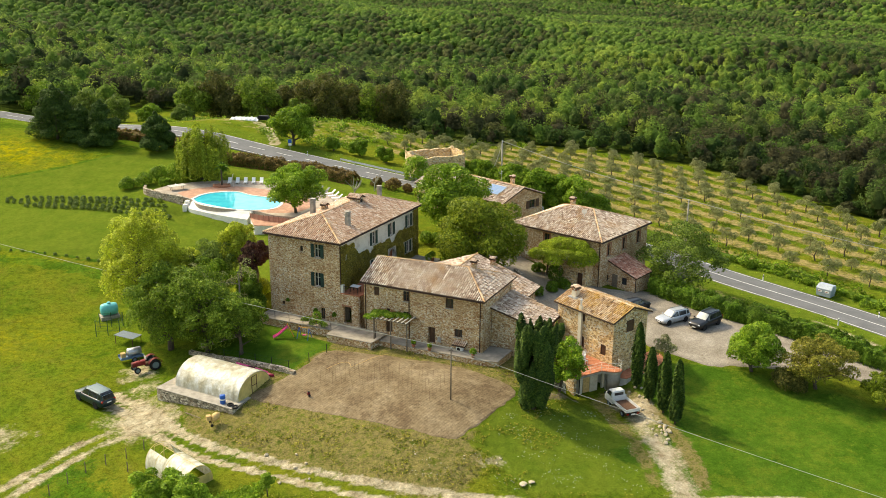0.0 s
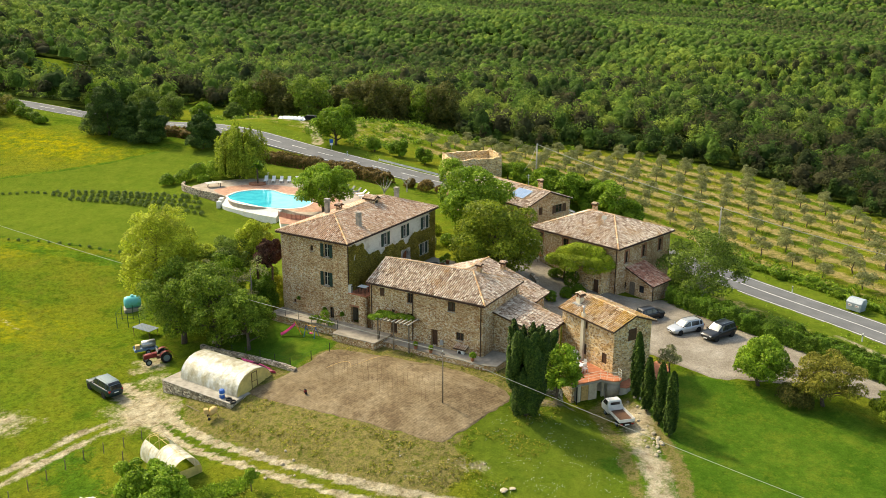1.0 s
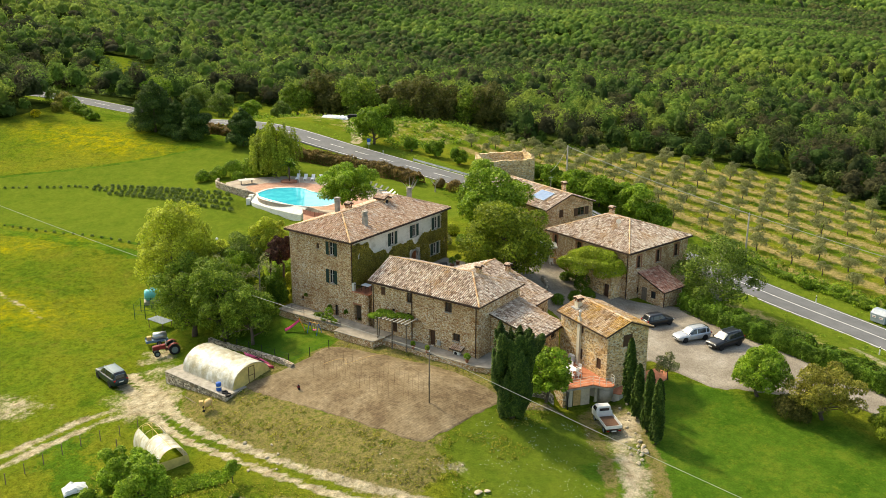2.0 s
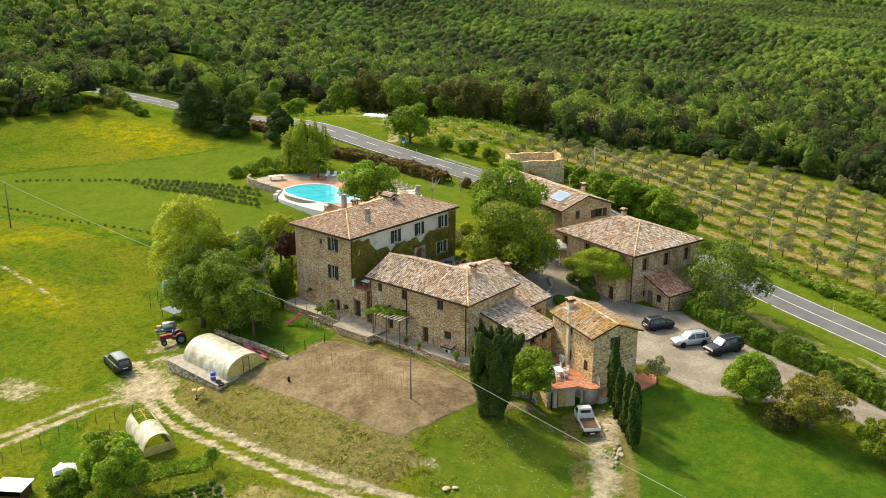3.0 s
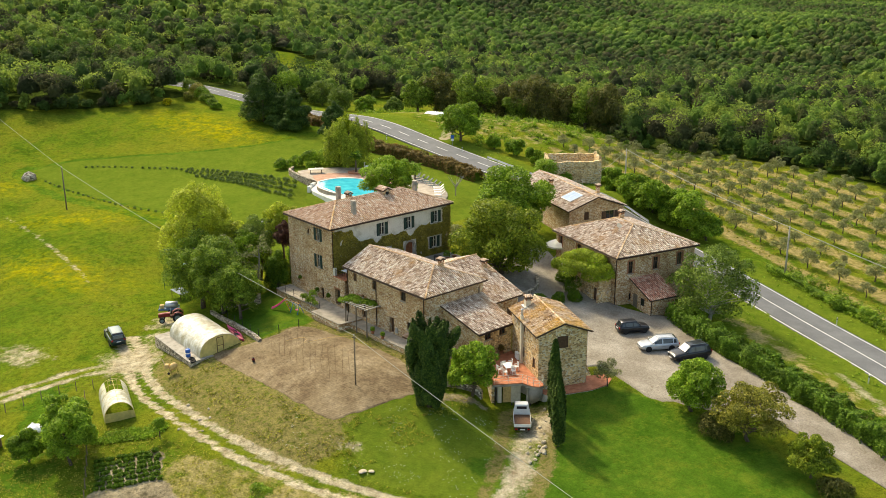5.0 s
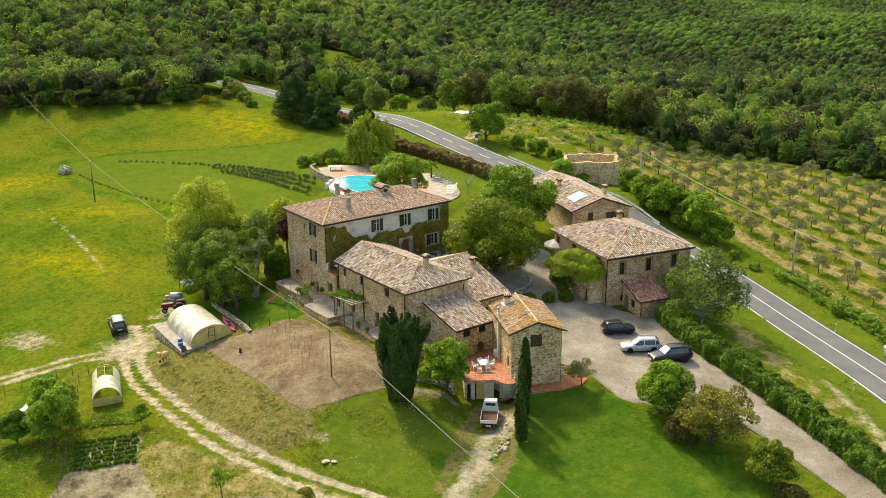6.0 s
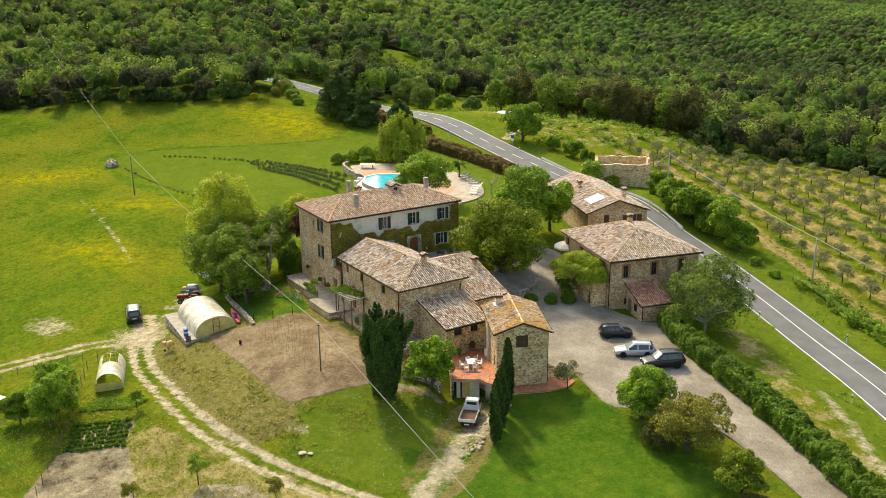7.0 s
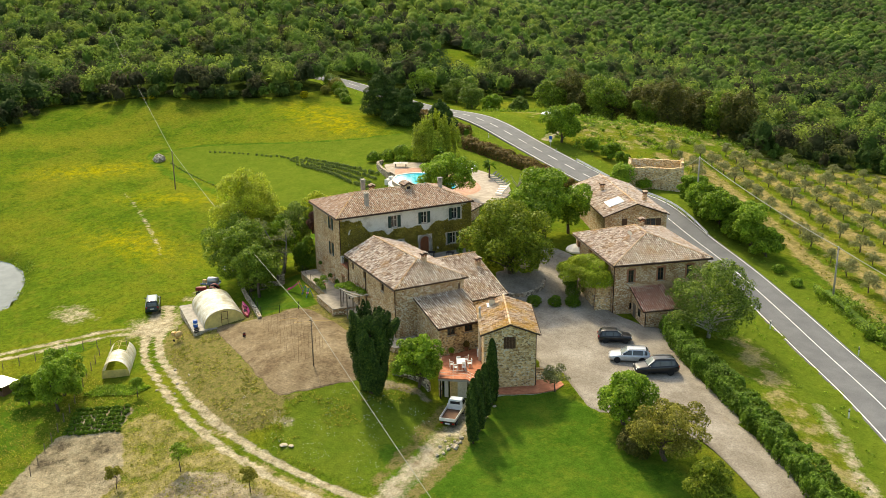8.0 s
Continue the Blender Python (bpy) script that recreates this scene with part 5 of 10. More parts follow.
    roof_parts(r, [([(16.2, 8.9), (16.2, 14.0), (7.9, 14.0), (7.9, 8.0)], (1, 0), lambda x, y: 3.85 + (16.2 - x) * 0.352),
                   ([(1.2, 14.0), (1.2, 9.0), (7.9, 8.0), (7.9, 14.0)], (-1, 0), lambda x, y: 4.4 + (x - 1.2) * 0.352)], [((7.9, 8.2, 6.77), (7.9, 14.0, 6.77))], M_TILE_PALE)
    chimney(r, 10.4, 13.0, 5.4, 6.5, 0.5, M_STONE, "tiled")
    # lean-to between the wing and the small house
    l = thing("lean_to_room", pose(ox, oy, 0, 0, 0, -24), "single-storey stone lean-to with tiled roof and two windows", "house")
    lw = [("bare", 1.0, 2.0, 2.1, 2.95), ("bare", 3.2, 4.2, 2.1, 2.95)]
    part("wall", wall((20.4, 2.5), (20.4, 7.6), -1.8, 3.3, openings(lw), 0.4), M_STONE_C, l)
    fit_openings(l, (20.4, 2.5), (20.4, 7.6), lw)
    part("wall", MB().loft([[(14.65, 2.5, -1.8), (20.0, 2.5, -1.8), (20.0, 2.5, 3.3), (14.65, 2.5, 4.75)], [(14.65, 2.9, -1.8), (20.0, 2.9, -1.8), (20.0, 2.9, 3.3), (14.65, 2.9, 4.75)]]), M_STONE, l)
    part("wall", MB().loft([[(14.65, 7.2, -1.8), (20.0, 7.2, -1.8), (20.0, 7.2, 3.3), (14.65, 7.2, 4.75)], [(14.65, 7.6, -1.8), (20.0, 7.6, -1.8), (20.0, 7.6, 3.3), (14.65, 7.6, 4.75)]]), M_STONE, l)
    roof_parts(l, [([(20.9, 2.1), (20.9, 7.9), (14.62, 8.6), (14.62, 2.1)], (1, 0), lambda x, y: 3.3 + (20.9 - x) * 0.265)], [], M_TILE_PALE)
    gutter(l, (20.9, 2.1), (20.9, 7.9), 3.24)
    return h


def small_house():
    L, W, zt = 5.4, 8.2, 4.95
    h = thing("small_stone_house", pose(17.1, 93.9, 0, 0, 0, 40), "narrow two-storey stone house with lichen-yellow tiled gable roof", "house")
    front = [("shut", 2.05, 3.3, 3.25, 4.6)]
    west = [("shut", 3.3, 4.1, 3.7, 4.75), ("shut", 3.3, 4.1, 0.7, 1.95), ("shut", 6.5, 7.25, 0.75, 1.95)]
    east = [("shut", 2.0, 2.9, 3.3, 4.4), ("door", 5.2, 6.1, 0.0, 2.1)]
    shell(h, L, W, -3.0, zt, {0: openings(front), 3: openings(west), 1: openings(east)}, [M_STONE_C] * 4, 0.45)
    fit_openings(h, (0, 0), (L, 0), front)
    fit_openings(h, (0, W), (0, 0), west)
    fit_openings(h, (L, 0), (L, W), east)
    for y in (0.0, W - 0.4):
        part("gable", MB().loft([[(0.02, y, zt), (L - 0.02, y, zt), (L / 2, y, 6.0)], [(0.02, y + 0.4, zt), (L - 0.02, y + 0.4, zt), (L / 2, y + 0.4, 6.0)]]), M_STONE_C, h)
    o, p = 0.42, 0.375
    roof_parts(h, [([(-o, W + 0.3), (-o, -0.35), (L / 2, -0.35), (L / 2, W + 0.3)], (-1, 0), lambda x, y: 4.93 + (x + o) * p),
                   ([(L + o, -0.35), (L + o, W + 0.3), (L / 2, W + 0.3), (L / 2, -0.35)], (1, 0), lambda x, y: 4.93 + (L + o - x) * p)], [((L / 2, -0.35, 6.1), (L / 2, W + 0.3, 6.1))], M_TILE_GOLD)
    chimney(h, 1.3, 6.9, 5.3, 6.3, 0.6, M_CREAM, "tiled")
    part("flashing", MB().box(0.75, 6.3, 5.3, 1.9, 7.5, 5.62), M_STEEL, h, "bright metal chimney flashing")
    f = part("flue", MB().box(-0.3, 4.4, 0.0, -0.02, 4.85, 5.5), M_CREAM, h, "pale rendered flue on the wall")
    part("flue_cowl", MB().tube((-0.16, 4.62, 5.5), (-0.16, 4.62, 6.15), 0.11).tube((-0.16, 4.62, 6.15), (-0.16, 4.62, 6.3), 0.2, 0.05), M_STEEL, f)
    part("air_unit", MB().box(-0.42, 5.2, 0.1, -0.08, 6.0, 0.8), M_WHITE, h, "white outdoor air unit", False, 0.02)
    gutter(h, (L + o, -0.3), (L + o, W + 0.3), 4.87)
    pipe(h, [(L + 0.06, 0.2, 4.8), (L + 0.06, 0.2, -1.2)])
    # steps down to the yard on the east side
    for k in range(5):
        part("step", MB().box(L + 0.02, 1.4 + k * 0.3, -1.6, L + 1.3, 1.7 + k * 0.3, -0.95 + k * 0.18), M_STONE_C, h)
    return h


def square_house():
    L, W, zt = 13.7, 12.2, 6.3
    ang = -39
    d = Matrix.Rotation(radians(ang), 2)
    corner = Vector((18.95, 117.7)) + 0.4 * Vector((math.cos(radians(51)), math.sin(radians(51)))) + 0.4 * Vector((-math.sin(radians(51)), math.cos(radians(51))))
    o2 = corner - d @ Vector((L, 0))
    h = thing("square_stone_house", pose(o2.x, o2.y, 0, 0, 0, ang), "two-storey square stone house with hipped tile roof and brick window surrounds", "house")
    sw = [("brick", 0.75, 1.4, 4.3, 5.9), ("brick", 4.9, 5.75, 4.3, 5.9), ("brick", 9.9, 10.6, 4.2, 5.7)]
    se = [("brick", 1.75, 2.5, 4.0, 5.6), ("brick", 5.6, 6.4, 4.0, 5.65), ("brick", 9.4, 10.2, 4.05, 5.7), ("bare", 2.05, 2.7, 0.5, 1.4)]
    shell(h, L, W, -1.8, zt, {0: openings(sw), 1: openings(se)}, [M_STONE] * 4)
    fit_openings(h, (0, 0), (L, 0), sw)
    fit_openings(h, (L, 0), (L, W), se)
    o = 0.42
    hip(h, -o, -o, L + o, W + o, 6.42, 0.335, M_TILE_PALE, "x", 3.6)
    chimney(h, 4.6, 7.2, 8.0, 8.9, 0.55, M_STONE, "tiled")
    dish = part("satellite_dish", MB().loft([[(0.36 * math.cos(a), -0.1, 0.36 * math.sin(a)) for a in [2 * math.pi * i / 16 for i in range(16)]], [(0.12 * math.cos(a), 0.02, 0.12 * math.sin(a)) for a in [2 * math.pi * i / 16 for i in range(16)]]]), M_WHITE, h, "white satellite dish")
    dish.matrix_local = pose(8.5, 4.0, 8.75, 20, 0, 30)
    part("dish_mast", MB().tube((8.5, 4.05, 7.6), (8.5, 4.05, 8.75), 0.03), M_STEEL, h)
    gutter(h, (-o, -o), (L + o, -o), 6.35)
    gutter(h, (L + o, -o), (L + o, W + o), 6.35)
    pipe(h, [(L - 0.1, -0.07, 6.3), (L - 0.1, -0.07, -0.2)])
    # red-tiled store against the yard side
    s = thing("store_annex", h.matrix_world @ pose(L + 0.004, 2.3, 0), "small stone store with red tiled lean-to roof", "shed")
    sl, sw_ = 4.0, 3.8
    part("wall", MB().loft([[(0, 0, -2), (sl, 0, -2), (sl, 0, 1.75), (0, 0, 3.3)], [(0, 0.35, -2), (sl, 0.35, -2), (sl, 0.35, 1.75), (0, 0.35, 3.3)]]), M_STONE, s)
    part("wall", wall((sl, 0.351), (sl, sw_ - 0.351), -2, 1.75, (), 0.35), M_STONE, s)
    part("wall", MB().loft([[(0, sw_ - 0.35, -2), (sl, sw_ - 0.35, -2), (sl, sw_ - 0.35, 1.75), (0, sw_ - 0.35, 3.3)], [(0, sw_, -2), (sl, sw_, -2), (sl, sw_, 1.75), (0, sw_, 3.3)]]), M_STONE, s)
    roof_parts(s, [([(sl + 0.3, -0.3), (sl + 0.3, sw_ + 0.3), (0, sw_ + 0.3), (0, -0.3)], (1, 0), lambda x, y: 1.75 + (sl + 0.3 - x) * 0.385)], [], M_TILE_RED)
    part("door", MB().box(0.6, -0.03, -0.35, 1.4, 0.0, 1.6), M_WOODOLD, s, "old grey plank door")
    win = part("window", MB().box(2.1, -0.03, 0.5, 2.8, 0.0, 1.45), M_BROWN, s)
    part("pane", MB().box(2.18, -0.04, 0.57, 2.72, -0.031, 1.38), M_GLASS, win)
    pipe(s, [(sl + 0.06, 0.1, 1.7), (sl + 0.06, 0.1, -0.5)])
    return h


def barn_house():
    L, W, zt = 9.1, 18.6, 6.45
    h = thing("roadside_stone_house", pose(6.9, 137.0, 0, 0, 0, 45.7), "long stone house by the road with solar panel on tiled roof", "house")
    fr = [("brown", 6.1, 7.5, 4.6, 5.85), ("shut", 2.45, 3.25, 4.8, 6.0)]
    shell(h, L, W, -1, zt - 0.15, {0: openings(fr)}, [M_STONE] * 4)
    fit_openings(h, (0, 0), (L, 0), fr)
    for y in (0, W - 0.4):
        part("gable", MB().loft([[(0.02, y, zt - 0.15), (L - 0.02, y, zt - 0.15), (L / 2, y, 8.0)], [(0.02, y + 0.4, zt - 0.15), (L - 0.02, y + 0.4, zt - 0.15), (L / 2, y + 0.4, 8.0)]]), M_STONE, h)
    o, p = 0.35, 0.36
    roof_parts(h, [([(-o, W + 0.3), (-o, -0.3), (L / 2, -0.3), (L / 2, W + 0.3)], (-1, 0), lambda x, y: 6.4 + (x + o) * p),
                   ([(L + o, -0.3), (L + o, W + 0.3), (L / 2, W + 0.3), (L / 2, -0.3)], (1, 0), lambda x, y: 6.4 + (L + o - x) * p)], [((L / 2, -0.3, 8.14), (L / 2, W + 0.3, 8.14))], M_TILE_PALE, 0.42)
    pan = part("solar_panel", MB().box(0, 0, 0.15, 2.3, 3.0, 0.23), M_STEEL, h, "blue glass solar panel in a metal frame")
    pan.matrix_local = pose(1.3, 2.2, 6.98, 0, -19.8, 0)
    for k in range(3):
        part("collector_pane", MB().box(0.05, 0.05 + k * 0.98, 0.231, 2.25, 0.98 + k * 0.98, 0.25), M_SOLAR, pan)
    chimney(h, 2.6, 11.0, 7.2, 8.2, 0.5, M_STONE, "tiled")
    chimney(h, 7.2, 4.5, 7.0, 8.3, 0.5, M_STONE, "tiled")
    part("antenna", MB().tube((L / 2, 4.5, 8.1), (L / 2, 4.5, 10.0), 0.025).tube((L / 2 - 0.5, 4.5, 9.8), (L / 2 + 0.5, 4.5, 9.8), 0.015).tube((L / 2, 4.1, 9.5), (L / 2, 4.9, 9.5), 0.015), M_STEEL, h, "thin metal roof antenna")
    return h


def ruin():
    """Roofless stone walls with broken tops."""
    h = thing("roofless_stone_ruin", pose(-7.3, 170.1, 0, 0, 0, 27), "roofless grey stone ruin with broken wall tops", "ruin")
    L, W, th = 9.7, 5.6, 0.5
    rs = random.Random(4)
    c = [(0, 0), (L, 0), (L, W), (0, W)]
    for i in range(4):
        p0, p1 = Vector(c[i]), Vector(c[(i + 1) % 4])
        d = (p1 - p0).normalized()
        if i % 2:
            p0, p1 = p0 + d * th, p1 - d * th
        ln = (p1 - p0).length
        n = max(3, int(ln / 0.55))
        mb = MB()
        q = Vector((-d.y, d.x))
        base = (5.9, 6.4, 6.3, 6.1)[i]
        rings = []
        for k in range(n + 1):
            a = p0 + d * (ln * k / n)
            b = a + q * th
            z = base + rs.uniform(-0.12, 0.14) + (0.35 if k in (0, n) else 0)
            rings.append([(a.x, a.y, 1.0), (b.x, b.y, 1.0), (b.x, b.y, z), (a.x, a.y, z)])
        mb.loft(rings)
        part("broken_wall", mb, M_STONE_C, h)
    return h


A_HOUSE = main_house()
ivy(A_HOUSE)
long_house()
small_house()
square_house()
barn_house()
ruin()

# ---- plants ----
def blob_dirs(n, rs):
    d = rs.normal(0, 1, (n, 3))
    return d / np.linalg.norm(d, axis=1, keepdims=True)


def crown_leaves(rs, lobes, count, size):
    """Leaves on the outer shells of overlapping lobes (centre, radii); those buried deep inside others are left out."""
    w = np.array([r[0] * r[2] for _, r in lobes])
    num = np.maximum(8, (count * w / w.sum()).astype(int))
    C, N = [], []
    for (c, r), k in zip(lobes, num):
        d = blob_dirs(k, rs)
        d[:, 2] = np.where(d[:, 2] < -0.55, -d[:, 2], d[:, 2])
        q = np.array(c) + d * np.array(r) * rs.uniform(0.72, 1.06, (k, 1))
        C.append(q)
        N.append(d * 0.9 + rs.normal(0, 0.55, (k, 3)) + np.array([0, 0, 0.25]))
    C, N = np.concatenate(C), np.concatenate(N)
    deep = np.full(len(C), 9.0)
    for c, r in lobes:
        deep = np.minimum(deep, np.linalg.norm((C - np.array(c)) / np.array(r), axis=1))
    ok = deep > 0.55
    C, N = C[ok], N[ok]
    return leaf_clumps(C, N, size * rs.uniform(0.6, 1.3, len(C)), rs)


def limbs(rs, h0, r, lobes):
    """A tapered trunk that runs on as a leader, with a thin limb from it to each lobe."""
    mb = MB()
    top = max(c[2] for c, _ in lobes) * 0.86
    bend = rs.normal(0, 0.05 * top, (4, 2))
    zs = [-0.3, h0, (h0 + top) / 2, top]
    p = [Vector((b[0] * (i > 0), b[1] * (i > 0), z)) for i, (b, z) in enumerate(zip(bend, zs))]
    rr = [r * 1.3, r, r * 0.5, r * 0.12]
    for i in range(3):
        mb.tube(p[i], p[i + 1], rr[i], rr[i + 1], 8, i == 0)
    for c, rad in lobes:
        e = Vector(c)
        z = min(top * 0.95, max(h0 * 0.8, e.z - 0.45 * math.hypot(e.x, e.y)))
        s = np.interp(z, zs, [0, 1, 2, 3])
        i = min(2, int(s))
        q = p[i].lerp(p[i + 1], s - i)
        k = np.interp(z, zs, rr) * 0.5
        m = q.lerp(e, 0.5) + Vector((*rs.normal(0, 0.15, 2), 0.12 * rad[2]))
        mb.tube(q, m, k, k * 0.6, 5, False).tube(m, e, k * 0.6, k * 0.12, 5, False)
    return mb


def round_lobes(rs, n, zc, rx, rz, k=0.46, cut=-0.5):
    """Lobes spread through an ellipsoid, the lower ones fewer."""
    out = []
    for d in blob_dirs(n * 3, rs):
        if d[2] < cut or len(out) >= n:
            continue
        f = rs.uniform(0.50, 0.86)
        s = rs.uniform(0.6, 1.2) * k
        out.append(((d[0] * rx * f, d[1] * rx * f, zc + d[2] * rz * f), (rx * s, rx * s, rz * s * 0.9)))
    out.append(((0, 0, zc), (rx * 0.5, rx * 0.5, rz * 0.5)))
    return out


def tree(name, x, y, zc, rx, rz, mat, label, seed, leaves=9000, size=0.2, n=18, trunk=0.22, bark=M_BARK, category="tree", cut=-0.8, group="", k=0.34):
    """A broad-leaved tree at its foot; zc: the crown's middle over the foot."""
    rs = np.random.RandomState(seed)
    lobes = round_lobes(rs, int(n * 1.7), zc, rx, rz, k, cut)
    t = thing(name, pose(x, y, gz(x, y) - 0.05), label, category, group)
    V, F = crown_leaves(rs, lobes, int(leaves * 2.0), size * 0.72)
    part("trunk", limbs(rs, max(0.4, zc - rz * 0.75), trunk, lobes), bark, t, "", True)
    np_mesh("crown", V, F, mat, t)
    return t


def cypress(x, y, h, r, label, seed, leaves=6000, group=""):
    """A slim dark column that tapers to its tip, with upright tufts."""
    rs = np.random.RandomState(seed)
    t = thing("cypress_tree", pose(x, y, gz(x, y) - 0.05), label, "tree", group)
    u, a = rs.uniform(0.015, 1, leaves), rs.uniform(0, 2 * np.pi, leaves)
    prof = r * (0.55 + 0.45 * np.sin(np.clip(u * 2.4, 0, 1.57))) * np.power(np.clip(1 - u, 0, 1), 0.42)
    flame = 1 + 0.22 * np.sin(a * 4 + u * 7 + seed) + 0.14 * np.sin(a * 9 - u * 33) + 0.08 * np.sin(a * 15 + u * 71)
    rad = prof * flame * rs.uniform(0.74, 1.06, leaves)
    C = np.stack([np.cos(a) * rad, np.sin(a) * rad, 0.35 + u * (h - 0.35)], 1)
    N = np.stack([np.cos(a), np.sin(a), 0.5 + rs.normal(0, 0.4, leaves)], 1) + rs.normal(0, 0.35, (leaves, 3))
    V, F = leaf_clumps(C, N, rs.uniform(0.07, 0.15, leaves), rs)
    np_mesh("crown", V, F, L_CYPRESS, t)
    part("trunk", MB().tube((0, 0, -0.3), (0, 0, h * 0.8), r * 0.16, r * 0.05), M_BARK, t, "", True)
    return t


def bush(name, x, y, r, h, mat, label, seed, leaves=1500, size=0.12, category="bush", group="", z=None):
    rs = np.random.RandomState(seed)
    lobes = [((d[0] * r * 0.45, d[1] * r * 0.45, h * 0.45 + d[2] * h * 0.2), (r * 0.6, r * 0.6, h * 0.42)) for d in blob_dirs(7, rs)]
    V, F = crown_leaves(rs, lobes, int(leaves * 1.8), size * 0.75)
    ob = np_mesh(name, V, F, mat, None)
    ob.matrix_world = pose(x, y, gz(x, y) if z is None else z)
    return tagged(ob, label, category, group)


def hedge(name, line, half, h, mat, label, seed, per_metre=420, size=0.13, clipped=0.10):
    """A dense hedge along a line, with an uneven outline and a solid dark inside."""
    rs = np.random.RandomState(seed)
    p = np.array(curve(line, 6))
    seg = np.hypot(*np.diff(p, axis=0).T)
    s = np.concatenate([[0], np.cumsum(seg)])
    n = int(s[-1] * per_metre * 1.9)
    t = rs.uniform(0, s[-1], n)
    x, y = np.interp(t, s, p[:, 0]), np.interp(t, s, p[:, 1])
    i = np.clip(np.searchsorted(s, t) - 1, 0, len(seg) - 1)
    dx, dy = np.diff(p[:, 0])[i] / seg[i], np.diff(p[:, 1])[i] / seg[i]
    a = rs.uniform(-0.25, np.pi + 0.25, n)
    lump = 1 + clipped * 2.2 * np.array([noise.noise((q * 0.55, seed, w)) for q, w in zip(t, a)]) + clipped * np.array([noise.noise((q * 1.9, seed, w * 2)) for q, w in zip(t, a)])
    r = lump * rs.uniform(0.84, 1.04, n)
    cx, cz = np.cos(a), np.sin(a)
    ox, oz = np.sign(cx) * np.abs(cx) ** 0.5 * half * r, np.clip(np.sign(cz) * np.abs(cz) ** 0.5, -0.1, 1) * h * 0.96 * r
    X, Y = x - dy * ox, y + dx * ox
    Z = ground_z(x, y) + np.maximum(0.03, oz)
    N = np.stack([-dy * cx, dx * cx, cz + 0.2], 1) + rs.normal(0, 0.5, (n, 3))
    V, F = leaf_clumps(np.stack([X, Y, Z], 1), N, rs.uniform(0.6, 1.25, n) * size * 0.75, rs)
    ob = np_mesh(name, V, F, mat, None)
    core = MB()
    rings = []
    for q in np.arange(0, s[-1], 1.0):
        cx_, cy_ = np.interp(q, s, p[:, 0]), np.interp(q, s, p[:, 1])
        k = min(len(seg) - 1, max(0, int(np.searchsorted(s, q)) - 1))
        ux, uy = (p[k + 1] - p[k]) / seg[k]
        g = gz(cx_, cy_)
        rings.append([(cx_ - uy * o, cy_ + ux * o, g + zz) for o, zz in ((-half * 0.6, -0.2), (half * 0.6, -0.2), (half * 0.45, h * 0.62), (-half * 0.45, h * 0.62))])
    core.loft(rings)
    part("hedge_core", core, L_SHRUB, ob)
    return tagged(ob, label, "hedge")


# trees round the houses
tree("walnut_tree", 3.6, 118.2, 4.9, 5.9, 5.0, L_WALNUT, "broad olive-green walnut tree in the courtyard", 1, 17000, 0.22, 26, 0.3, cut=-0.95)
tree("courtyard_tree", -0.6, 132.6, 5.6, 5.4, 4.6, L_GREEN, "dark green broad-leaved tree behind the courtyard", 2, 11000, 0.25, 22, 0.28)
tree("courtyard_tree", 0.6, 137.4, 4.3, 3.4, 3.6, L_GREEN, "dark green tree beside the roadside house", 3, 6000, 0.24, 14, 0.2)
tree("roadside_tree", 30.0, 121.2, 4.9, 6.2, 4.9, L_ASH, "open green tree with pale bare branches by the road", 4, 8000, 0.19, 44, 0.2, M_BARK_PALE, cut=-0.95, k=0.20)
tree("chestnut_tree", 32.7, 95.9, 2.9, 2.9, 2.7, L_FRESH, "round fresh green chestnut tree on the lawn", 5, 9000, 0.17, 18, 0.16, cut=-0.95)
tree("young_walnut_tree", 38.6, 92.9, 3.3, 4.0, 3.2, L_RUSSET, "open walnut tree in russet-green young leaf", 6, 6000, 0.16, 30, 0.17, k=0.22)
tree("young_walnut_tree", 44.4, 89.2, 2.2, 2.6, 2.0, L_WALNUT, "small yellowish-green tree at the driveway", 7, 4000, 0.17, 14, 0.12, k=0.28)
tree("poplar_tree", -37.2, 108.2, 8.9, 5.5, 7.6, L_YELLOW, "tall young yellow-green tree above the farmyard", 8, 17000, 0.17, 66, 0.24, k=0.19)
tree("poplar_tree", -33.6, 109.4, 6.6, 3.6, 5.2, L_YELLOW, "young yellow-green tree above the farmyard", 208, 8000, 0.17, 40, 0.2, k=0.20)
tree("farmyard_tree", -33.0, 102.8, 5.6, 4.9, 5.0, L_MID, "large dull-green tree beside the farmyard", 9, 16000, 0.17, 44, 0.3, cut=-0.95, k=0.27)
tree("farmyard_tree", -28.2, 101.0, 5.2, 4.6, 4.8, L_MID, "large mid-green tree beside the farmyard", 10, 14000, 0.17, 44, 0.28, cut=-0.95, k=0.26)
tree("farmyard_tree", -23.6, 98.4, 3.9, 3.3, 3.4, L_MID, "smaller green tree at the lawn wall", 11, 8000, 0.16, 30, 0.18, cut=-0.85, k=0.27)
tree("garden_tree", -26.8, 113.4, 7.4, 2.6, 3.0, L_YELLOW, "yellow-green tree behind the house corner", 13, 6000, 0.17, 26, 0.14, k=0.26)
tree("plum_tree", -24.4, 111.0, 6.4, 1.9, 2.3, L_PURPLE, "dark purple-leaved plum tree behind the house", 14, 8000, 0.16, 26, 0.14, k=0.26)
tree("laurel_tree", -24.4, 108.0, 2.5, 2.0, 2.7, L_SHRUB, "dark glossy evergreen beside the house corner", 440, 7000, 0.15, 24, 0.12, cut=-1.0, k=0.30)
tree("garden_tree", -29.0, 107.6, 5.4, 3.2, 3.6, L_GREEN, "open mid-green tree above the lawn", 441, 6000, 0.15, 34, 0.2, k=0.22)
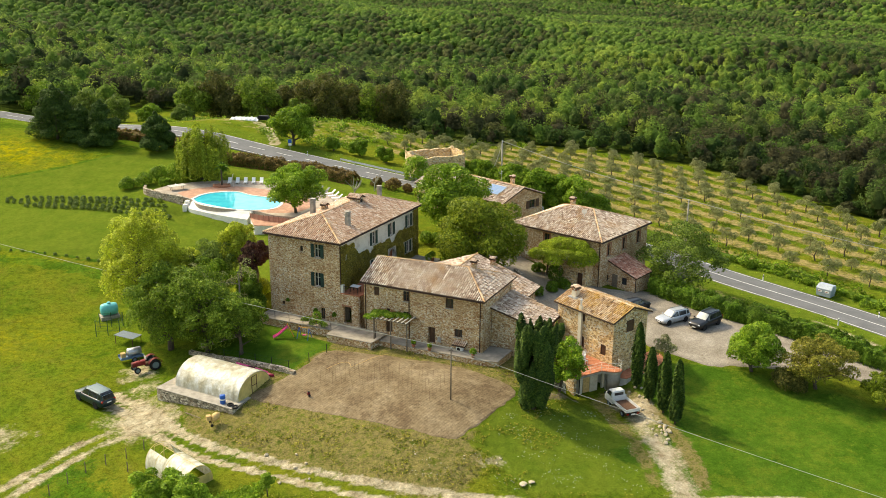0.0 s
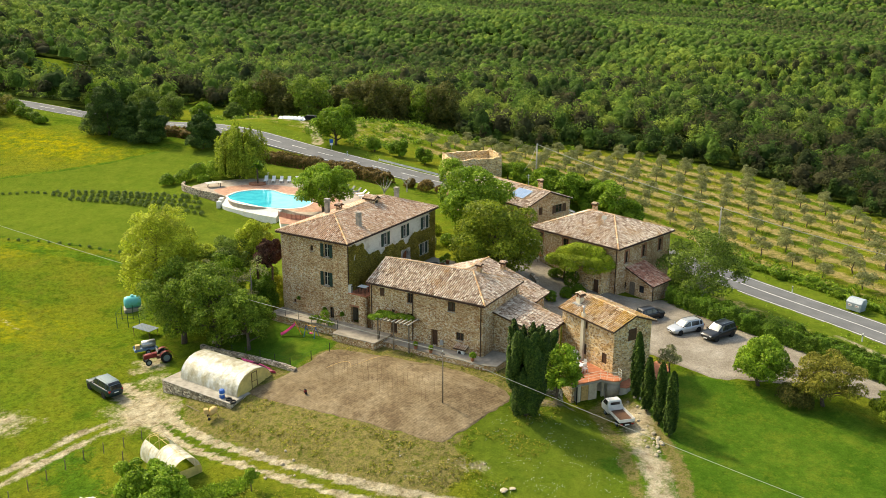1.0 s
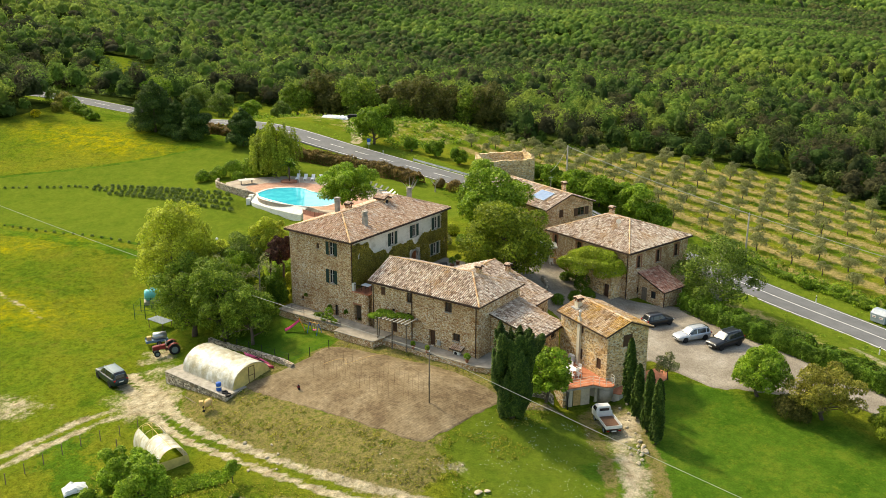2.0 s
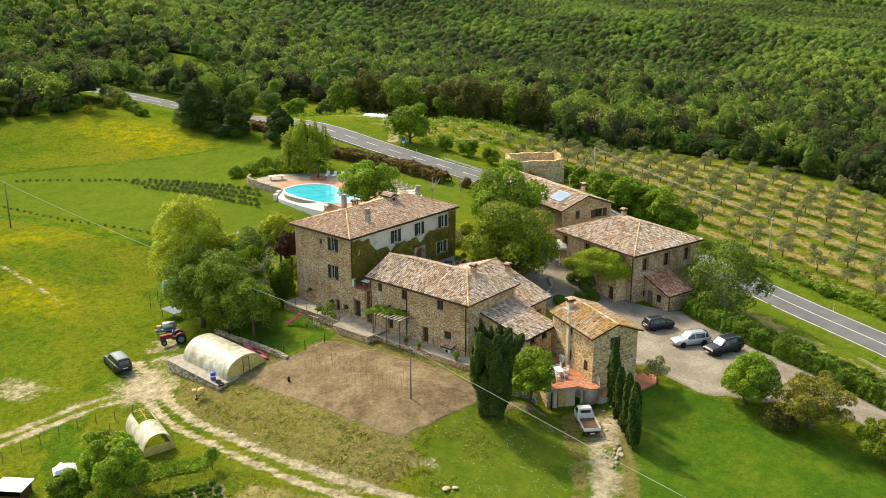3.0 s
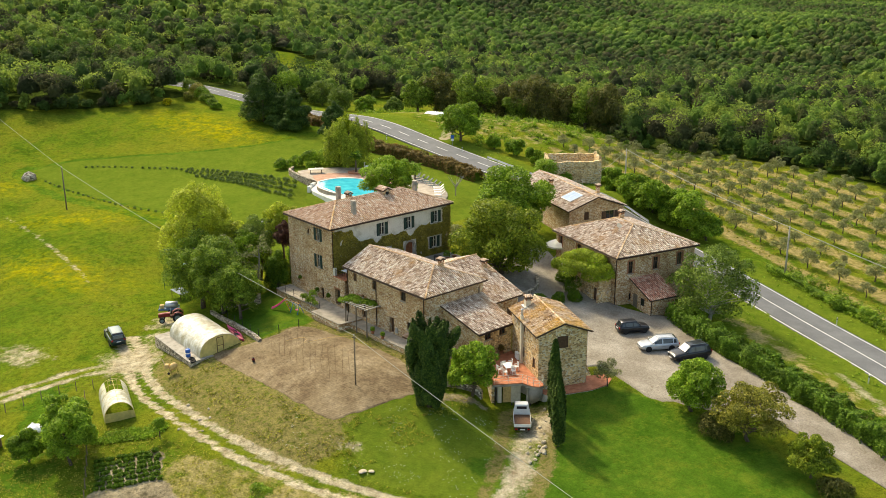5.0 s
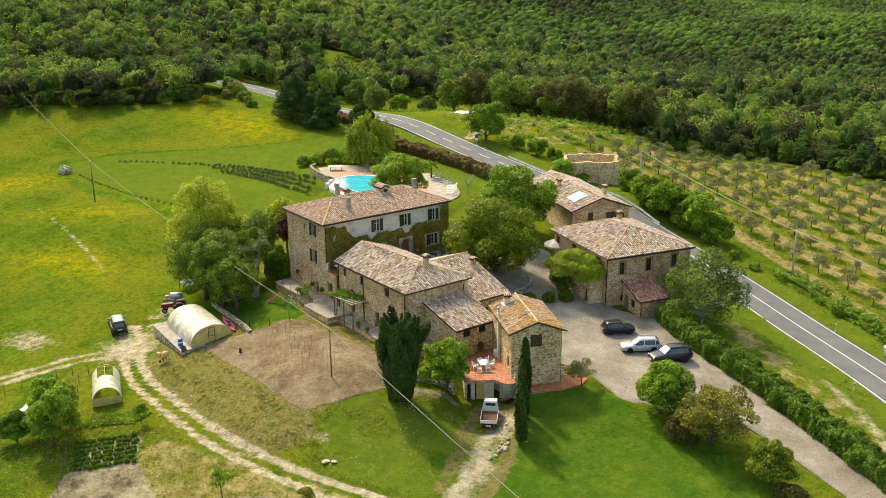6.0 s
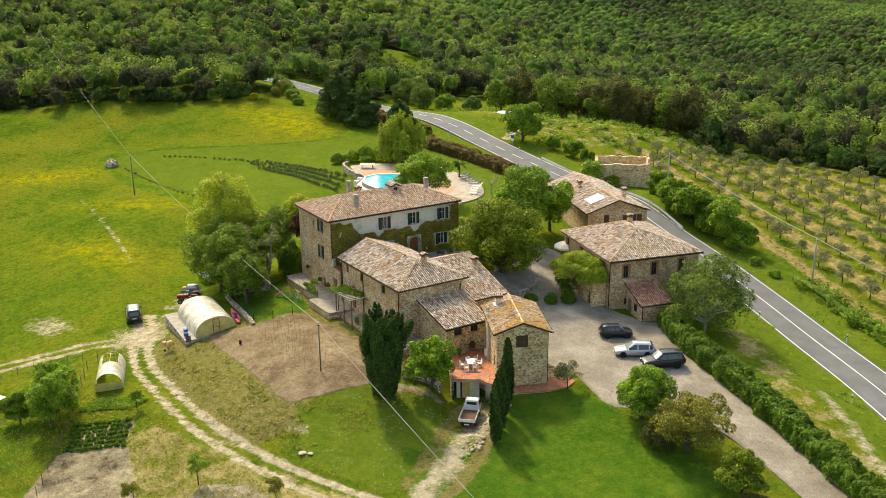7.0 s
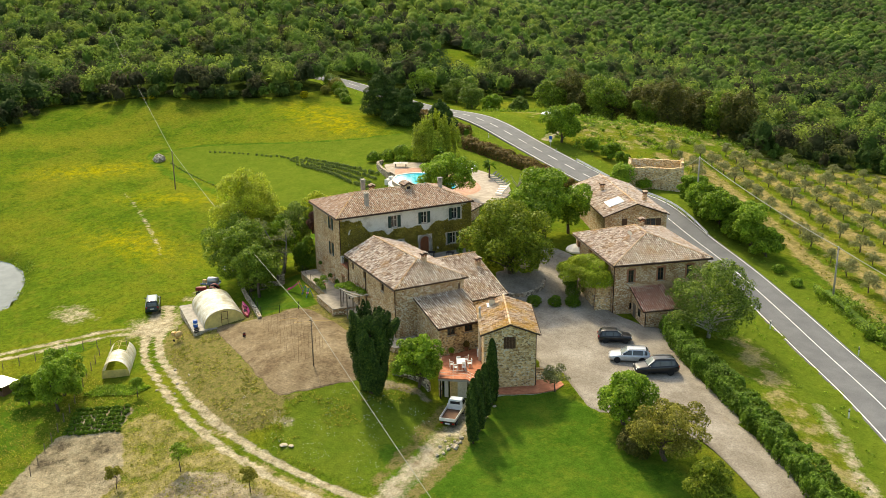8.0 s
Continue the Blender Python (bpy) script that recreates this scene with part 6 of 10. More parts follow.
tree("garden_tree", -29.8, 111.6, 6.0, 3.5, 4.0, L_ASH, "dull green tree between the poplars and the house", 444, 7000, 0.15, 34, 0.16, cut=-0.95, k=0.24)


def twisted_tree(x, y, h, seed):
    """A half-bare old tree: leaning stems, crooked grey branches and a thin veil of leaves."""
    rs = np.random.RandomState(seed)
    t = thing("old_twisted_tree", pose(x, y, gz(x, y) - 0.1), "half-bare old tree with twisted grey branches", "tree")
    mb, tips = MB(), []
    for k in range(3):
        a = 2.1 * k + 0.4
        p, d = Vector((0, 0, 0)), Vector((math.cos(a) * 0.35, math.sin(a) * 0.35, 1)).normalized()
        r = 0.24
        for q in range(5):
            e = p + d * h * 0.17
            mb.tube(p, e, r, r * 0.78, 8, False)
            p, r = e, r * 0.78
            d = (d + Vector(rs.normal(0, 0.24, 3))).normalized()
            if q > 0:
                for w in range(3):
                    b = Vector((*rs.normal(0, 1, 2), rs.uniform(0.0, 0.9))).normalized()
                    m = p + b * h * 0.12
                    f = m + (b + Vector(rs.normal(0, 0.5, 3))).normalized() * h * 0.12
                    mb.tube(p, m, r * 0.45, r * 0.28, 6, False).tube(m, f, r * 0.28, r * 0.08, 5, False)
                    tips += [m, f]
    part("trunk", mb, M_BARK_GREY, t, "", True)
    lobes = [(tuple(q), (0.55, 0.55, 0.4)) for q in tips]
    V, F = crown_leaves(rs, lobes, 3000, 0.10)
    np_mesh("crown", V, F, L_OLIVE, t)


twisted_tree(-26.0, 104.2, 9.0, 12)
tree("fig_tree", 11.2, 90.2, 3.6, 3.1, 3.0, L_FRESH, "bright green small tree below the brick terrace", 15, 5200, 0.19, 40, 0.14, cut=-0.9, k=0.20)
tree("pool_tree", -24.2, 139.8, 4.2, 4.8, 3.8, L_FRESH, "spreading green tree beside the pool", 16, 10000, 0.21, 30, 0.2, cut=-0.8, k=0.27)
tree("roadside_oak", -33.2, 189.6, 4.2, 4.6, 4.2, L_GREEN, "round green tree beyond the road", 17, 6000, 0.3, 18, 0.25)
tree("front_tree", -21.6, 67.4, 3.4, 2.9, 2.9, L_FRESH, "leafy bright green tree below the track", 18, 7500, 0.16, 26, 0.13, cut=-0.8, k=0.26)
tree("front_tree", -24.4, 69.9, 3.2, 2.8, 2.7, L_FRESH, "leafy bright green tree below the track", 19, 6000, 0.16, 24, 0.12, cut=-0.8, k=0.26)
tree("front_tree", -26.4, 66.6, 1.9, 1.8, 1.6, L_GREEN, "low leafy green tree by the wire fence", 20, 4000, 0.16, 12, 0.1, cut=-0.8)
for i, (x, y, s) in enumerate(((1.0, 66.9, 1.15), (-2.5, 62.0, 0.9), (-15.9, 73.7, 0.85), (9.6, 68.2, 1.0))):
    tree("young_fruit_tree", x, y, 1.9 * s, 1.0 * s, 0.9 * s, L_WEED if i % 2 else L_FRESH, "thin young fruit tree on dry ground", 30 + i, 900, 0.11, 9, 0.045, category="sapling", group="young fruit trees")
tree("small_olive_tree", 23.6, 97.6, 1.9, 1.5, 1.2, L_OLIVE, "little grey-green olive at the yard corner", 35, 1300, 0.11, 9, 0.06)



def broad_cypress(x, y, h, r, seed):
    """An old cypress of many upright plumes, narrow at its foot, with a ragged top."""
    rs = np.random.RandomState(seed)
    t = thing("cypress_tree", pose(x, y, gz(x, y) - 0.05), "broad dark cypress with several ragged tops below the garden", "tree")
    C, N = [], []
    for k in range(150):
        u = rs.uniform(0.0, 0.80)
        wide = r * np.interp(u, [0, 0.15, 0.45, 0.65, 0.8, 0.9], [0.50, 0.68, 0.94, 1.0, 0.80, 0.45])
        a = rs.uniform(0, 2 * np.pi)
        rad = wide * math.sqrt(rs.uniform(0.25, 1.0)) * 0.82
        ln = h * rs.uniform(0.16, 0.30) * (1.0 if u < 0.7 else 0.8)
        thick = r * rs.uniform(0.17, 0.27)
        m = int(520 * (thick / (0.22 * r)) * (ln / (0.23 * h)))
        f, b = rs.uniform(0, 1, m), rs.uniform(0, 2 * np.pi, m)
        rr = thick * np.sin(np.pi * np.clip(f * 0.93 + 0.05, 0, 1)) ** 0.7 * (1 - 0.45 * f) * rs.uniform(0.75, 1.1, m)
        lean = rs.uniform(0.02, 0.26) * ln
        px, py = math.cos(a) * (rad + lean * f ** 1.5), math.sin(a) * (rad + lean * f ** 1.5)
        C.append(np.stack([px + np.cos(b) * rr, py + np.sin(b) * rr, u * h - 0.35 + f * ln], 1))
        N.append(np.stack([np.cos(b) + 0.4 * math.cos(a), np.sin(b) + 0.4 * math.sin(a), 0.35 + f], 1) + rs.normal(0, 0.35, (m, 3)))
    # one plume that stands away near the top
    m = 1500
    f, b = rs.uniform(0, 1, m), rs.uniform(0, 2 * np.pi, m)
    rr = 0.62 * np.sin(np.pi * np.clip(f * 0.9 + 0.08, 0, 1)) ** 0.6 * rs.uniform(0.6, 1.1, m)
    C.append(np.stack([1.7 + 0.9 * f + np.cos(b) * rr, 0.9 + 0.5 * f + np.sin(b) * rr, h * 0.62 + f * 2.2], 1))
    N.append(np.stack([np.cos(b), np.sin(b), 0.5 + f], 1) + rs.normal(0, 0.35, (m, 3)))
    C, N = np.concatenate(C), np.concatenate(N)
    C[:, 2] = np.minimum(C[:, 2], h * (1.0 + 0.02 * np.sin(C[:, 0] * 3)))
    V, F = leaf_clumps(C, N, rs.uniform(0.07, 0.15, len(C)), rs)
    np_mesh("crown", V, F, L_CYPRESS, t)
    part("trunk", MB().tube((0, 0, -0.3), (0, 0, h * 0.75), r * 0.12, r * 0.05), M_BARK, t, "", True)


broad_cypress(8.3, 86.0, 10.4, 2.35, 41)
for i, (x, y, h) in enumerate(((19.5, 92.0, 7.3), (20.4, 89.5, 5.9), (21.4, 87.2, 6.6), (22.2, 85.2, 6.8))):
    cypress(x, y, h, 0.74, "slim dark green cypress in a row beside the lawn", 42 + i, 11000, "row of cypresses")


def conifer(x, y, h, r, seed):
    """A broad, bushy dark conifer with uneven layered boughs."""
    rs = np.random.RandomState(seed)
    t = thing("dark_conifer", pose(x, y, gz(x, y) - 0.1), "broad dark conifer beside the road", "tree", "roadside conifers")
    lobes = []
    for k in range(46):
        u = rs.uniform(0.04, 0.97)
        a, rad = rs.uniform(0, 2 * np.pi), r * (1 - u) ** 0.55 * rs.uniform(0.45, 0.86)
        s = r * (0.20 + 0.16 * (1 - u)) * rs.uniform(0.8, 1.25)
        lobes.append(((math.cos(a) * rad, math.sin(a) * rad, 0.4 + u * (h - 0.9)), (s, s, s * 0.62)))
    lobes += [((0, 0, h * f), (r * q, r * q, h * 0.17)) for f, q in ((0.2, 0.62), (0.45, 0.5), (0.68, 0.32), (0.88, 0.14))]
    V, F = crown_leaves(rs, lobes, 34000, 0.145)
    np_mesh("crown", V, F, L_DARK, t)
    part("trunk", MB().tube((0, 0, -0.3), (0, 0, h * 0.9), 0.3, 0.05), M_BARK, t, "", True)


conifer(-78.5, 184.0, 10.4, 5.4, 51)
conifer(-68.8, 181.8, 8.4, 4.1, 52)
conifer(-57.4, 179.2, 7.4, 3.9, 53)
conifer(-73.4, 183.6, 7.0, 3.8, 54)
for i, (x, y, r) in enumerate(((-79, 219, 3.6), (-71, 217, 2.6), (-64, 219, 2.4), (-88, 224, 4.0), (-96, 220, 4.2))):
    tree("verge_tree", x, y, r * 0.82, r, r * 0.9, L_ASH if i % 3 != 1 else L_GREEN, "mid-green young tree beyond the road", 410 + i, 4200, 0.24, 26, 0.16, cut=-0.9, group="trees beyond the road")


def willow():
    rs = np.random.RandomState(61)
    x, y = -44.2, 161.5
    t = thing("weeping_willow", pose(x, y, gz(x, y)), "weeping willow with long hanging pale green branches", "tree")
    C, N = [], []
    limbs_ = MB().tube((0, 0, -0.3), (0.1, 0, 3.2), 0.4, 0.3, 9)
    for k in range(260):
        a = rs.uniform(0, 2 * np.pi)
        rr = (4.4 + 0.7 * math.sin(a * 5)) * math.sqrt(rs.uniform(0.04, 1))
        top = 8.8 - 0.13 * rr * rr + 0.9 * math.sin(a * 3 + 1) + 0.6 * math.sin(a * 7) + rs.uniform(-1.2, 0.7)
        ln = rs.uniform(1.4, max(2.0, top - 0.5)) if rs.uniform() < 0.6 else rs.uniform(2.5, max(3.0, top - 0.6))
        m = int(ln * 22)
        f = rs.uniform(0, 1, m)
        px, py = math.cos(a) * rr, math.sin(a) * rr
        C.append(np.stack([px * (1 + 0.12 * f) + rs.normal(0, 0.13, m), py * (1 + 0.12 * f) + rs.normal(0, 0.13, m), top - ln * f], 1))
        N.append(np.stack([np.full(m, math.cos(a)), np.full(m, math.sin(a)), np.full(m, 0.4)], 1) + rs.normal(0, 0.5, (m, 3)))
        if k % 14 == 0:
            limbs_.tube((0.1, 0, 3.1), (px * 0.6, py * 0.6, top - 0.6), 0.16, 0.06, 6, False)
    C, N = np.concatenate(C), np.concatenate(N)
    V, F = leaf_clumps(C, N, rs.uniform(0.10, 0.20, len(C)), rs)
    np_mesh("crown", V, F, L_WILLOW, t)
    part("trunk", limbs_, M_BARK, t, "", True)


willow()


def palm(x, y, h, seed):
    rs = np.random.RandomState(seed)
    t = thing("small_palm", pose(x, y, 3.8), "small fan palm standing beside the pool", "palm", "pool palms")
    part("trunk", MB().tube((0, 0, -0.2), (0.05, 0, h), 0.16, 0.13, 8), M_BARK, t, "", True)
    mb = MB()
    for k in range(30):
        a, up = rs.uniform(0, 2 * np.pi), rs.uniform(-0.6, 1.0)
        d = Vector((math.cos(a), math.sin(a), up)).normalized()
        side = d.cross(Vector((0, 0, 1))).normalized()
        b = Vector((0.05, 0, h))
        m, e = b + d * 0.9, b + d * 1.5 + Vector((0, 0, -0.35))
        mb.add([b, m + side * 0.28, e, m - side * 0.28], [(0, 1, 2, 3)])
    part("fronds", mb, L_HEDGE, t)


palm(-39.6, 156.4, 3.4, 71)
palm(-27.4, 156.0, 2.6, 72)

for i in range(15):
    q = i / 14
    x, y = -67 + 52 * q + 2.2 * math.sin(i * 2.1), 238 + 9 * q + 3.5 * math.sin(i * 1.3)
    r = 4.7 + 1.1 * math.sin(i * 3.7)
    tree("holm_oak", x, y, r * 1.15, r, r * 1.1, L_HOLM if i % 4 else L_MID, "large dark holm oak at the edge of the wood", 300 + i, 4200, 0.34, 20, 0.3, cut=-0.95, group="edge oaks")


def bare_tree(x, y, h, seed):
    rs = np.random.RandomState(seed)
    mb = MB().tube((0, 0, -0.2), (0.05, 0, h * 0.42), 0.11, 0.08)
    for k in range(14):
        a, t = rs.uniform(0, 2 * np.pi), rs.uniform(0.3, 0.42)
        m = Vector((math.cos(a) * h * 0.2, math.sin(a) * h * 0.2, h * (t + 0.22)))
        e = m + Vector((math.cos(a) * h * 0.14, math.sin(a) * h * 0.14, h * rs.uniform(0.12, 0.3)))
        mb.tube((0.05, 0, h * t), m, 0.045, 0.03, 5, False).tube(m, e, 0.03, 0.008, 5, False)
    single("bare_tree", mb, M_BARK_PALE, pose(x, y, gz(x, y)), "small bare-branched tree on the lawn", "tree")


bare_tree(-16.4, 148.8, 4.2, 331)
bare_tree(-14.0, 165.0 - 7.0, 3.6, 332)

for i, (x, y, r) in enumerate(((9.6, 163.4, 2.6), (13.6, 161.6, 3.0), (18.0, 159.6, 2.6), (5.2, 168.6, 2.0), (11.2, 166.0, 2.0))):
    tree("verge_tree", x, y, r * 0.9, r * 1.15, r, L_GREEN, "bushy green tree beyond the road", 450 + i, 4200, 0.26, 16, 0.14, cut=-0.95, group="trees beyond the road")
# broom, hedges and scrub
for i, (x, y, r, h) in enumerate(((-147.4, 126.4, 1.5, 2.0), (-150.4, 129.6, 1.2, 1.5), (-140.5, 162.6, 1.1, 1.3), (-138.4, 163.8, 0.9, 1.2), (-108, 187.6, 1.2, 1.6))):
    bush("broom_bush", x, y, r, h, L_BROOM, "yellow-flowering broom bush at the wood's edge", 430 + i, 1500, 0.2, "bush", "broom bushes")
hedge("laurel_hedge", [(26.2, 119.0), (31.6, 113.0), (38.0, 107.6), (44.5, 102.4), (51, 96.8), (60, 88.5), (68, 80)], 1.35, 2.4, L_HEDGE, "clipped bright green laurel hedge along the drive", 81, 800, 0.15, 0.17)
hedge("bronze_hedge", [(-47, 174.2), (-36.6, 170.4), (-28, 167.2), (-20.5, 163.6), (-17.5, 162.2)], 1.35, 2.0, L_BRONZE, "reddish-bronze photinia hedge along the road", 82, 420, 0.19, 0.2)
for i, (x, y, r, h) in enumerate(((-14.0, 161.4, 1.2, 1.6), (-11.0, 160.0, 1.5, 2.0), (-8.6, 158.4, 1.1, 1.5), (-6.2, 156.8, 1.2, 1.7))):
    bush("photinia_bush", x, y, r, h, L_BRONZE, "round reddish-bronze bush on the road verge", 460 + i, 1500, 0.16, "bush", "photinia bushes")
hedge("roadside_scrub", [(35, 148.5), (42, 141), (49.5, 133.5), (55, 126), (59, 120.5), (67, 109), (75, 97)], 1.2, 1.05, L_GREEN, "uneven green scrub on the road verge", 83, 260, 0.18, 0.7)
hedge("roadside_shrubs", [(-84, 195), (-76, 191.4), (-66, 187.2), (-52, 182)], 1.2, 1.5, L_BRONZE, "low brown-green shrubs along the road", 84, 260, 0.22, 0.3)
for i, (x, y, r, h) in enumerate(((-7.6, 168.2, 2.6, 4.6), (-5.0, 172.0, 1.6, 2.2))):
    bush("ivy_bush", x, y, r, h, L_FRESH, "bright ivy mound growing over ruined walls", 90 + i, 2400, 0.22)
for i, (x, y, r, h) in enumerate(((10.6, 113.2, 0.95, 1.4), (12.6, 115.0, 0.95, 1.35), (14.2, 116.5, 1.0, 1.4), (13.4, 118.4, 1.3, 2.3), (11.2, 120.6, 1.0, 1.4))):
    bush("clipped_shrub", x, y, r, h, L_SHRUB, "round clipped dark green shrub beside the gravel", 95 + i, 1700, 0.11, "bush", "clipped shrubs")
for i, (x, y, r, h) in enumerate(((35.4, 92.6, 1.7, 2.2), (36.4, 91.6, 1.2, 1.6), (46.6, 87.0, 1.6, 1.8))):
    bush("bronze_shrub", x, y, r, h, L_HOLM, "dark bronze-leaved shrub on the lawn edge", 102 + i, 2000, 0.13)
# low shrubs and trees across the road
for i, (x, y, r, h) in enumerate(((27.4, 151.8, 1.2, 1.1), (31.0, 148.6, 1.0, 0.9), (44.5, 137.4, 1.1, 1.2), (48.0, 134.6, 1.4, 1.5), (51.2, 131.2, 1.3, 1.3))):
    bush("verge_shrub", x, y, r, h, (L_GREEN, L_FRESH)[i % 2], "low loose shrub on the far road verge", 470 + i, 1400, 0.16, "bush", "verge shrubs")
for i, (x, y, r, h) in enumerate(((-102.6, 195.2, 1.8, 2.3), (-105.4, 197.0, 2.2, 3.0), (-108.6, 198.8, 2.4, 3.4), (-111.4, 200.6, 2.4, 3.6), (-100.4, 193.2, 1.2, 1.4), (-107.2, 194.0, 1.6, 2.0), (-98.0, 191.6, 1.7, 2.1), (-96.0, 190.2, 1.3, 1.6))):
    bush("meadow_shrub", x, y, r, h, (L_MID, L_GREEN, L_RUSSET)[i % 3], "loose green shrub where the meadow meets the road", 480 + i, 1500, 0.2, "bush", "meadow shrubs")
for i, (x, y, r) in enumerate(((20.0, 158.6, 3.5), (23.6, 156.4, 2.5), (16.0, 163.0, 2.8), (2.5, 177.6, 1.8), (-14.0, 181.5, 1.7), (-19.5, 186, 1.9), (-25, 188, 1.5), (-10, 186, 1.4))):
    tree("verge_tree", x, y, r * 0.95, r * 1.08, r * 0.95, L_GREEN if i % 3 else L_FRESH, "bushy green tree beyond the road", 110 + i, 4200, 0.26, 14, 0.16, cut=-0.8, group="trees beyond the road")
# shrubs at the house's west corner
bush("laurel_shrub", -27.2, 117.6, 1.8, 2.4, L_GREEN, "mid-green shrub beside the main house", 441, 2400, 0.18)
bush("golden_shrub", -24.0, 113.6, 1.3, 2.2, L_YELLOW, "yellow-green loose shrub near the house corner", 442, 1800, 0.15)
bush("bronze_shrub", -33.0, 126.4, 1.3, 2.0, L_BRONZE, "small bronze shrub near the lawn bank", 443, 1500, 0.15)
# low box shrubs round the house terraces
for i, (x, y, r, h) in enumerate(((-7, 127, 1.8, 2.2), (-10.5, 131, 1.4, 1.6), (-3.5, 127.5, 1.5, 1.8), (-13, 128.5, 1.6, 1.7), (-6.5, 133, 1.2, 1.5))):
    bush("garden_shrub", x, y, r, h, (L_OLIVE, L_YELLOW, L_GREEN)[i % 3], "loose garden shrub behind the main house", 125 + i, 1600, 0.16)
for i, (x, y, r, h) in enumerate(((-53.4, 157.0, 1.9, 2.4), (-51.0, 159.4, 1.9, 2.8), (-55.6, 156.0, 1.5, 2.0), (-48.4, 160.6, 1.9, 3.0), (-45.8, 161.6, 1.3, 2.2), (-49.6, 157.2, 1.1, 1.4))):
    bush("pool_shrub", x, y, r, h, (L_GREEN, L_FRESH)[i % 2], "flowering green shrub at the pool edge", 130 + i, 1600, 0.18)


def lavender_rows():
    rs = np.random.RandomState(140)
    place = []
    for row in range(4):
        f = row / 3
        upper = [(-77.5, 152.2), (-70.1, 152.7), (-64.1, 151.9), (-58.5, 151.0), (-53.5, 149.8), (-47.2, 148.2)]
        lower = [(-77.5, 151.0), (-69.5, 148.9), (-64.2, 147.8), (-57.2, 146.0), (-50.9, 143.5), (-43.6, 141.6)]
        pts = [(a[0] * (1 - f) + b[0] * f, a[1] * (1 - f) + b[1] * f) for a, b in zip(upper, lower)]
        if row == 1:
            pts = [(-97, 147.7), (-93.2, 149.0), (-88, 150.2), (-82, 151.0)] + pts
        line = np.array(curve(pts, 8))
        seg = np.hypot(*np.diff(line, axis=0).T)
        s = np.concatenate([[0], np.cumsum(seg)])
        for q in np.arange(0.6 * (row % 2), s[-1], 1.25):
            x, y = np.interp(q, s, line[:, 0]) + rs.normal(0, 0.09), np.interp(q, s, line[:, 1]) + rs.normal(0, 0.09)
            if (row in (0, 2) and x < -74) or (row == 3 and x < -71) or rs.uniform() < 0.05:
                continue
            place.append((x, y, (0.40 + 0.24 * float(smooth(x, -80, -62))) * rs.uniform(0.82, 1.15)))
    line = np.array(curve([(-98, 139), (-88.8, 136), (-72.6, 131.6), (-62, 130.2), (-51.8, 128.2), (-45, 126)], 8))
    seg = np.hypot(*np.diff(line, axis=0).T)
    s = np.concatenate([[0], np.cumsum(seg)])
    for q in np.arange(0, s[-1], 1.75):
        place.append((np.interp(q, s, line[:, 0]), np.interp(q, s, line[:, 1]), rs.uniform(0.26, 0.45)))
    shapes = []
    for k in range(4):
        lobes = [((d[0] * 0.3, d[1] * 0.3, 0.45 + d[2] * 0.15), (0.7, 0.7, 0.62)) for d in blob_dirs(3, rs)]
        V, F = crown_leaves(rs, lobes, 900, 0.085)
        ob = np_mesh("lavender_bush", V, F, L_LAV, None)
        tagged(ob, "rounded grey-green lavender bush in a planted row", "bush", "lavender row")
        shapes.append(ob)
    for i, (x, y, r) in enumerate(place):
        m = pose(x, y, gz(x, y), 0, 0, rs.uniform(0, 360)) @ Matrix.Scale(r * 0.84, 4)
        if i < 4:
            shapes[i].matrix_world = m
        else:
            o = shapes[i % 4].copy()
            scene.collection.objects.link(o)
            o.matrix_world = m


lavender_rows()


def olive_grove():
    """Grey olives in rows; a few crowns are shared between them."""
    rs = np.random.RandomState(150)
    first = []
    for k in range(5):
        lobes = round_lobes(rs, 14, 1.75, 1.65, 1.3, 0.36, -0.85)
        V, F = crown_leaves(rs, lobes, 2100, 0.09)
        t = thing("olive_tree", pose(0, 0, 0), "grey-green olive tree planted in a row", "tree", "olive grove")
        part("trunk", limbs(rs, 0.7, 0.09, lobes[:5]), M_BARK, t)
        np_mesh("crown", V, F, L_OLIVE, t)
        first.append(t)
    u, v = Vector((0.669, -0.743)), Vector((0.743, 0.669))
    spots = []
    for i in range(-22, 30):
        for j in range(-16, 20):
            p = Vector((20, 185)) + u * (i * 6.1 + j * 0.9) + v * (j * ROW_STEP) + Vector(rs.normal(0, 0.35, 2))
            if float(inside(p.x, p.y, OLIVES)) > 1.0 and rs.uniform() > 0.05:
                spots.append((p.x, p.y))
    for i, (x, y) in enumerate(spots):
        m = pose(x, y, gz(x, y), 0, 0, rs.uniform(0, 360))
        s = rs.uniform(0.65, 1.15)
        if i < 5:
            first[i].matrix_world = m
        else:
            t = copy_thing(first[i % 5], m)
            t.scale = (s, s, s)


olive_grove()


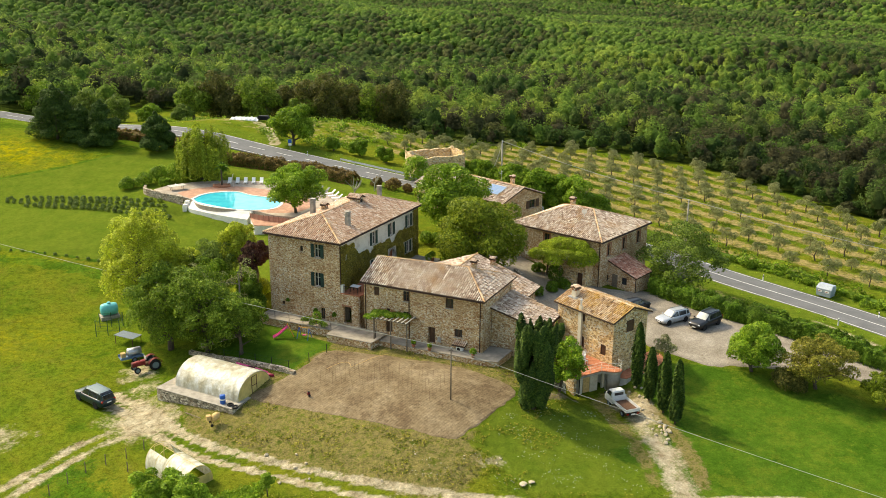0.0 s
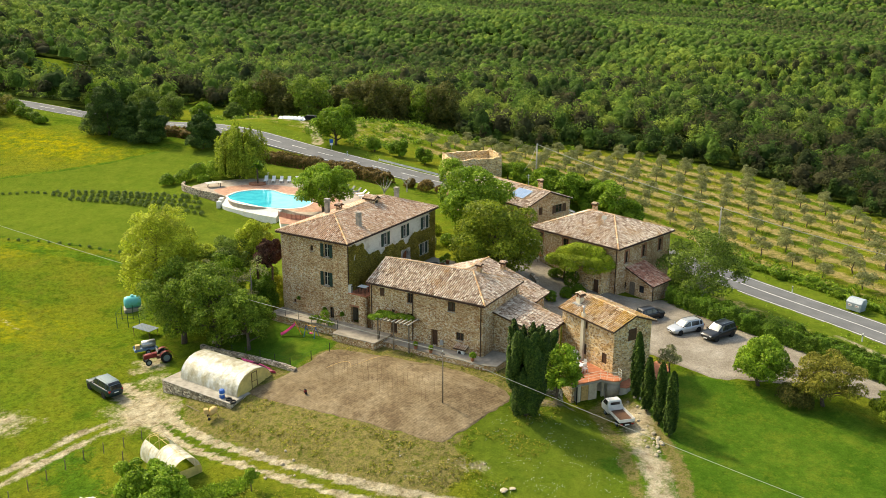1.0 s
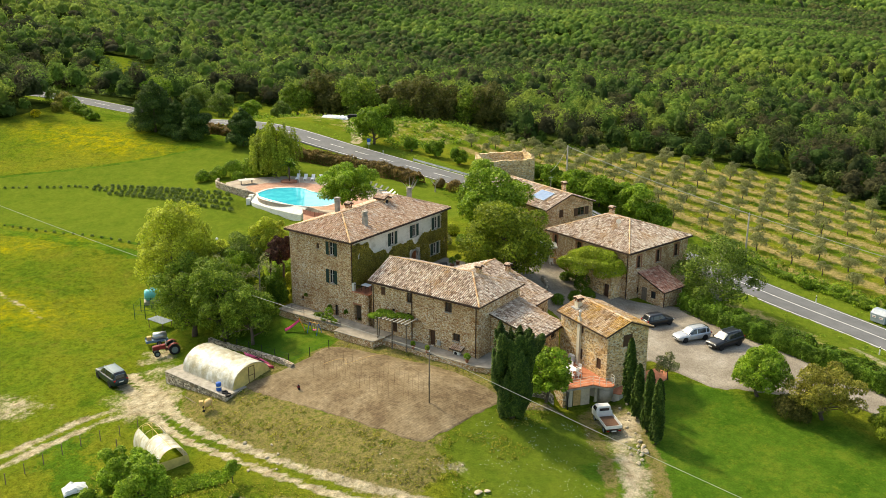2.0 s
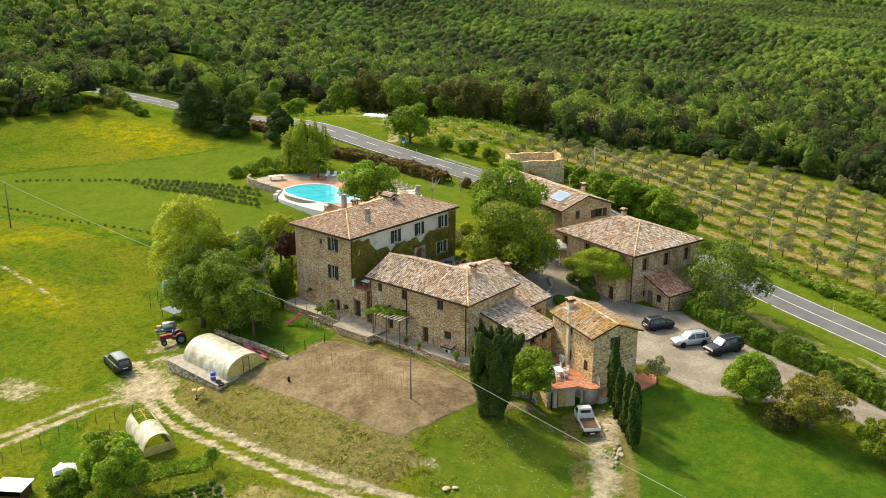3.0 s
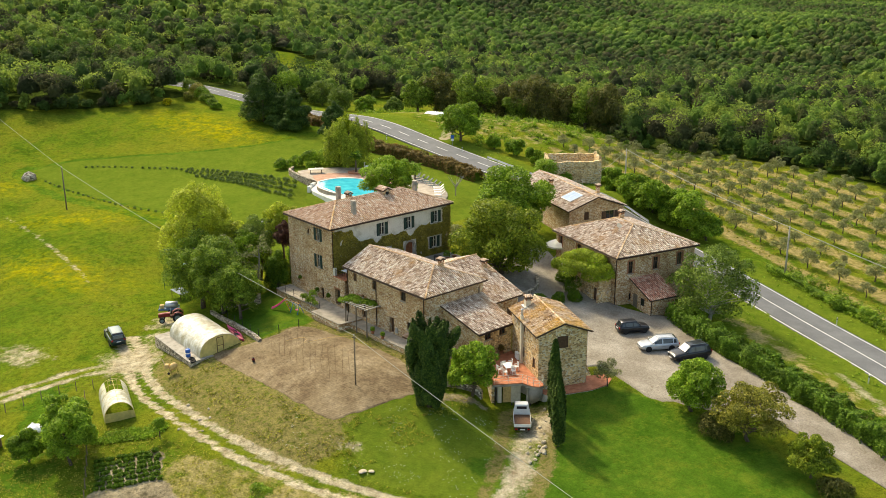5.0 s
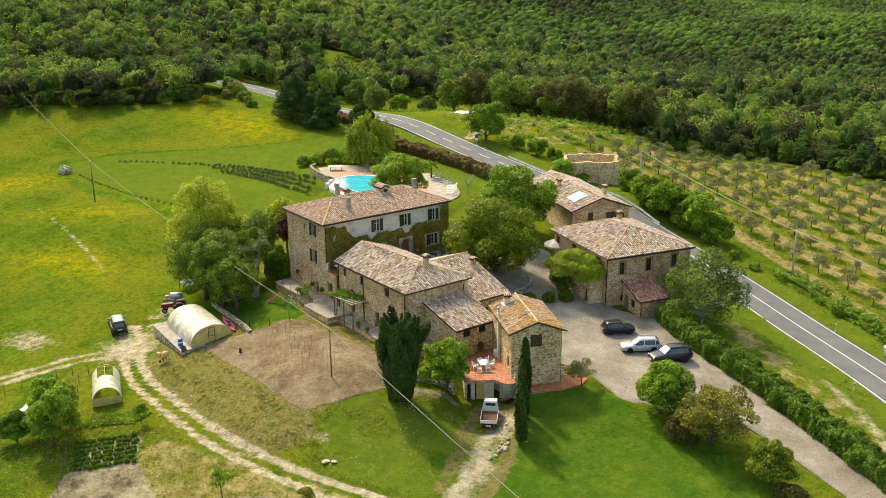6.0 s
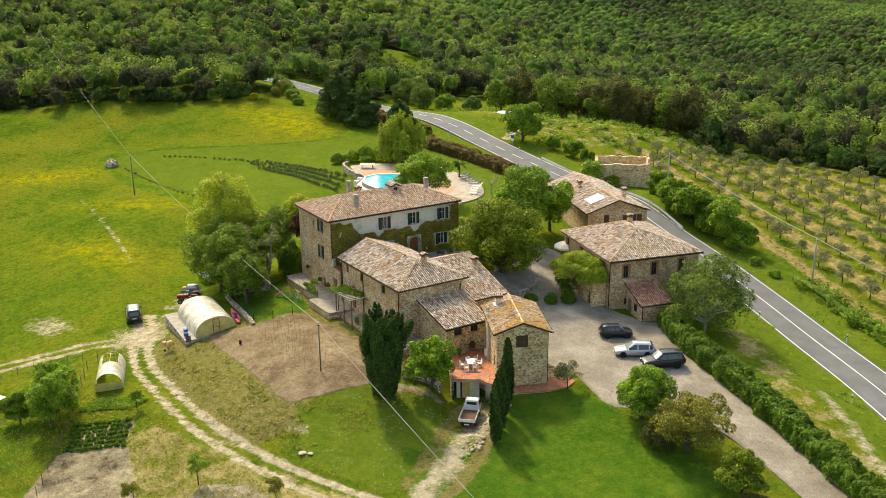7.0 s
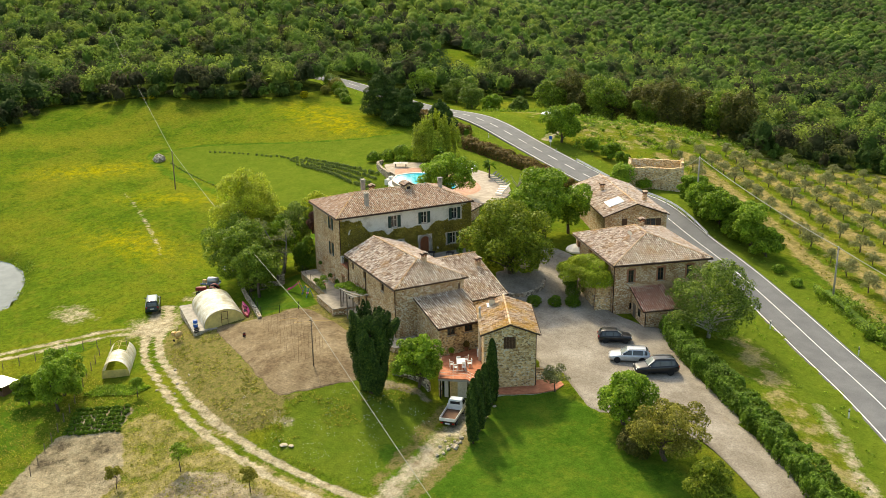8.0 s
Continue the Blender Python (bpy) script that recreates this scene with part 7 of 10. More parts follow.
def woods():
    """The wooded slopes: crowns of folded leaf clumps, finer where they stand nearer."""
    rs = np.random.RandomState(160)
    left = FIELD_EDGE + [(-92, 215), (-92, 900), (-900, 900), (-900, 110)]
    right = WOOD_EDGE + [(900, 110), (900, 3300), (-900, 3300), (-92, 900)]

    def in_wood(x, y):
        far = np.hypot(x, y - 150) > 370
        w = (inside(x, y, left) > 0) | (inside(x, y, right) > 0) | far
        clear = (inside(x, y, CLEARING) > 0) | (inside(x, y, ROAD_VIEW) > 0)
        return w & (seg_dist(x, y, ROAD) > 7.5) & ~clear

    bands = (("distant_wood", 1250, 2300, 17.0, 6, 2.6, 2.4, (6, 3)), ("near_wood", 108, 300, 5.6, 234, 0.35, 1.02, (8, 4)), ("middle_wood", 300, 520, 5.8, 78, 0.44, 1.0, (6, 3)), ("far_wood", 520, 1250, 6.4, 14, 0.66, 1.12, (6, 3)))
    for name, y0, y1, step, leaves, size, big, body in bands:
        wide = 560 + 0.3 * max(0, y1 - 1000) + 0.47 * y1 + 25
        count = int(wide * (y1 - y0) / step ** 2 * 2.2)
        px, py = rs.uniform(-wide, wide, 2 * count), rs.uniform(y0, y1, 2 * count)
        lo = np.maximum(-560 - 0.3 * np.maximum(0, py - 1000), 72 - 1.92 * (py - 19) - 20)
        ok = (px > lo) & (px < np.maximum(0.47 * py + 25, 60))
        taken, keep = {}, []
        for q in np.flatnonzero(ok):
            a, b = px[q], py[q]
            ca, cb = int(a // step), int(b // step)
            if all((a - c) ** 2 + (b - d) ** 2 > (0.60 * step) ** 2 for da in (-1, 0, 1) for db in (-1, 0, 1) for c, d in taken.get((ca + da, cb + db), ())):
                taken.setdefault((ca, cb), []).append((a, b))
                keep.append((a, b))
        p = np.array(keep)
        p = p[in_wood(p[:, 0], p[:, 1])]
        fringe = np.zeros(len(p), bool)
        if name == "near_wood":
            extra = []
            for line in (FIELD_EDGE[1:], WOOD_EDGE):
                q = np.array(line, float)
                seg = np.hypot(*np.diff(q, axis=0).T)
                s = np.concatenate([[0], np.cumsum(seg)])
                t = np.arange(0, s[-1], 1.5) + rs.uniform(-0.7, 0.7, len(np.arange(0, s[-1], 1.5)))
                extra.append(np.stack([np.interp(t, s, q[:, 0]) + rs.normal(0, 1.5, len(t)), np.interp(t, s, q[:, 1]) + rs.normal(0, 1.5, len(t))], 1))
            extra = np.concatenate(extra)
            extra = extra[(seg_dist(extra[:, 0], extra[:, 1], ROAD) > 7) & (inside(extra[:, 0], extra[:, 1], ROAD_VIEW) < 0)]
            fringe = np.concatenate([fringe, np.ones(len(extra), bool)])
            p = np.concatenate([p, extra])
        n = len(p)
        z = ground_z(p[:, 0], p[:, 1])
        patchy = np.array([noise.noise((a * 0.02, b * 0.02, 5)) for a, b in p]) * 0.9 + np.array([noise.noise((a * 0.006, b * 0.006, 9)) for a, b in p])
        tint = np.clip(0.58 + 0.45 * patchy + rs.normal(0, 0.24 if y0 < 500 else 0.12, n), 0, 1)
        if y0 < 500:
            tint = np.where(rs.uniform(size=n) < 0.24, rs.uniform(0.0, 0.26, n), np.minimum(tint + 0.08, 1))
        edge = np.minimum(seg_dist(p[:, 0], p[:, 1], WOOD_EDGE), seg_dist(p[:, 0], p[:, 1], FIELD_EDGE))
        dark = (edge < 9) & (rs.uniform(size=n) < 0.55)
        tint = np.where(dark, rs.uniform(0.0, 0.35, n), tint)
        h = big * rs.uniform(3.8, 8.4, n) * np.where(dark, 1.2, 1.0)
        r = big * rs.uniform(2.1, 3.9, n) * np.where(dark, 1.15, 1.0)
        if y0 > 500:
            h, r = big * rs.uniform(5.0, 6.8, n), big * rs.uniform(2.9, 4.1, n)
        low = rs.uniform(0.28, 0.62, n)
        h, r = np.where(fringe, h * low, h), np.where(fringe, r * low, r)
        m = 6
        lob = rs.normal(0, 1, (n, m, 3))
        lob /= np.linalg.norm(lob, axis=2, keepdims=True)
        lob = lob * np.stack([r * 0.60, r * 0.60, h * 0.24], 1)[:, None, :]
        per = leaves // m
        d = rs.normal(0, 1, (n, m, per, 3))
        d /= np.linalg.norm(d, axis=3, keepdims=True)
        d[..., 2] = np.where(d[..., 2] < -0.4, -d[..., 2], d[..., 2])
        rad = np.stack([r * 0.52, r * 0.52, h * 0.28], 1)[:, None, None, :]
        C = lob[:, :, None, :] + d * rad * rs.uniform(0.75, 1.1 if y0 < 300 else 1.35, (n, m, per, 1))
        C[..., 2] += (h * 0.58)[:, None, None]
        C += np.stack([p[:, 0], p[:, 1], z], 1)[:, None, None, :]
        C[..., 2] = np.maximum(C[..., 2], z[:, None, None] + 0.15)
        N = d + np.array([0, 0, 0.25]) + rs.normal(0, 0.30, d.shape)
        C, N = C.reshape(-1, 3), N.reshape(-1, 3)
        V, F = leaf_clumps(C, N, size * rs.uniform(0.6, 1.3, len(C)), rs)
        # a lumpy body inside each crown, so that no ground shines through
        na, nr = body
        rows = []
        for q in range(nr):
            lat = math.radians(-12 + 84 * q / (nr - 1))
            for w_ in range(na):
                az = 2 * math.pi * (w_ + 0.5 * (q % 2)) / na
                rows.append((math.cos(lat) * math.cos(az), math.cos(lat) * math.sin(az), math.sin(lat)))
        rows.append((0, 0, 1.0))
        oc = np.array(rows)
        nv = len(oc)
        jit = rs.uniform(0.66, 1.0, (n, nv, 1))
        hv = (oc[None] * jit * (0.74 if name == "near_wood" else 0.98) * np.stack([r, r, h * 0.53], 1)[:, None, :] + np.stack([p[:, 0], p[:, 1], z + h * 0.46], 1)[:, None, :]).reshape(-1, 3)
        of = []
        for q in range(nr - 1):
            for w_ in range(na):
                a_, b_ = q * na + w_, q * na + (w_ + 1) % na
                of += [(a_, b_, b_ + na), (a_, b_ + na, a_ + na)]
        of += [((nr - 1) * na + w_, (nr - 1) * na + (w_ + 1) % na, nv - 1) for w_ in range(na)]
        of = np.array(of)
        t_leaf = np.repeat(tint, m * per * 3)
        ob = np_mesh(name, V, F, L_WOODS, None, tint=t_leaf)
        tagged(ob, "dense mixed oak wood in fresh spring greens", "woodland", "", "stuff")
        hf = (of[None] + (np.arange(n) * nv)[:, None, None]).reshape(-1, 3)
        hearts = np_mesh("crown_body", hv, hf, L_WOODS, ob, True, tint=np.repeat(tint * 0.94, nv))
        tagged(hearts, kind="stuff")
        print(name, n, len(F))


woods()


def scatter(name, mat, label, place, size, seed, blades=7):
    """Weeds and tufts as one mesh of little leaves."""
    rs = np.random.RandomState(seed)
    p = np.array(place)
    k = len(p)
    base = np.repeat(np.stack([p[:, 0], p[:, 1], ground_z(p[:, 0], p[:, 1])], 1), blades, 0)
    sc = np.repeat(p[:, 2], blades)
    off = rs.normal(0, 0.45, (k * blades, 3)) * sc[:, None]
    off[:, 2] = np.abs(off[:, 2]) * 0.8 + 0.05
    N = rs.normal(0, 1, (k * blades, 3)) + np.array([0, 0, 0.9])
    V, F = leaf_clumps(base + off, N, size * rs.uniform(0.6, 1.4, k * blades), rs)
    ob = np_mesh(name, V, F, mat, None)
    return tagged(ob, label, "weeds", "", "stuff")


def weeds():
    rs = np.random.RandomState(170)

    def sample(n, x0, x1, y0, y1, test, lo, hi):
        x, y = rs.uniform(x0, x1, n), rs.uniform(y0, y1, n)
        keep = test(x, y)
        return np.stack([x[keep], y[keep], rs.uniform(lo, hi, n)[keep]], 1)

    bank = sample(6500, -24, 12, 74, 98, lambda x, y: (np.sin(x * 0.9 + 1.3 * np.sin(y * 0.7)) + np.sin(y * 1.1 - 0.8 * np.sin(x * 0.6)) > 0.0) & (inside(x, y, GARDEN) < -0.3) & (inside(x, y, GARDEN) > -7) & (seg_dist(x, y, TRACK) > 1.9) & (inside(x, y, LAWN_HOUSE) < 0), 0.10, 0.26)
    scatter("bank_weeds", L_WEED, "rough weeds and dry grass on the garden bank", bank, 0.065, 171, 6)
    low = sample(5200, -30, 24, 56, 74, lambda x, y: (seg_dist(x, y, TRACK) > 1.9) & (inside(x, y, PLOT) < 0) & (inside(x, y, VEG) < 0), 0.15, 0.4)
    scatter("meadow_weeds", L_WEED, "tufts of rough grass below the track", low, 0.065, 172, 6)
    clover = sample(1500, -4, 20, 73.5, 87, lambda x, y: (inside(x, y, GARDEN) < -1.0) & (seg_dist(x, y, TRACK) > 2.2) & (seg_dist(x, y, TRACK_TRUCK) > 2.6) & (np.sin(x * 1.1 + y * 0.7) + np.sin(y * 1.9 - x * 0.4) > 0.1), 0.05, 0.16)
    scatter("clover_flowers", M_PETAL, "small white clover flowers in the grass", clover, 0.032, 177, 3)
    clods = sample(2600, -16, 17, 55, 70, lambda x, y: (inside(x, y, PLOT) > 0) | (inside(x, y, PLOT2) > 0), 0.08, 0.2)
    scatter("soil_clods", M_CLOD, "dry clods of earth on a tilled plot", clods, 0.045, 178, 3)
    verge = sample(5000, -120, 75, 96, 216, lambda x, y: (seg_dist(x, y, ROAD) > 4.0) & (seg_dist(x, y, ROAD) < 9), 0.12, 0.4)
    scatter("verge_grass", L_FRESH, "long grass on the road verge", verge, 0.10, 174, 8)
    scrub = sample(600, -70, 16, 186, 262, lambda x, y: (seg_dist(x, y, ROAD) > 8) & (inside(x, y, OLIVES) < -2) & (inside(x, y, WOOD_EDGE + [(900, 110), (900, 3300), (-900, 3300), (-92, 900)]) < 0) & (np.hypot(x + 50, y - 208) > 9), 0.5, 1.6)
    scatter("scrubland", L_GREEN, "scattered scrub bushes beyond the road", scrub, 0.2, 175, 60)
    reeds = sample(2600, -98, -52, 72, 100, lambda x, y: (inside(x, y, POND) < 0.2) & (inside(x, y, POND) > -1.6 - 0.8 * np.sin(x * 0.9 + y)), 0.2, 0.55)
    scatter("pond_reeds", L_MID, "long grass round the pond's edge", reeds, 0.10, 179, 7)
    grove = sample(3000, -20, 80, 126, 230, lambda x, y: inside(x, y, OLIVES) > 0, 0.2, 0.5)
    scatter("grove_grass", L_WEED, "dry grass tufts between the olive trees", grove, 0.12, 176, 9)


weeds()

# ---- terraces, walls and steps ----
def slab_on(name, outline, top, depth, mat, label, category="terrace", kind="structure", edge=None):
    """A raised platform: paved top over stone sides."""
    ob = part(name, MB().poly([(x, y, top - 0.08) for x, y in outline], depth), edge or M_STONE_GREY, None)
    tagged(ob, label, category, "", kind)
    cx, cy = sum(p[0] for p in outline) / len(outline), sum(p[1] for p in outline) / len(outline)
    part("paving", MB().poly([(cx + (x - cx) * 1.012, cy + (y - cy) * 1.012, top) for x, y in outline], 0.078), mat, ob)
    return ob


def bl(u, v):
    """Plan place from the long wing's own axes."""
    a = radians(-24)
    return (-10.04 + u * math.cos(a) - v * math.sin(a), 101.78 + u * math.sin(a) + v * math.cos(a))


def al(u, v):
    a = radians(-24.9)
    return (-21.86 + u * math.cos(a) - v * math.sin(a), 107.43 + u * math.sin(a) + v * math.cos(a))


slab_on("house_terrace", [al(-0.2, 0.0), al(-0.2, -2.2), al(1.0, -2.4), al(9.9, -2.25), al(9.9, 0.0)], 0.66, 1.9, M_PAVING, "narrow paved terrace on a low stone wall", edge=M_STONE)
slab_on("corner_platform", [al(9.94, -0.02), al(9.94, -2.3), al(10.08, -3.5), bl(2.62, -3.3), bl(2.88, -1.74), bl(2.88, -0.02)], 0.63, 1.9, M_PAVING, "paved stone platform at the house corner", edge=M_STONE)
slab_on("wing_walkway", [bl(2.92, -0.02), bl(2.92, -1.74), bl(9.5, -1.9), bl(15.6, -1.8), bl(17.0, -1.4), bl(17.2, 2.2), bl(14.62, 2.2), bl(14.62, -0.02)], 0.40, 2.2, M_PAVING, "concrete walkway along the stone wing", edge=M_STONE)


def dry_wall(name, line, h, th, label, base=None):
    mb = MB()
    rs = random.Random(len(line) * 7 + int(h * 100))
    p = curve(line, 6) if len(line) > 2 else [tuple(np.array(line[0]) * (1 - t) + np.array(line[1]) * t) for t in np.linspace(0, 1, 9)]
    rings = []
    for i, q in enumerate(p):
        a, b = Vector(p[max(0, i - 1)]), Vector(p[min(len(p) - 1, i + 1)])
        d = (b - a).normalized()
        n = Vector((-d.y, d.x)) * th / 2
        g = gz(*q) if base is None else base
        t = g + h + rs.uniform(-0.05, 0.05)
        rings.append([(q[0] - n.x, q[1] - n.y, g - 1.0), (q[0] + n.x, q[1] + n.y, g - 1.0), (q[0] + n.x * 0.9, q[1] + n.y * 0.9, t), (q[0] - n.x * 0.9, q[1] - n.y * 0.9, t)])
    mb.loft(rings)
    return tagged(part(name, mb, M_STONE_GREY, None), label, "stone wall", "", "structure")


dry_wall("lawn_wall", [(-30.2, 101.0), (-25.5, 97.9), (-20.6, 94.9), (-16.6, 92.4)], 0.42, 0.5, "low grey fieldstone wall holding up the lawn")
dry_wall("path_wall", [(-29.2, 101.8), (-26.8, 102.6), (-24.6, 103.0)], 0.55, 0.45, "low stone wall at the edge of the lawn")
single("gate_pillar", MB().box(-0.3, -0.3, -0.5, 0.3, 0.3, 1.35).box(-0.36, -0.36, 1.352, 0.36, 0.36, 1.45), M_STONE_GREY, pose(-24.1, 102.9, gz(-24.1, 102.9), 0, 0, 20), "square stone gate pillar at the lawn corner", "pillar", "", "", False, 0.02)
dry_wall("tree_wall", [(4.6, 112.4), (6.6, 112.6), (8.4, 114.4), (8.9, 117.2), (8.0, 119.6)], 0.55, 0.4, "curved low stone wall round the walnut tree")


def link_block():
    """Arched porch with a balcony, between the main house and the wing."""
    h = thing("balcony_porch", pose(*al(9.82, -0.1), 0, 0, 0, -24.9), "stone porch with arched doorway and small balcony", "porch")
    w = 2.6
    part("front_wall", wall((0, 0.1), (w, 0.1), -0.8, 4.3, [(0.35, 1.45, 0.8, 2.85)], 0.4), M_STONE, h)
    part("side_wall", wall((w, 0.1), (w, 4.6), -0.8, 4.3, (), 0.3), M_STONE, h)
    part("balcony_floor", MB().box(0.0, 0.1, 4.304, w, 4.6, 4.42), M_COTTO, h, "red brick balcony floor")
    part("plaster_pier", MB().box(0.0, 0.16, 4.424, 0.35, 0.5, 5.4), M_PLASTER, h)
    rail = MB().box(0.36, 0.2, 5.25, w, 0.24, 5.3)
    for k in range(12):
        rail.box(0.42 + k * 0.18, 0.21, 4.424, 0.44 + k * 0.18, 0.23, 5.25)
    part("railing", rail, M_DARKMETAL, h, "thin dark iron railing")
    leaf_ = plank_door(h, pose(0.42, 0.32, 0.8, 0, 0, 70), 1.0, 2.0, M_WOODOLD)
    tagged(leaf_, "grey plank door standing open")
    part("back_wall", wall((0.0, 4.2), (w - 0.31, 4.2), -0.8, 4.3, (), 0.3), M_STONE, h)
    part("lintel", MB().box(0.2, 0.07, 2.86, 1.6, 0.3, 3.05), M_BRICKTRIM, h, "brick lintel over the doorway")
    t = thing("balcony_table", h.matrix_world @ pose(1.4, 1.2, 4.42), "white garden table on the balcony", "table")
    part("tabletop", MB().box(-0.55, -0.4, 0.70, 0.55, 0.4, 0.74), M_WHITE, t)
    for sx in (-0.48, 0.48):
        for sy in (-0.33, 0.33):
            part("leg", MB().box(sx - 0.025, sy - 0.025, 0, sx + 0.025, sy + 0.025, 0.70), M_DARKMETAL, t)


link_block()


def terrace_rail():
    """Thin iron posts and wires along the terrace, with a climber on part of it, and plants hung on the wall."""
    f = thing("terrace_railing", pose(0, 0, 0), "thin iron railing along the narrow terrace", "railing")
    line = [al(0.1, -2.1), al(2.1, -2.25), al(4.1, -2.25), al(6.0, -2.2), al(7.9, -2.2), al(9.8, -2.15)]
    for q in line:
        part("post", MB().tube((*q, 0.62), (*q, 1.62), 0.028, 0.028, 6), M_DARKMETAL, f)
    for z in (1.1, 1.58):
        w = MB()
        for a, b in zip(line[:-1], line[1:]):
            w.tube((*a, z), (*b, z), 0.012, 0.012, 5, False)
        part("rail", w, M_DARKMETAL, f)
    rs = np.random.RandomState(23)
    V, F = crown_leaves(rs, [((*al(6.2 + 0.55 * k, -2.2), 1.25 + 0.22 * math.sin(k * 2.3)), (0.42, 0.3, 0.34)) for k in range(6)], 1500, 0.075)
    ob = tagged(np_mesh("railing_climber", V, F, L_FRESH, None), "fresh green climber trained along a railing", "climbing plant")
    part("stem", MB().tube((*al(7.3, -2.15), 0.6), (*al(7.4, -2.2), 1.4), 0.03, 0.02, 6), M_BARK, ob)
    for u, z, r in ((6.45, 1.35, 0.34), (9.05, 1.4, 0.3), (2.6, 2.2, 0.24)):
        bush("wall_plant", *al(u, -0.28), r, r * 2.0, L_SHRUB, "dark green plant hung on a stone wall", 240 + int(u), 300, 0.09, "potted plant", "wall plants", z)


terrace_rail()


def pergola():
    h = thing("vine_pergola", pose(*bl(2.2, -0.1), 0.42, 0, 0, -24), "wooden pergola over the doorway with climbing vine", "pergola")
    for x in (0.2, 2.3, 4.3):
        part("post", MB().box(x - 0.06, -2.06, -0.9, x + 0.06, -1.94, 2.65), M_WOODOLD, h)
    part("beam", MB().box(0.0, -2.08, 2.654, 4.5, -1.92, 2.78), M_WOODOLD, h)
    part("beam", MB().box(0.0, -0.16, 2.654, 4.5, -0.02, 2.78), M_WOODOLD, h)
    for k in range(9):
        part("rafter", MB().box(0.1 + k * 0.52, -2.3, 2.784, 0.2 + k * 0.52, 0.02, 2.86), M_CONCRETE_PALE, h)
    rs = np.random.RandomState(9)
    lobes = [((x, y, 2.95 + z), (0.75, 0.6, 0.28)) for x, y, z in ((0.2, -1.6, 0), (0.9, -0.9, 0.1), (1.7, -1.2, 0.05), (2.4, -0.6, 0), (3.2, -0.3, -0.1), (0.0, -0.8, 0), (-0.4, -1.9, -0.2))]
    V, F = crown_leaves(rs, lobes, 4500, 0.085)
    ob = np_mesh("grape_vine", V, F, L_FRESH, None)
    ob.matrix_world = h.matrix_world.copy()
    st = MB().tube((0.1, -1.8, -0.6), (0.3, -1.7, 1.4), 0.06, 0.05).tube((0.3, -1.7, 1.4), (0.2, -1.5, 2.8), 0.05, 0.03)
    part("vine_stem", st, M_BARK, ob)
    tagged(ob, "fresh green vine trailing over the pergola", "vine")


pergola()


def terrace_and_carport():
    """Terracotta terrace over a garage opening, with thin rails."""
    out = [(10.1, 95.6), (13.3, 90.95), (15.9, 92.55), (16.5, 92.35), (17.2, 92.2), (17.85, 92.4), (18.1, 92.9), (17.75, 93.5), (17.15, 93.86), (11.9, 100.0)]
    t = thing("brick_terrace", pose(0, 0, 0), "terracotta-paved terrace over a cream garage", "terrace")
    part("floor", MB().poly([(x, y, 0.02) for x, y in out], 0.10), M_COTTO, t, "red terracotta floor tiles")
    part("slab", MB().poly([(x, y, -0.084) for x, y in out], 0.22), M_CONCRETE, t)
    part("front_wall", wall((13.55, 91.75), (16.35, 93.45), -3.2, -0.31, [(0.35, 1.35, -2.6, -0.5), (2.35, 3.0, -2.6, -0.5)], 0.25), M_CREAM, t)
    part("garage_panel", MB().loft([[(13.93, 92.1, -2.6), (14.78, 92.62, -2.6), (14.78, 92.62, -0.5), (13.93, 92.1, -0.5)], [(13.9, 92.15, -2.6), (14.75, 92.67, -2.6), (14.75, 92.67, -0.5), (13.9, 92.15, -0.5)]]), M_MIXER, t, "ochre sheet garage panel")
    part("side_wall", wall((12.0, 94.0), (13.45, 91.8), -3.2, -0.31, (), 0.25), M_PLASTER, t)
    part("back_wall", wall((16.6, 94.4), (11.9, 94.4), -3.2, -0.31, (), 0.3), M_CREAM, t)
    wing = MB()
    arc = curve([(16.4, 93.3), (16.6, 92.6), (17.2, 92.35), (17.8, 92.55), (17.95, 93.0)], 5)
    wing.loft([[(x, y, -2.7 + 1.5 * i / (len(arc) - 1)), (x - 0.1, y + 0.25, -2.7 + 1.5 * i / (len(arc) - 1)), (x - 0.1, y + 0.25, -0.31), (x, y, -0.31)] for i, (x, y) in enumerate(arc)])
    part("wing_wall", wing, M_CONCRETE, t, "curved grey concrete wing wall", True)
    part("corner_post", MB().tube((13.42, 91.15, -3.0), (13.42, 91.15, -0.3), 0.06), M_DARKMETAL, t)
    line = [(13.35, 91.05), (15.85, 92.6), (16.5, 92.4), (17.2, 92.27), (17.8, 92.47), (18.02, 92.92), (17.7, 93.45)]
    for k in range(3):
        rail = MB()
        for p, q in zip(line[:-1], line[1:]):
            rail.tube((*p, 0.35 + 0.3 * k), (*q, 0.35 + 0.3 * k), 0.016, 0.016, 6)
        part("rail", rail, M_CANVAS, t, "thin pale metal rail")
    for x, y in line + [(14.6, 91.82)]:
        part("rail_post", MB().tube((x, y, 0.0), (x, y, 0.97), 0.02, 0.02, 6), M_CANVAS, t)
    part("retaining_wall", wall((10.0, 95.5), (12.9, 91.5), -3.0, 0.0, (), 0.35), M_STONE_C, t)


terrace_and_carport()
slab_on("brick_apron", APRON, -0.98, 0.9, M_COTTO, "red brick apron with pale kerb round the small house", "paving", "structure", M_CONCRETE_PALE)
dry_wall("bank_wall", [(7.6, 90.2), (9.6, 91.0), (12.0, 91.0)], 0.9, 0.5, "short stone retaining wall beside the garage")


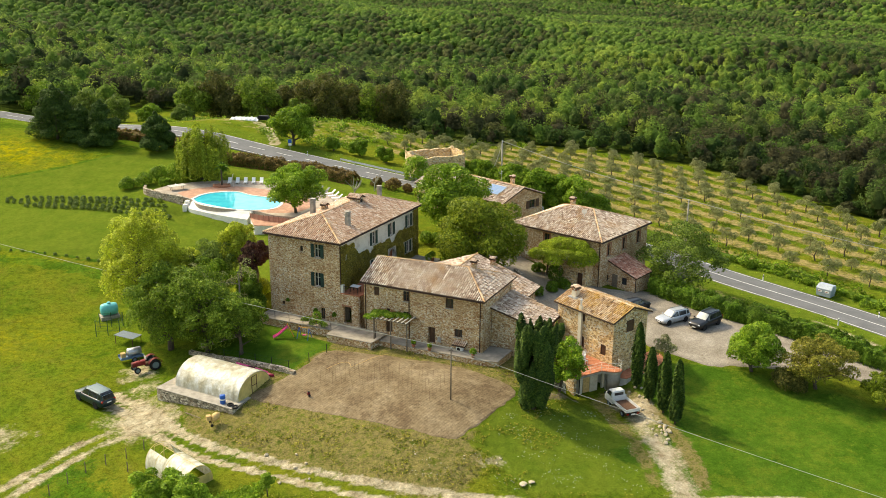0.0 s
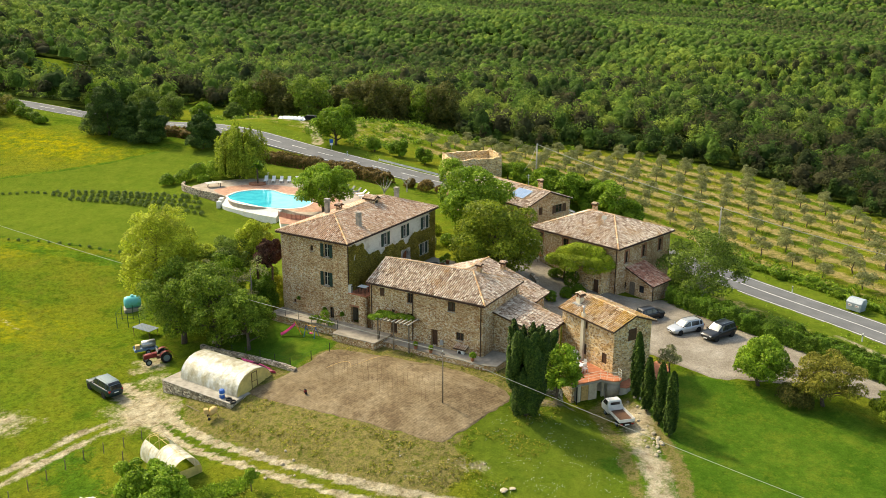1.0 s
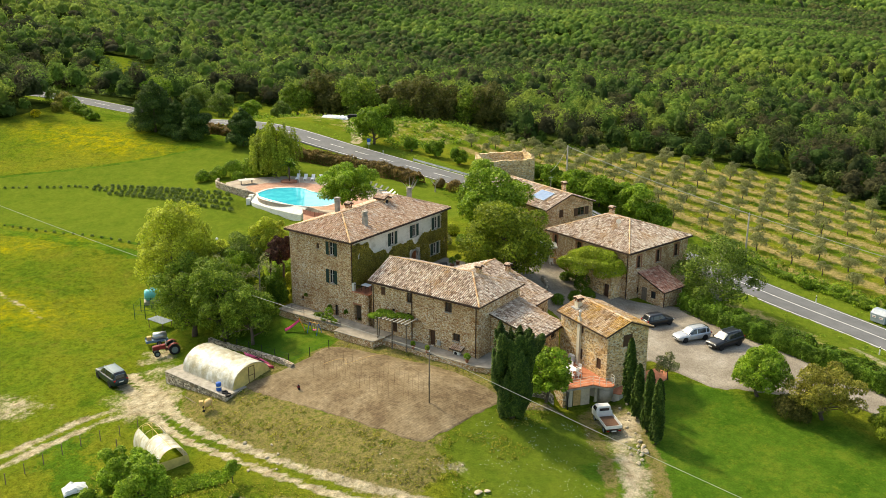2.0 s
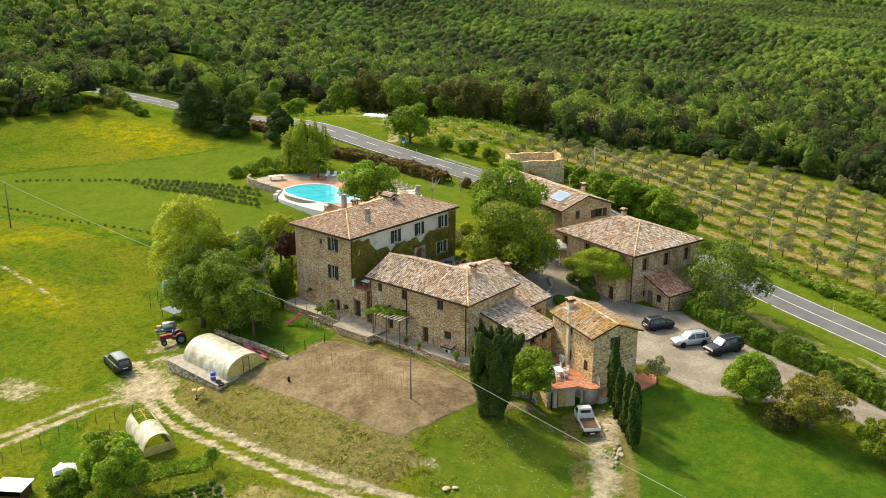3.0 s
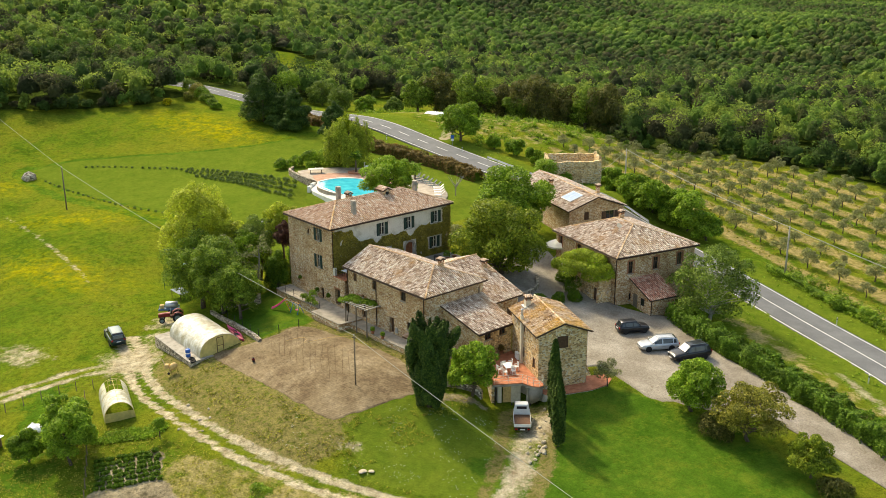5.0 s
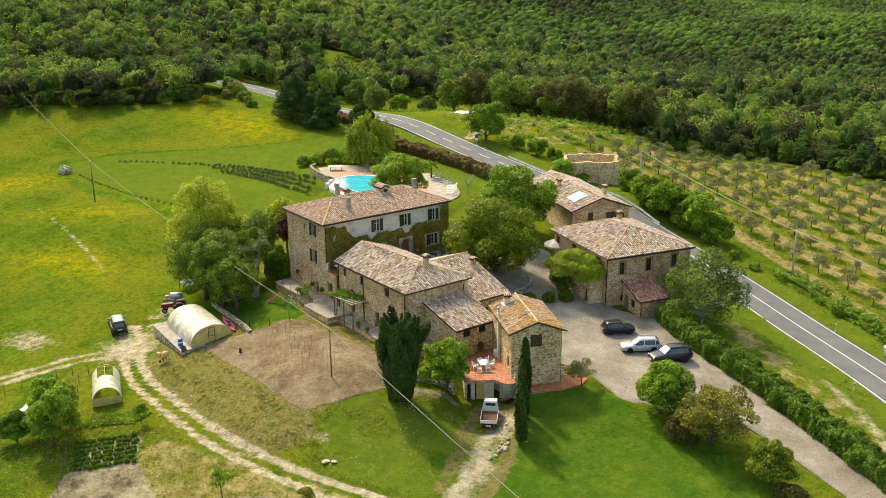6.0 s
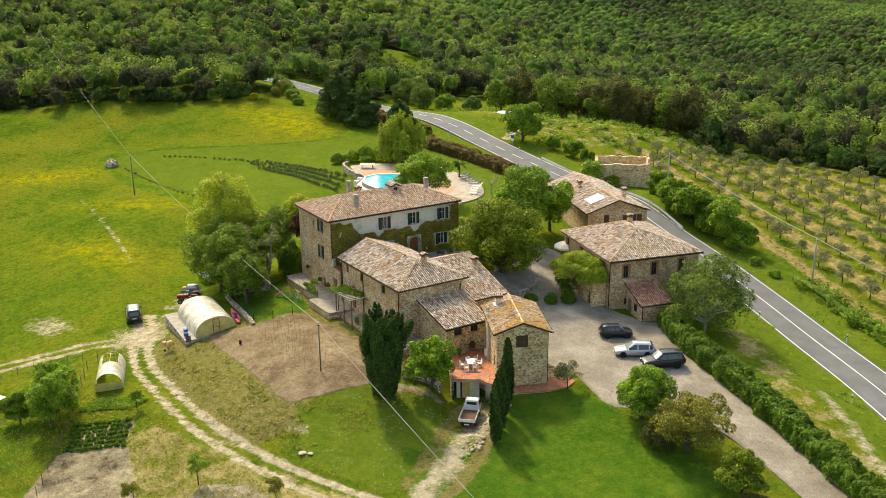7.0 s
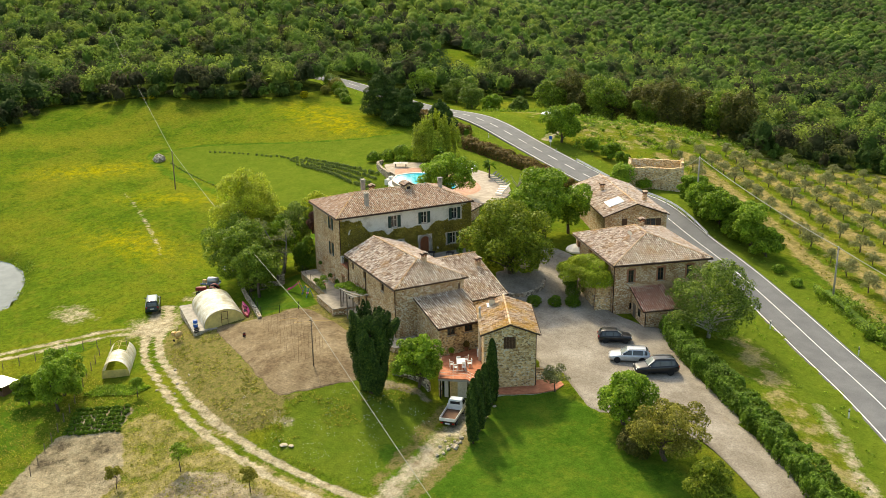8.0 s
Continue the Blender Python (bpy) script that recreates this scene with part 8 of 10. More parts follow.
def wisteria_block():
    """Stone outbuilding under a mound of wisteria beside the square house."""
    m = pose(12.24, 121.07, 0, 0, 0, -39)
    h = thing("vine_covered_outbuilding", m, "low stone outbuilding with dark doorway under climbing plants", "outbuilding")
    part("front_wall", wall((0, 0), (6.0, 0), -1, 3.5, [(4.7, 5.65, 0.2, 2.3)], 0.4), M_STONE_C, h)
    part("side_wall", wall((6.0, 0.401), (6.0, 1.95), -1, 3.5, (), 0.35), M_STONE_C, h)
    part("side_wall", wall((0, 1.95), (0, 0.401), -1, 3.5, (), 0.35), M_STONE_C, h)
    part("roof_slab", MB().box(-0.1, -0.1, 3.504, 6.1, 1.95, 3.66), M_CONCRETE, h)
    part("door", MB().box(4.72, 0.3, 0.2, 5.63, 0.36, 2.28), M_BROWN, h, "dark doorway boarded deep inside")
    rs = np.random.RandomState(77)
    lobes = [((x, y, z), (1.35, 1.2, 0.75)) for x, y, z in ((0.3, -1.9, 4.2), (1.5, -2.0, 4.6), (2.7, -1.6, 4.7), (3.9, -1.0, 4.7), (5.0, -0.2, 4.6), (5.5, 0.9, 4.8), (0.6, -0.6, 5.0), (1.9, -0.4, 5.6), (3.2, 0.2, 5.8), (4.4, 0.8, 5.6), (0.0, 0.6, 4.8), (1.4, 0.9, 5.4), (2.6, -2.4, 4.0), (-0.6, -1.2, 4.0), (5.7, 0.5, 3.9), (5.7, 1.4, 4.1), (5.0, -0.5, 3.8))]
    V, F = crown_leaves(rs, lobes, 24000, 0.10)
    ob = np_mesh("wisteria", V, F, L_WISTERIA, None)
    ob.matrix_world = m
    part("stem", MB().tube((0.4, -0.6, -0.5), (0.8, -0.7, 4.4), 0.14, 0.09), M_BARK, ob)
    part("stem", MB().tube((3.0, -1.5, -0.5), (3.0, -1.2, 4.4), 0.08, 0.06), M_WOODOLD, ob)
    tagged(ob, "wide mound of yellow-green wisteria on a roof", "climbing plant")


wisteria_block()


# ---- garden and farmyard ----
def greenhouse():
    """Film tunnel on a concrete base, with hoops showing and a framed end door."""
    a = math.degrees(math.atan2(90.0 - 93.9, -20.3 + 27.9))
    z = -1.9
    m = pose(-24.3, 91.9, z, 0, 0, a)
    base = single("greenhouse_base", MB().box(-5.4, -4.0, -2.2, 4.8, 2.9, 0.0), M_STONE_GREY, m, "stone retaining base with concrete top", "base", "", "structure")
    part("concrete_top", MB().box(-5.45, -4.05, 0.002, 4.85, 2.95, 0.05), M_CONCRETE, base)
    h = thing("greenhouse_tunnel", m @ pose(0, 0, 0.055), "polytunnel greenhouse with yellowed plastic film", "greenhouse")
    L, R, H = 8.4, 2.65, 2.25
    x0 = -4.0
    rs = np.random.RandomState(3)
    rings = []
    nx = 34
    for i in range(nx + 1):
        x = x0 + L * i / nx
        sag = 1 - 0.006 * abs(math.sin(math.pi * i / 5.0)) ** 0.7
        rings.append([(x, R * sag * math.cos(math.pi * k / 20), H * sag * (math.sin(math.pi * k / 20) ** 0.85) + rs.normal(0, 0.012)) for k in range(21)])
    part("film", MB().loft(rings, False, False), M_FILM, h, "sagging cloudy plastic film", True)
    for i in range(8):
        x = x0 + L * i / 7
        mb = MB()
        for k in range(12):
            p = [(x, (R - 0.04) * math.cos(math.pi * q / 12), (H - 0.04) * math.sin(math.pi * q / 12) ** 0.85) for q in (k, k + 1)]
            mb.tube(p[0], p[1], 0.022, 0.022, 6)
        part("hoop", mb, M_STEEL, h)
    for x in (x0 + 0.02, x0 + L - 0.02):
        pts = [(R * 0.985 * math.cos(math.pi * k / 20), H * 0.985 * math.sin(math.pi * k / 20) ** 0.85) for k in range(21)]
        mb = MB()
        mb.loft([[(x - 0.015, y, zz) for y, zz in pts], [(x + 0.015, y, zz) for y, zz in pts]])
        part("end_panel", mb, M_FILMEND, h, "yellowed end sheet")
    xe = x0 + L + 0.01
    d = MB()
    for y0, y1, z0, z1 in ((-0.42, -0.36, 0, 1.95), (0.36, 0.42, 0, 1.95), (-0.36, 0.36, 1.89, 1.95), (-0.36, 0.36, 0.9, 0.95)):
        d.box(xe, y0, z0, xe + 0.04, y1, z1)
    part("door_frame", d, M_RUST, h, "thin brown door frame")
    # things on and by the base
    b = thing("blue_barrel", pose(-23.1, 87.4, z + 0.05), "blue plastic barrel with white band on concrete", "barrel")
    ring = [(0.27, 0), (0.29, 0.05), (0.29, 0.28), (0.305, 0.3), (0.29, 0.33), (0.29, 0.6), (0.305, 0.62), (0.29, 0.65), (0.28, 0.9), (0.25, 0.92)]
    part("drum", MB().loft([[(r * math.cos(2 * math.pi * k / 18), r * math.sin(2 * math.pi * k / 18), zz) for k in range(18)] for r, zz in ring]), M_BLUE, b, "", True)
    part("band", MB().loft([[(0.296 * math.cos(2 * math.pi * k / 18), 0.296 * math.sin(2 * math.pi * k / 18), zz) for k in range(18)] for zz in (0.40, 0.54)]), M_WHITE, b, "white label band")
    for i, (x, y) in enumerate(((-22.2, 86.9), (-21.6, 86.4))):
        single("worn_tyre_ring", tyre_mesh(0.33, 0.2), M_RUBBER, pose(x, y, z + 0.16, 8 * i), "old black car tyre lying flat on concrete", "tyre", "old tyres")
    k = thing("concrete_mixer", pose(-23.2, 84.9, gz(-23.2, 84.9), 0, 0, 25), "sandy yellow concrete mixer beside the stone wall", "concrete mixer")
    part("drum", MB().loft([[(0.0 + xx, r * math.cos(2 * math.pi * q / 14), 0.85 + xx * 0.35 + r * math.sin(2 * math.pi * q / 14)) for q in range(14)] for xx, r in ((-0.45, 0.2), (-0.3, 0.42), (0.05, 0.45), (0.4, 0.22))]), M_MIXER, k, "", True)
    part("motor_box", MB().box(-0.95, -0.25, 0.6, -0.5, 0.25, 1.1), M_MIXER, k, "", False, 0.03)
    for sx, sy in ((-0.5, -0.35), (-0.5, 0.35), (0.45, -0.35), (0.45, 0.35)):
        part("leg", MB().tube((sx * 0.6, sy * 0.6, 0.8), (sx, sy, 0.0), 0.03), M_MIXER, k)
    for s in (-1, 1):
        part("wheel", MB().tube((-0.5, s * 0.4, 0.15), (-0.5, s * 0.46, 0.15), 0.15, 0.15, 14), M_RUBBER, k)
    single("wooden_pole", MB().tube((-1.4, 0, 0.1), (1.4, 0, 0.45), 0.045, 0.035), M_WOODOLD, pose(-26.0, 86.5, gz(-26.0, 86.5), 0, 0, -42), "weathered wooden pole leaning on a wall", "pole")
    for kx, ky, mat, text in ((-21.5, 94.35, M_PINK, "faded pink kayak lying beside a wall"), (-20.7, 93.55, M_MAROON, "maroon kayak lying beside a wall")):
        c = MB().loft([[(x, w * math.cos(a), 0.22 + hh + 0.17 * math.sin(a)) for a in [2 * math.pi * q / 10 for q in range(10)]] for x, w, hh in ((-2.3, 0.03, 0.14), (-1.6, 0.22, 0.03), (-0.5, 0.34, 0), (0.6, 0.34, 0), (1.6, 0.22, 0.03), (2.3, 0.03, 0.14))])
        boat = single("kayak", c, mat, pose(kx, ky, gz(kx, ky) + 0.02, 14, 0, -31), text, "boat", "kayaks", "", True)
        part("cockpit", MB().loft([[(x1, w * math.cos(a), 0.37 + 0.05 * math.sin(a)) for a in [2 * math.pi * q / 8 for q in range(8)]] for x1, w in ((-0.5, 0.05), (-0.2, 0.2), (0.3, 0.2), (0.5, 0.05))]), M_RUBBER, boat)


def tyre_mesh(r, w):
    """A tyre lying on its side."""
    mb = MB()
    n = 20
    sec = [(r, -w / 2 * 0.6), (r * 1.02, 0), (r, w / 2 * 0.6), (r * 0.82, w / 2), (r * 0.6, w / 2 * 0.8), (r * 0.58, 0), (r * 0.6, -w / 2 * 0.8), (r * 0.82, -w / 2)]
    rings = [[(rr * math.cos(2 * math.pi * k / n), rr * math.sin(2 * math.pi * k / n), zz) for rr, zz in sec] for k in range(n + 1)]
    return mb.loft(rings, True, False)


greenhouse()


def small_tunnel():
    """Half-open film tunnel with bare frame at its back."""
    x, y = -24.9, 77.4
    m = pose(x, y, gz(x, y) - 0.1, 0, 0, math.degrees(math.atan2(-3.9, 4.4)))
    h = thing("small_polytunnel", m, "small polytunnel with torn white film and open frame", "greenhouse")
    R, H, x0, x1 = 1.55, 2.1, -3.2, 3.2

    def arc(xx, k0, k1, n=16):
        return [(xx, R * math.cos(math.pi * k / n), H * math.sin(math.pi * k / n) ** 0.8) for k in range(k0, k1 + 1)]

    part("film", MB().loft([arc(xx, 0, 16) for xx in np.linspace(-0.3, x1, 9)], False, False), M_FILM, h, "dirty white plastic film", True)
    part("side_film", MB().loft([arc(xx, 0, 5) for xx in np.linspace(x0, -0.32, 7)], False, False), M_FILM, h, "dirty white plastic film", True)
    part("side_film", MB().loft([arc(xx, 11, 16) for xx in np.linspace(x0, -0.32, 7)], False, False), M_FILM, h, "dirty white plastic film", True)
    pts = arc(0, 0, 16)
    part("end_panel", MB().loft([[(x1 - 0.02, p[1], p[2]) for p in pts if p[2] < 1.25] , [(x1 + 0.01, p[1], p[2]) for p in pts if p[2] < 1.25]]), M_FILMEND, h, "yellowed end sheet")
    for xx in np.linspace(x0, x1, 5):
        mb = MB()
        a = arc(xx, 0, 16)
        for p, q in zip(a[:-1], a[1:]):
            mb.tube(p, q, 0.022, 0.022, 6)
        part("hoop", mb, M_FILMEND, h)
    part("ridge_pole", MB().tube((x0, 0, H), (x1, 0, H), 0.025), M_FILMEND, h)
    part("back_frame", MB().box(x0 - 0.02, -0.5, 0, x0 + 0.02, -0.45, 1.9).box(x0 - 0.02, 0.45, 0, x0 + 0.02, 0.5, 1.9).box(x0 - 0.02, -0.45, 1.85, x0 + 0.02, 0.45, 1.9), M_FILMEND, h)


small_tunnel()


def play_things():
    h = thing("garden_slide", pose(-19.3, 101.0, gz(-19.3, 101.0), 0, 0, 20), "pink plastic slide with yellow steps on the lawn", "slide")
    rings = []
    for k in range(9):
        t = k / 8
        x, z = -1.2 + 1.7 * t, 0.15 + 1.15 * (t ** 1.4)
        rings.append([(x, -0.24, z + 0.14), (x, -0.2, z + 0.14), (x, -0.18, z), (x, 0.18, z), (x, 0.2, z + 0.14), (x, 0.24, z + 0.14), (x, 0.2, z - 0.05), (x, -0.2, z - 0.05)])
    part("chute", MB().loft(rings), M_PINK, h)
    for s in (-0.24, 0.24):
        part("ladder_side", MB().tube((1.15, s, 0), (0.5, s, 1.55), 0.05), M_YELLOWPL, h, "orange-yellow plastic ladder side")
    for k in range(4):
        part("ladder_step", MB().box(1.0 - k * 0.15, -0.24, 0.25 + k * 0.32, 1.12 - k * 0.15, 0.24, 0.29 + k * 0.32), M_BLUE, h)
    s = thing("toy_swing", pose(-16.9, 100.9, gz(-16.9, 100.9), 0, 0, -20), "small blue-framed toddler swing on the lawn", "swing")
    for sx in (-0.7, 0.7):
        for sy in (-0.5, 0.5):
            part("leg", MB().tube((sx, sy, 0), (sx * 0.9, 0, 1.3), 0.035), M_BLUE, s)
    part("top_bar", MB().tube((-0.65, 0, 1.3), (0.65, 0, 1.3), 0.035), M_YELLOWPL, s)
    part("seat", MB().box(-0.18, -0.15, 0.35, 0.18, 0.15, 0.42), M_PINK, s)
    for sx in (-0.15, 0.15):
        part("rope", MB().tube((sx, 0, 0.42), (sx, 0, 1.28), 0.012, 0.012, 5), M_WHITE, s)


play_things()


def garden_stakes():
    """Thin cane stakes and a motor hoe on the tilled earth."""
    rs = np.random.RandomState(33)
    first = None
    u, v = Vector((math.cos(radians(-24)), math.sin(radians(-24)))), Vector((math.sin(radians(24)), math.cos(radians(24))))
    for i in range(11):
        for j in range(5):
            p = Vector((-12.5, 92.6)) + u * (i * 1.25) + v * (j * 0.85 - 2.4) + Vector(rs.normal(0, 0.06, 2))
            if float(inside(p.x, p.y, GARDEN)) < 0.6:
                continue
            m = pose(p.x, p.y, gz(p.x, p.y), rs.normal(0, 3), rs.normal(0, 3), 0)
            if first is None:
                first = single("cane_stake", MB().tube((0, 0, 0), (0, 0, 1.45), 0.011, 0.008, 5), M_RUST, m, "thin brown cane stake in tilled earth", "stake", "garden stakes")
            else:
                o = first.copy()
                scene.collection.objects.link(o)
                o.matrix_world = m
    t = thing("motor_hoe", pose(-14.4, 88.0, gz(-14.4, 88.0) + 0.1, 0, 0, 30) @ Matrix.Scale(0.55, 4), "small red motor hoe standing on the soil", "motor hoe")
    part("engine", MB().box(-0.3, -0.2, 0.3, 0.25, 0.2, 0.75), M_TRACTOR, t, "", False, 0.04)
    part("tank", MB().box(-0.2, -0.15, 0.752, 0.15, 0.15, 0.95), M_RUBBER, t, "", False, 0.03)
    for s in (-1, 1):
        part("handle", MB().tube((-0.3, s * 0.15, 0.6), (-1.1, s * 0.28, 1.05), 0.02), M_DARKMETAL, t)
        part("wheel", MB().tube((0.0, s * 0.25, 0.22), (0.0, s * 0.36, 0.22), 0.24, 0.24, 14), M_RUBBER, t)
    hose = bpy.data.curves.new("garden_hose", "CURVE")
    hose.dimensions = "3D"
    hose.bevel_depth = 0.02
    sp = hose.splines.new("NURBS")
    pts = [(-13.2, 92.6), (-11.6, 94.2), (-10.4, 93.2), (-11.0, 92.4), (-9.4, 93.4), (-8.4, 95.0), (-7.4, 95.2), (-6.9, 96.2)]
    sp.points.add(len(pts) - 1)
    for q, (x, y) in zip(sp.points, pts):
        q.co = (x, y, gz(x, y) + 0.2, 1)
    sp.use_endpoint_u = True
    hose.materials.append(M_MIXER)
    tagged(new("garden_hose", hose), "yellow garden hose lying on tilled soil", "hose")


garden_stakes()


def vegetables():
    rs = np.random.RandomState(44)
    place = []
    a, b = Vector((-19.6, 68.6)), Vector((-15.0, 71.9))
    across = Vector((3.7, -3.9)) / 5.4
    for j in range(7):
        for i in range(11):
            p = a.lerp(b, i / 10) + across * (0.3 + j * 0.80) + Vector(rs.normal(0, 0.07, 2))
            place.append((p.x, p.y, rs.uniform(0.24, 0.36)))
    lobes = [((0, 0, 0.25), (0.5, 0.5, 0.4))]
    V, F = crown_leaves(rs, lobes, 60, 0.26)
    first = tagged(np_mesh("potato_plant", V, F, L_SHRUB, None), "leafy dark green vegetable plant in a row", "vegetable plant", "vegetable rows")
    for i, (x, y, s) in enumerate(place):
        o = first
        if i:
            o = first.copy()
            scene.collection.objects.link(o)
        o.matrix_world = pose(x, y, gz(x, y), 0, 0, rs.uniform(0, 360)) @ Matrix.Scale(s * 1.7, 4)
    # a taller patch of greens behind
    x, y = rs.uniform(-22.0, -16.6, 700), rs.uniform(0.4, 2.6, 700)
    scatter("leafy_patch", L_FRESH, "dense patch of tall leafy greens", np.stack([x, y + 71.6 + (x + 19.5) * 0.55, rs.uniform(0.2, 0.45, 700)], 1), 0.10, 45, 9)


vegetables()


def fence(name, pts, h, label, net=M_GREENNET, step=2.2, wires=3):
    """Posts with stretched wires."""
    f = thing(name, pose(0, 0, 0), label, "fence")
    p = np.array(pts, float)
    seg = np.hypot(*np.diff(p, axis=0).T)
    s = np.concatenate([[0], np.cumsum(seg)])
    ends = []
    for q in np.arange(0, s[-1] + 0.01, step):
        x, y = np.interp(q, s, p[:, 0]), np.interp(q, s, p[:, 1])
        z = gz(x, y)
        ends.append((x, y, z))
        part("post", MB().tube((x, y, z - 0.3), (x, y, z + h), 0.05, 0.04, 7), M_WOODOLD if net is not M_GREENNET else M_DARKMETAL, f)
    for k in range(wires):
        mb = MB()
        for a, b in zip(ends[:-1], ends[1:]):
            u = h * (0.25 + 0.68 * k / max(1, wires - 1))
            mb.tube((a[0], a[1], a[2] + u), (b[0], b[1], b[2] + u), 0.006, 0.006, 4, False)
        part("wire", mb, net, f)
    return f


fence("field_fence", [(-29.4, 81.4), (-30.7, 79.9), (-33.6, 78.4), (-35.1, 76.3), (-36.3, 74.6), (-39, 70)], 1.15, "old wooden posts with sagging wire netting", M_RUST, 1.9, 4)
fence("plot_fence", [(-29.8, 77.8), (-25.6, 73.4), (-20.9, 68.8), (-15.6, 62.8), (-11, 57.4)], 1.1, "old posts and wire beside the vegetable plot", M_RUST, 2.0, 4)
fence("lawn_fence", [(-27.6, 99.6), (-23, 96.7), (-17.4, 93.3), (-15.4, 94.6), (-13.4, 96.6)], 1.1, "low green wire fence round the lawn", M_GREENNET, 2.4, 3)


def old_shed():
    h = thing("open_shed", pose(-32.8, 66.8, gz(-32.8, 66.8), 0, 0, 10) @ Matrix.Scale(0.85, 4), "low brown shed with pale sheet roof", "shed")
    part("back_wall", MB().box(-1.5, 1.1, -0.3, 1.5, 1.2, 1.5), M_WOODOLD, h)
    part("side_wall", MB().box(1.4, -1.1, -0.3, 1.5, 1.098, 1.5), M_RUST, h)
    part("side_wall", MB().box(-1.5, -1.1, -0.3, -1.4, 1.098, 1.5), M_RUST, h)
    part("front_board", MB().box(-1.398, -1.1, -0.3, 1.398, -1.02, 0.7), M_RUST, h)
    part("roof_sheet", MB().box(-1.8, -1.4, 1.504, 1.8, 1.4, 1.57), M_STEEL, h)


old_shed()


# ---- vehicles ----
def wheel_on(parent, x, y, r, w):
    wh = part("wheel", tyre_mesh(r, w), M_RUBBER, parent, "", True)
    wh.matrix_local = pose(x, y, r, 90, 0, 0)
    part("rim", MB().tube((0, 0, -w * 0.42), (0, 0, w * 0.42), r * 0.6, r * 0.6, 16), M_SILVERPLASTIC, wh)
    return wh


def car(name, x, y, heading, L, W, H, paint, label, tail=-0.66, roof_mat=None, rails=False, cowl=0.40, dz=0.0):
    """A parked car: moulded body, glasshouse, roof, lamps, mirrors and wheels. Its nose points along x; tail: where the roof ends, cowl: where the bonnet begins."""
    c = thing(name, pose(x, y, gz(x, y) + 0.12 + dz, 0, 0, heading), label, "car")
    w, h = W / 2, L / 2
    rise = 0.17 if H < 1.6 else 0.24

    def belt(q):
        return H * float(np.interp(q, [-1, -0.9, cowl - 0.1, cowl + 0.05, 0.85, 0.96, 1.0], [0.52, 0.62, 0.59, 0.585, 0.505, 0.44, 0.36]))

    def half(q):
        return w * float(np.interp(q, [-1, -0.96, -0.85, -0.6, 0.6, 0.82, 0.94, 1.0], [0.74, 0.88, 0.965, 1, 1, 0.965, 0.86, 0.64]))

    rings = []
    for q in (-1.0, -0.985, -0.95, -0.85, -0.6, -0.3, 0.0, cowl - 0.05, cowl + 0.06, 0.6, 0.75, 0.86, 0.94, 0.98, 1.0):
        a, t = half(q), belt(q)
        b = rise + 0.14 * max(0, abs(q) - 0.75) / 0.25
        side = [(0.50, b), (0.90, b + 0.03), (0.985, b + 0.16), (1.0, b + (t - b) * 0.55), (0.975, t - 0.09), (0.90, t - 0.015), (0.62, t + 0.015), (0.0, t + 0.03)]
        ring = [(q * h, -f * a, z) for f, z in side] + [(q * h, f * a, z) for f, z in side[-2::-1]]
        rings.append(ring)
    part("body", MB().loft(rings), paint, c, "", True)

    def top(q):
        return float(np.interp(q, [-0.97, tail, tail + 0.25, cowl - 0.36, cowl - 0.27, cowl + 0.03], [belt(-0.97) + 0.02, H * 0.955, H * 0.99, H * 0.995, H * 0.965, belt(cowl) + 0.01]))

    def skin(q, f, off=0.0):
        """A place on the glasshouse: f runs from 0 on the roof's middle to 1 at the belt."""
        k, sg = abs(f), math.copysign(1, f)
        yy = half(q) * float(np.interp(k, [0, 0.4, 0.6, 1], [0, 0.56, 0.69, 0.89]))
        b = belt(q) - 0.03
        zz = b + (top(q) - b) * float(np.interp(k, [0, 0.4, 0.6, 1], [1.0, 0.98, 0.88, 0]))
        front = off if q > cowl - 0.3 else -off if q < tail else 0.0
        return (q * h + front, sg * (yy + off * (k > 0.45)), zz + off * (k < 0.7))

    def panel(pname, q0, q1, f0, f1, mat, off, plabel=""):
        nq, nf = 8, 8
        g = [[skin(q0 + (q1 - q0) * i / nq, f0 + (f1 - f0) * k / nf, off) for k in range(nf + 1)] for i in range(nq + 1)]
        inner = [[skin(q0 + (q1 - q0) * i / nq, f0 + (f1 - f0) * k / nf, off - 0.012) for k in range(nf + 1)] for i in range(nq + 1)]
        mb = MB().loft(g, False, False)
        mb.loft([r[::-1] for r in inner], False, False)
        return part(pname, mb, mat, c, plabel, True)

    qs = np.concatenate([np.linspace(-0.97, tail, 5), np.linspace(tail, cowl - 0.3, 9)[1:], np.linspace(cowl - 0.3, cowl + 0.03, 6)[1:]])
    fs = np.linspace(-1, 1, 25)
    part("glasshouse", MB().loft([[skin(q, f) for f in fs] for q in qs], False, True), M_GLASS, c, "dark tinted car windows", True)
    panel("roof", tail - 0.02, cowl - 0.29, -0.62, 0.62, roof_mat or paint, 0.014)
    panel("windscreen", cowl - 0.27, cowl + 0.01, -0.60, 0.60, M_SCREEN, 0.012, "sloping windscreen with the pale sky's reflection put into its colour")
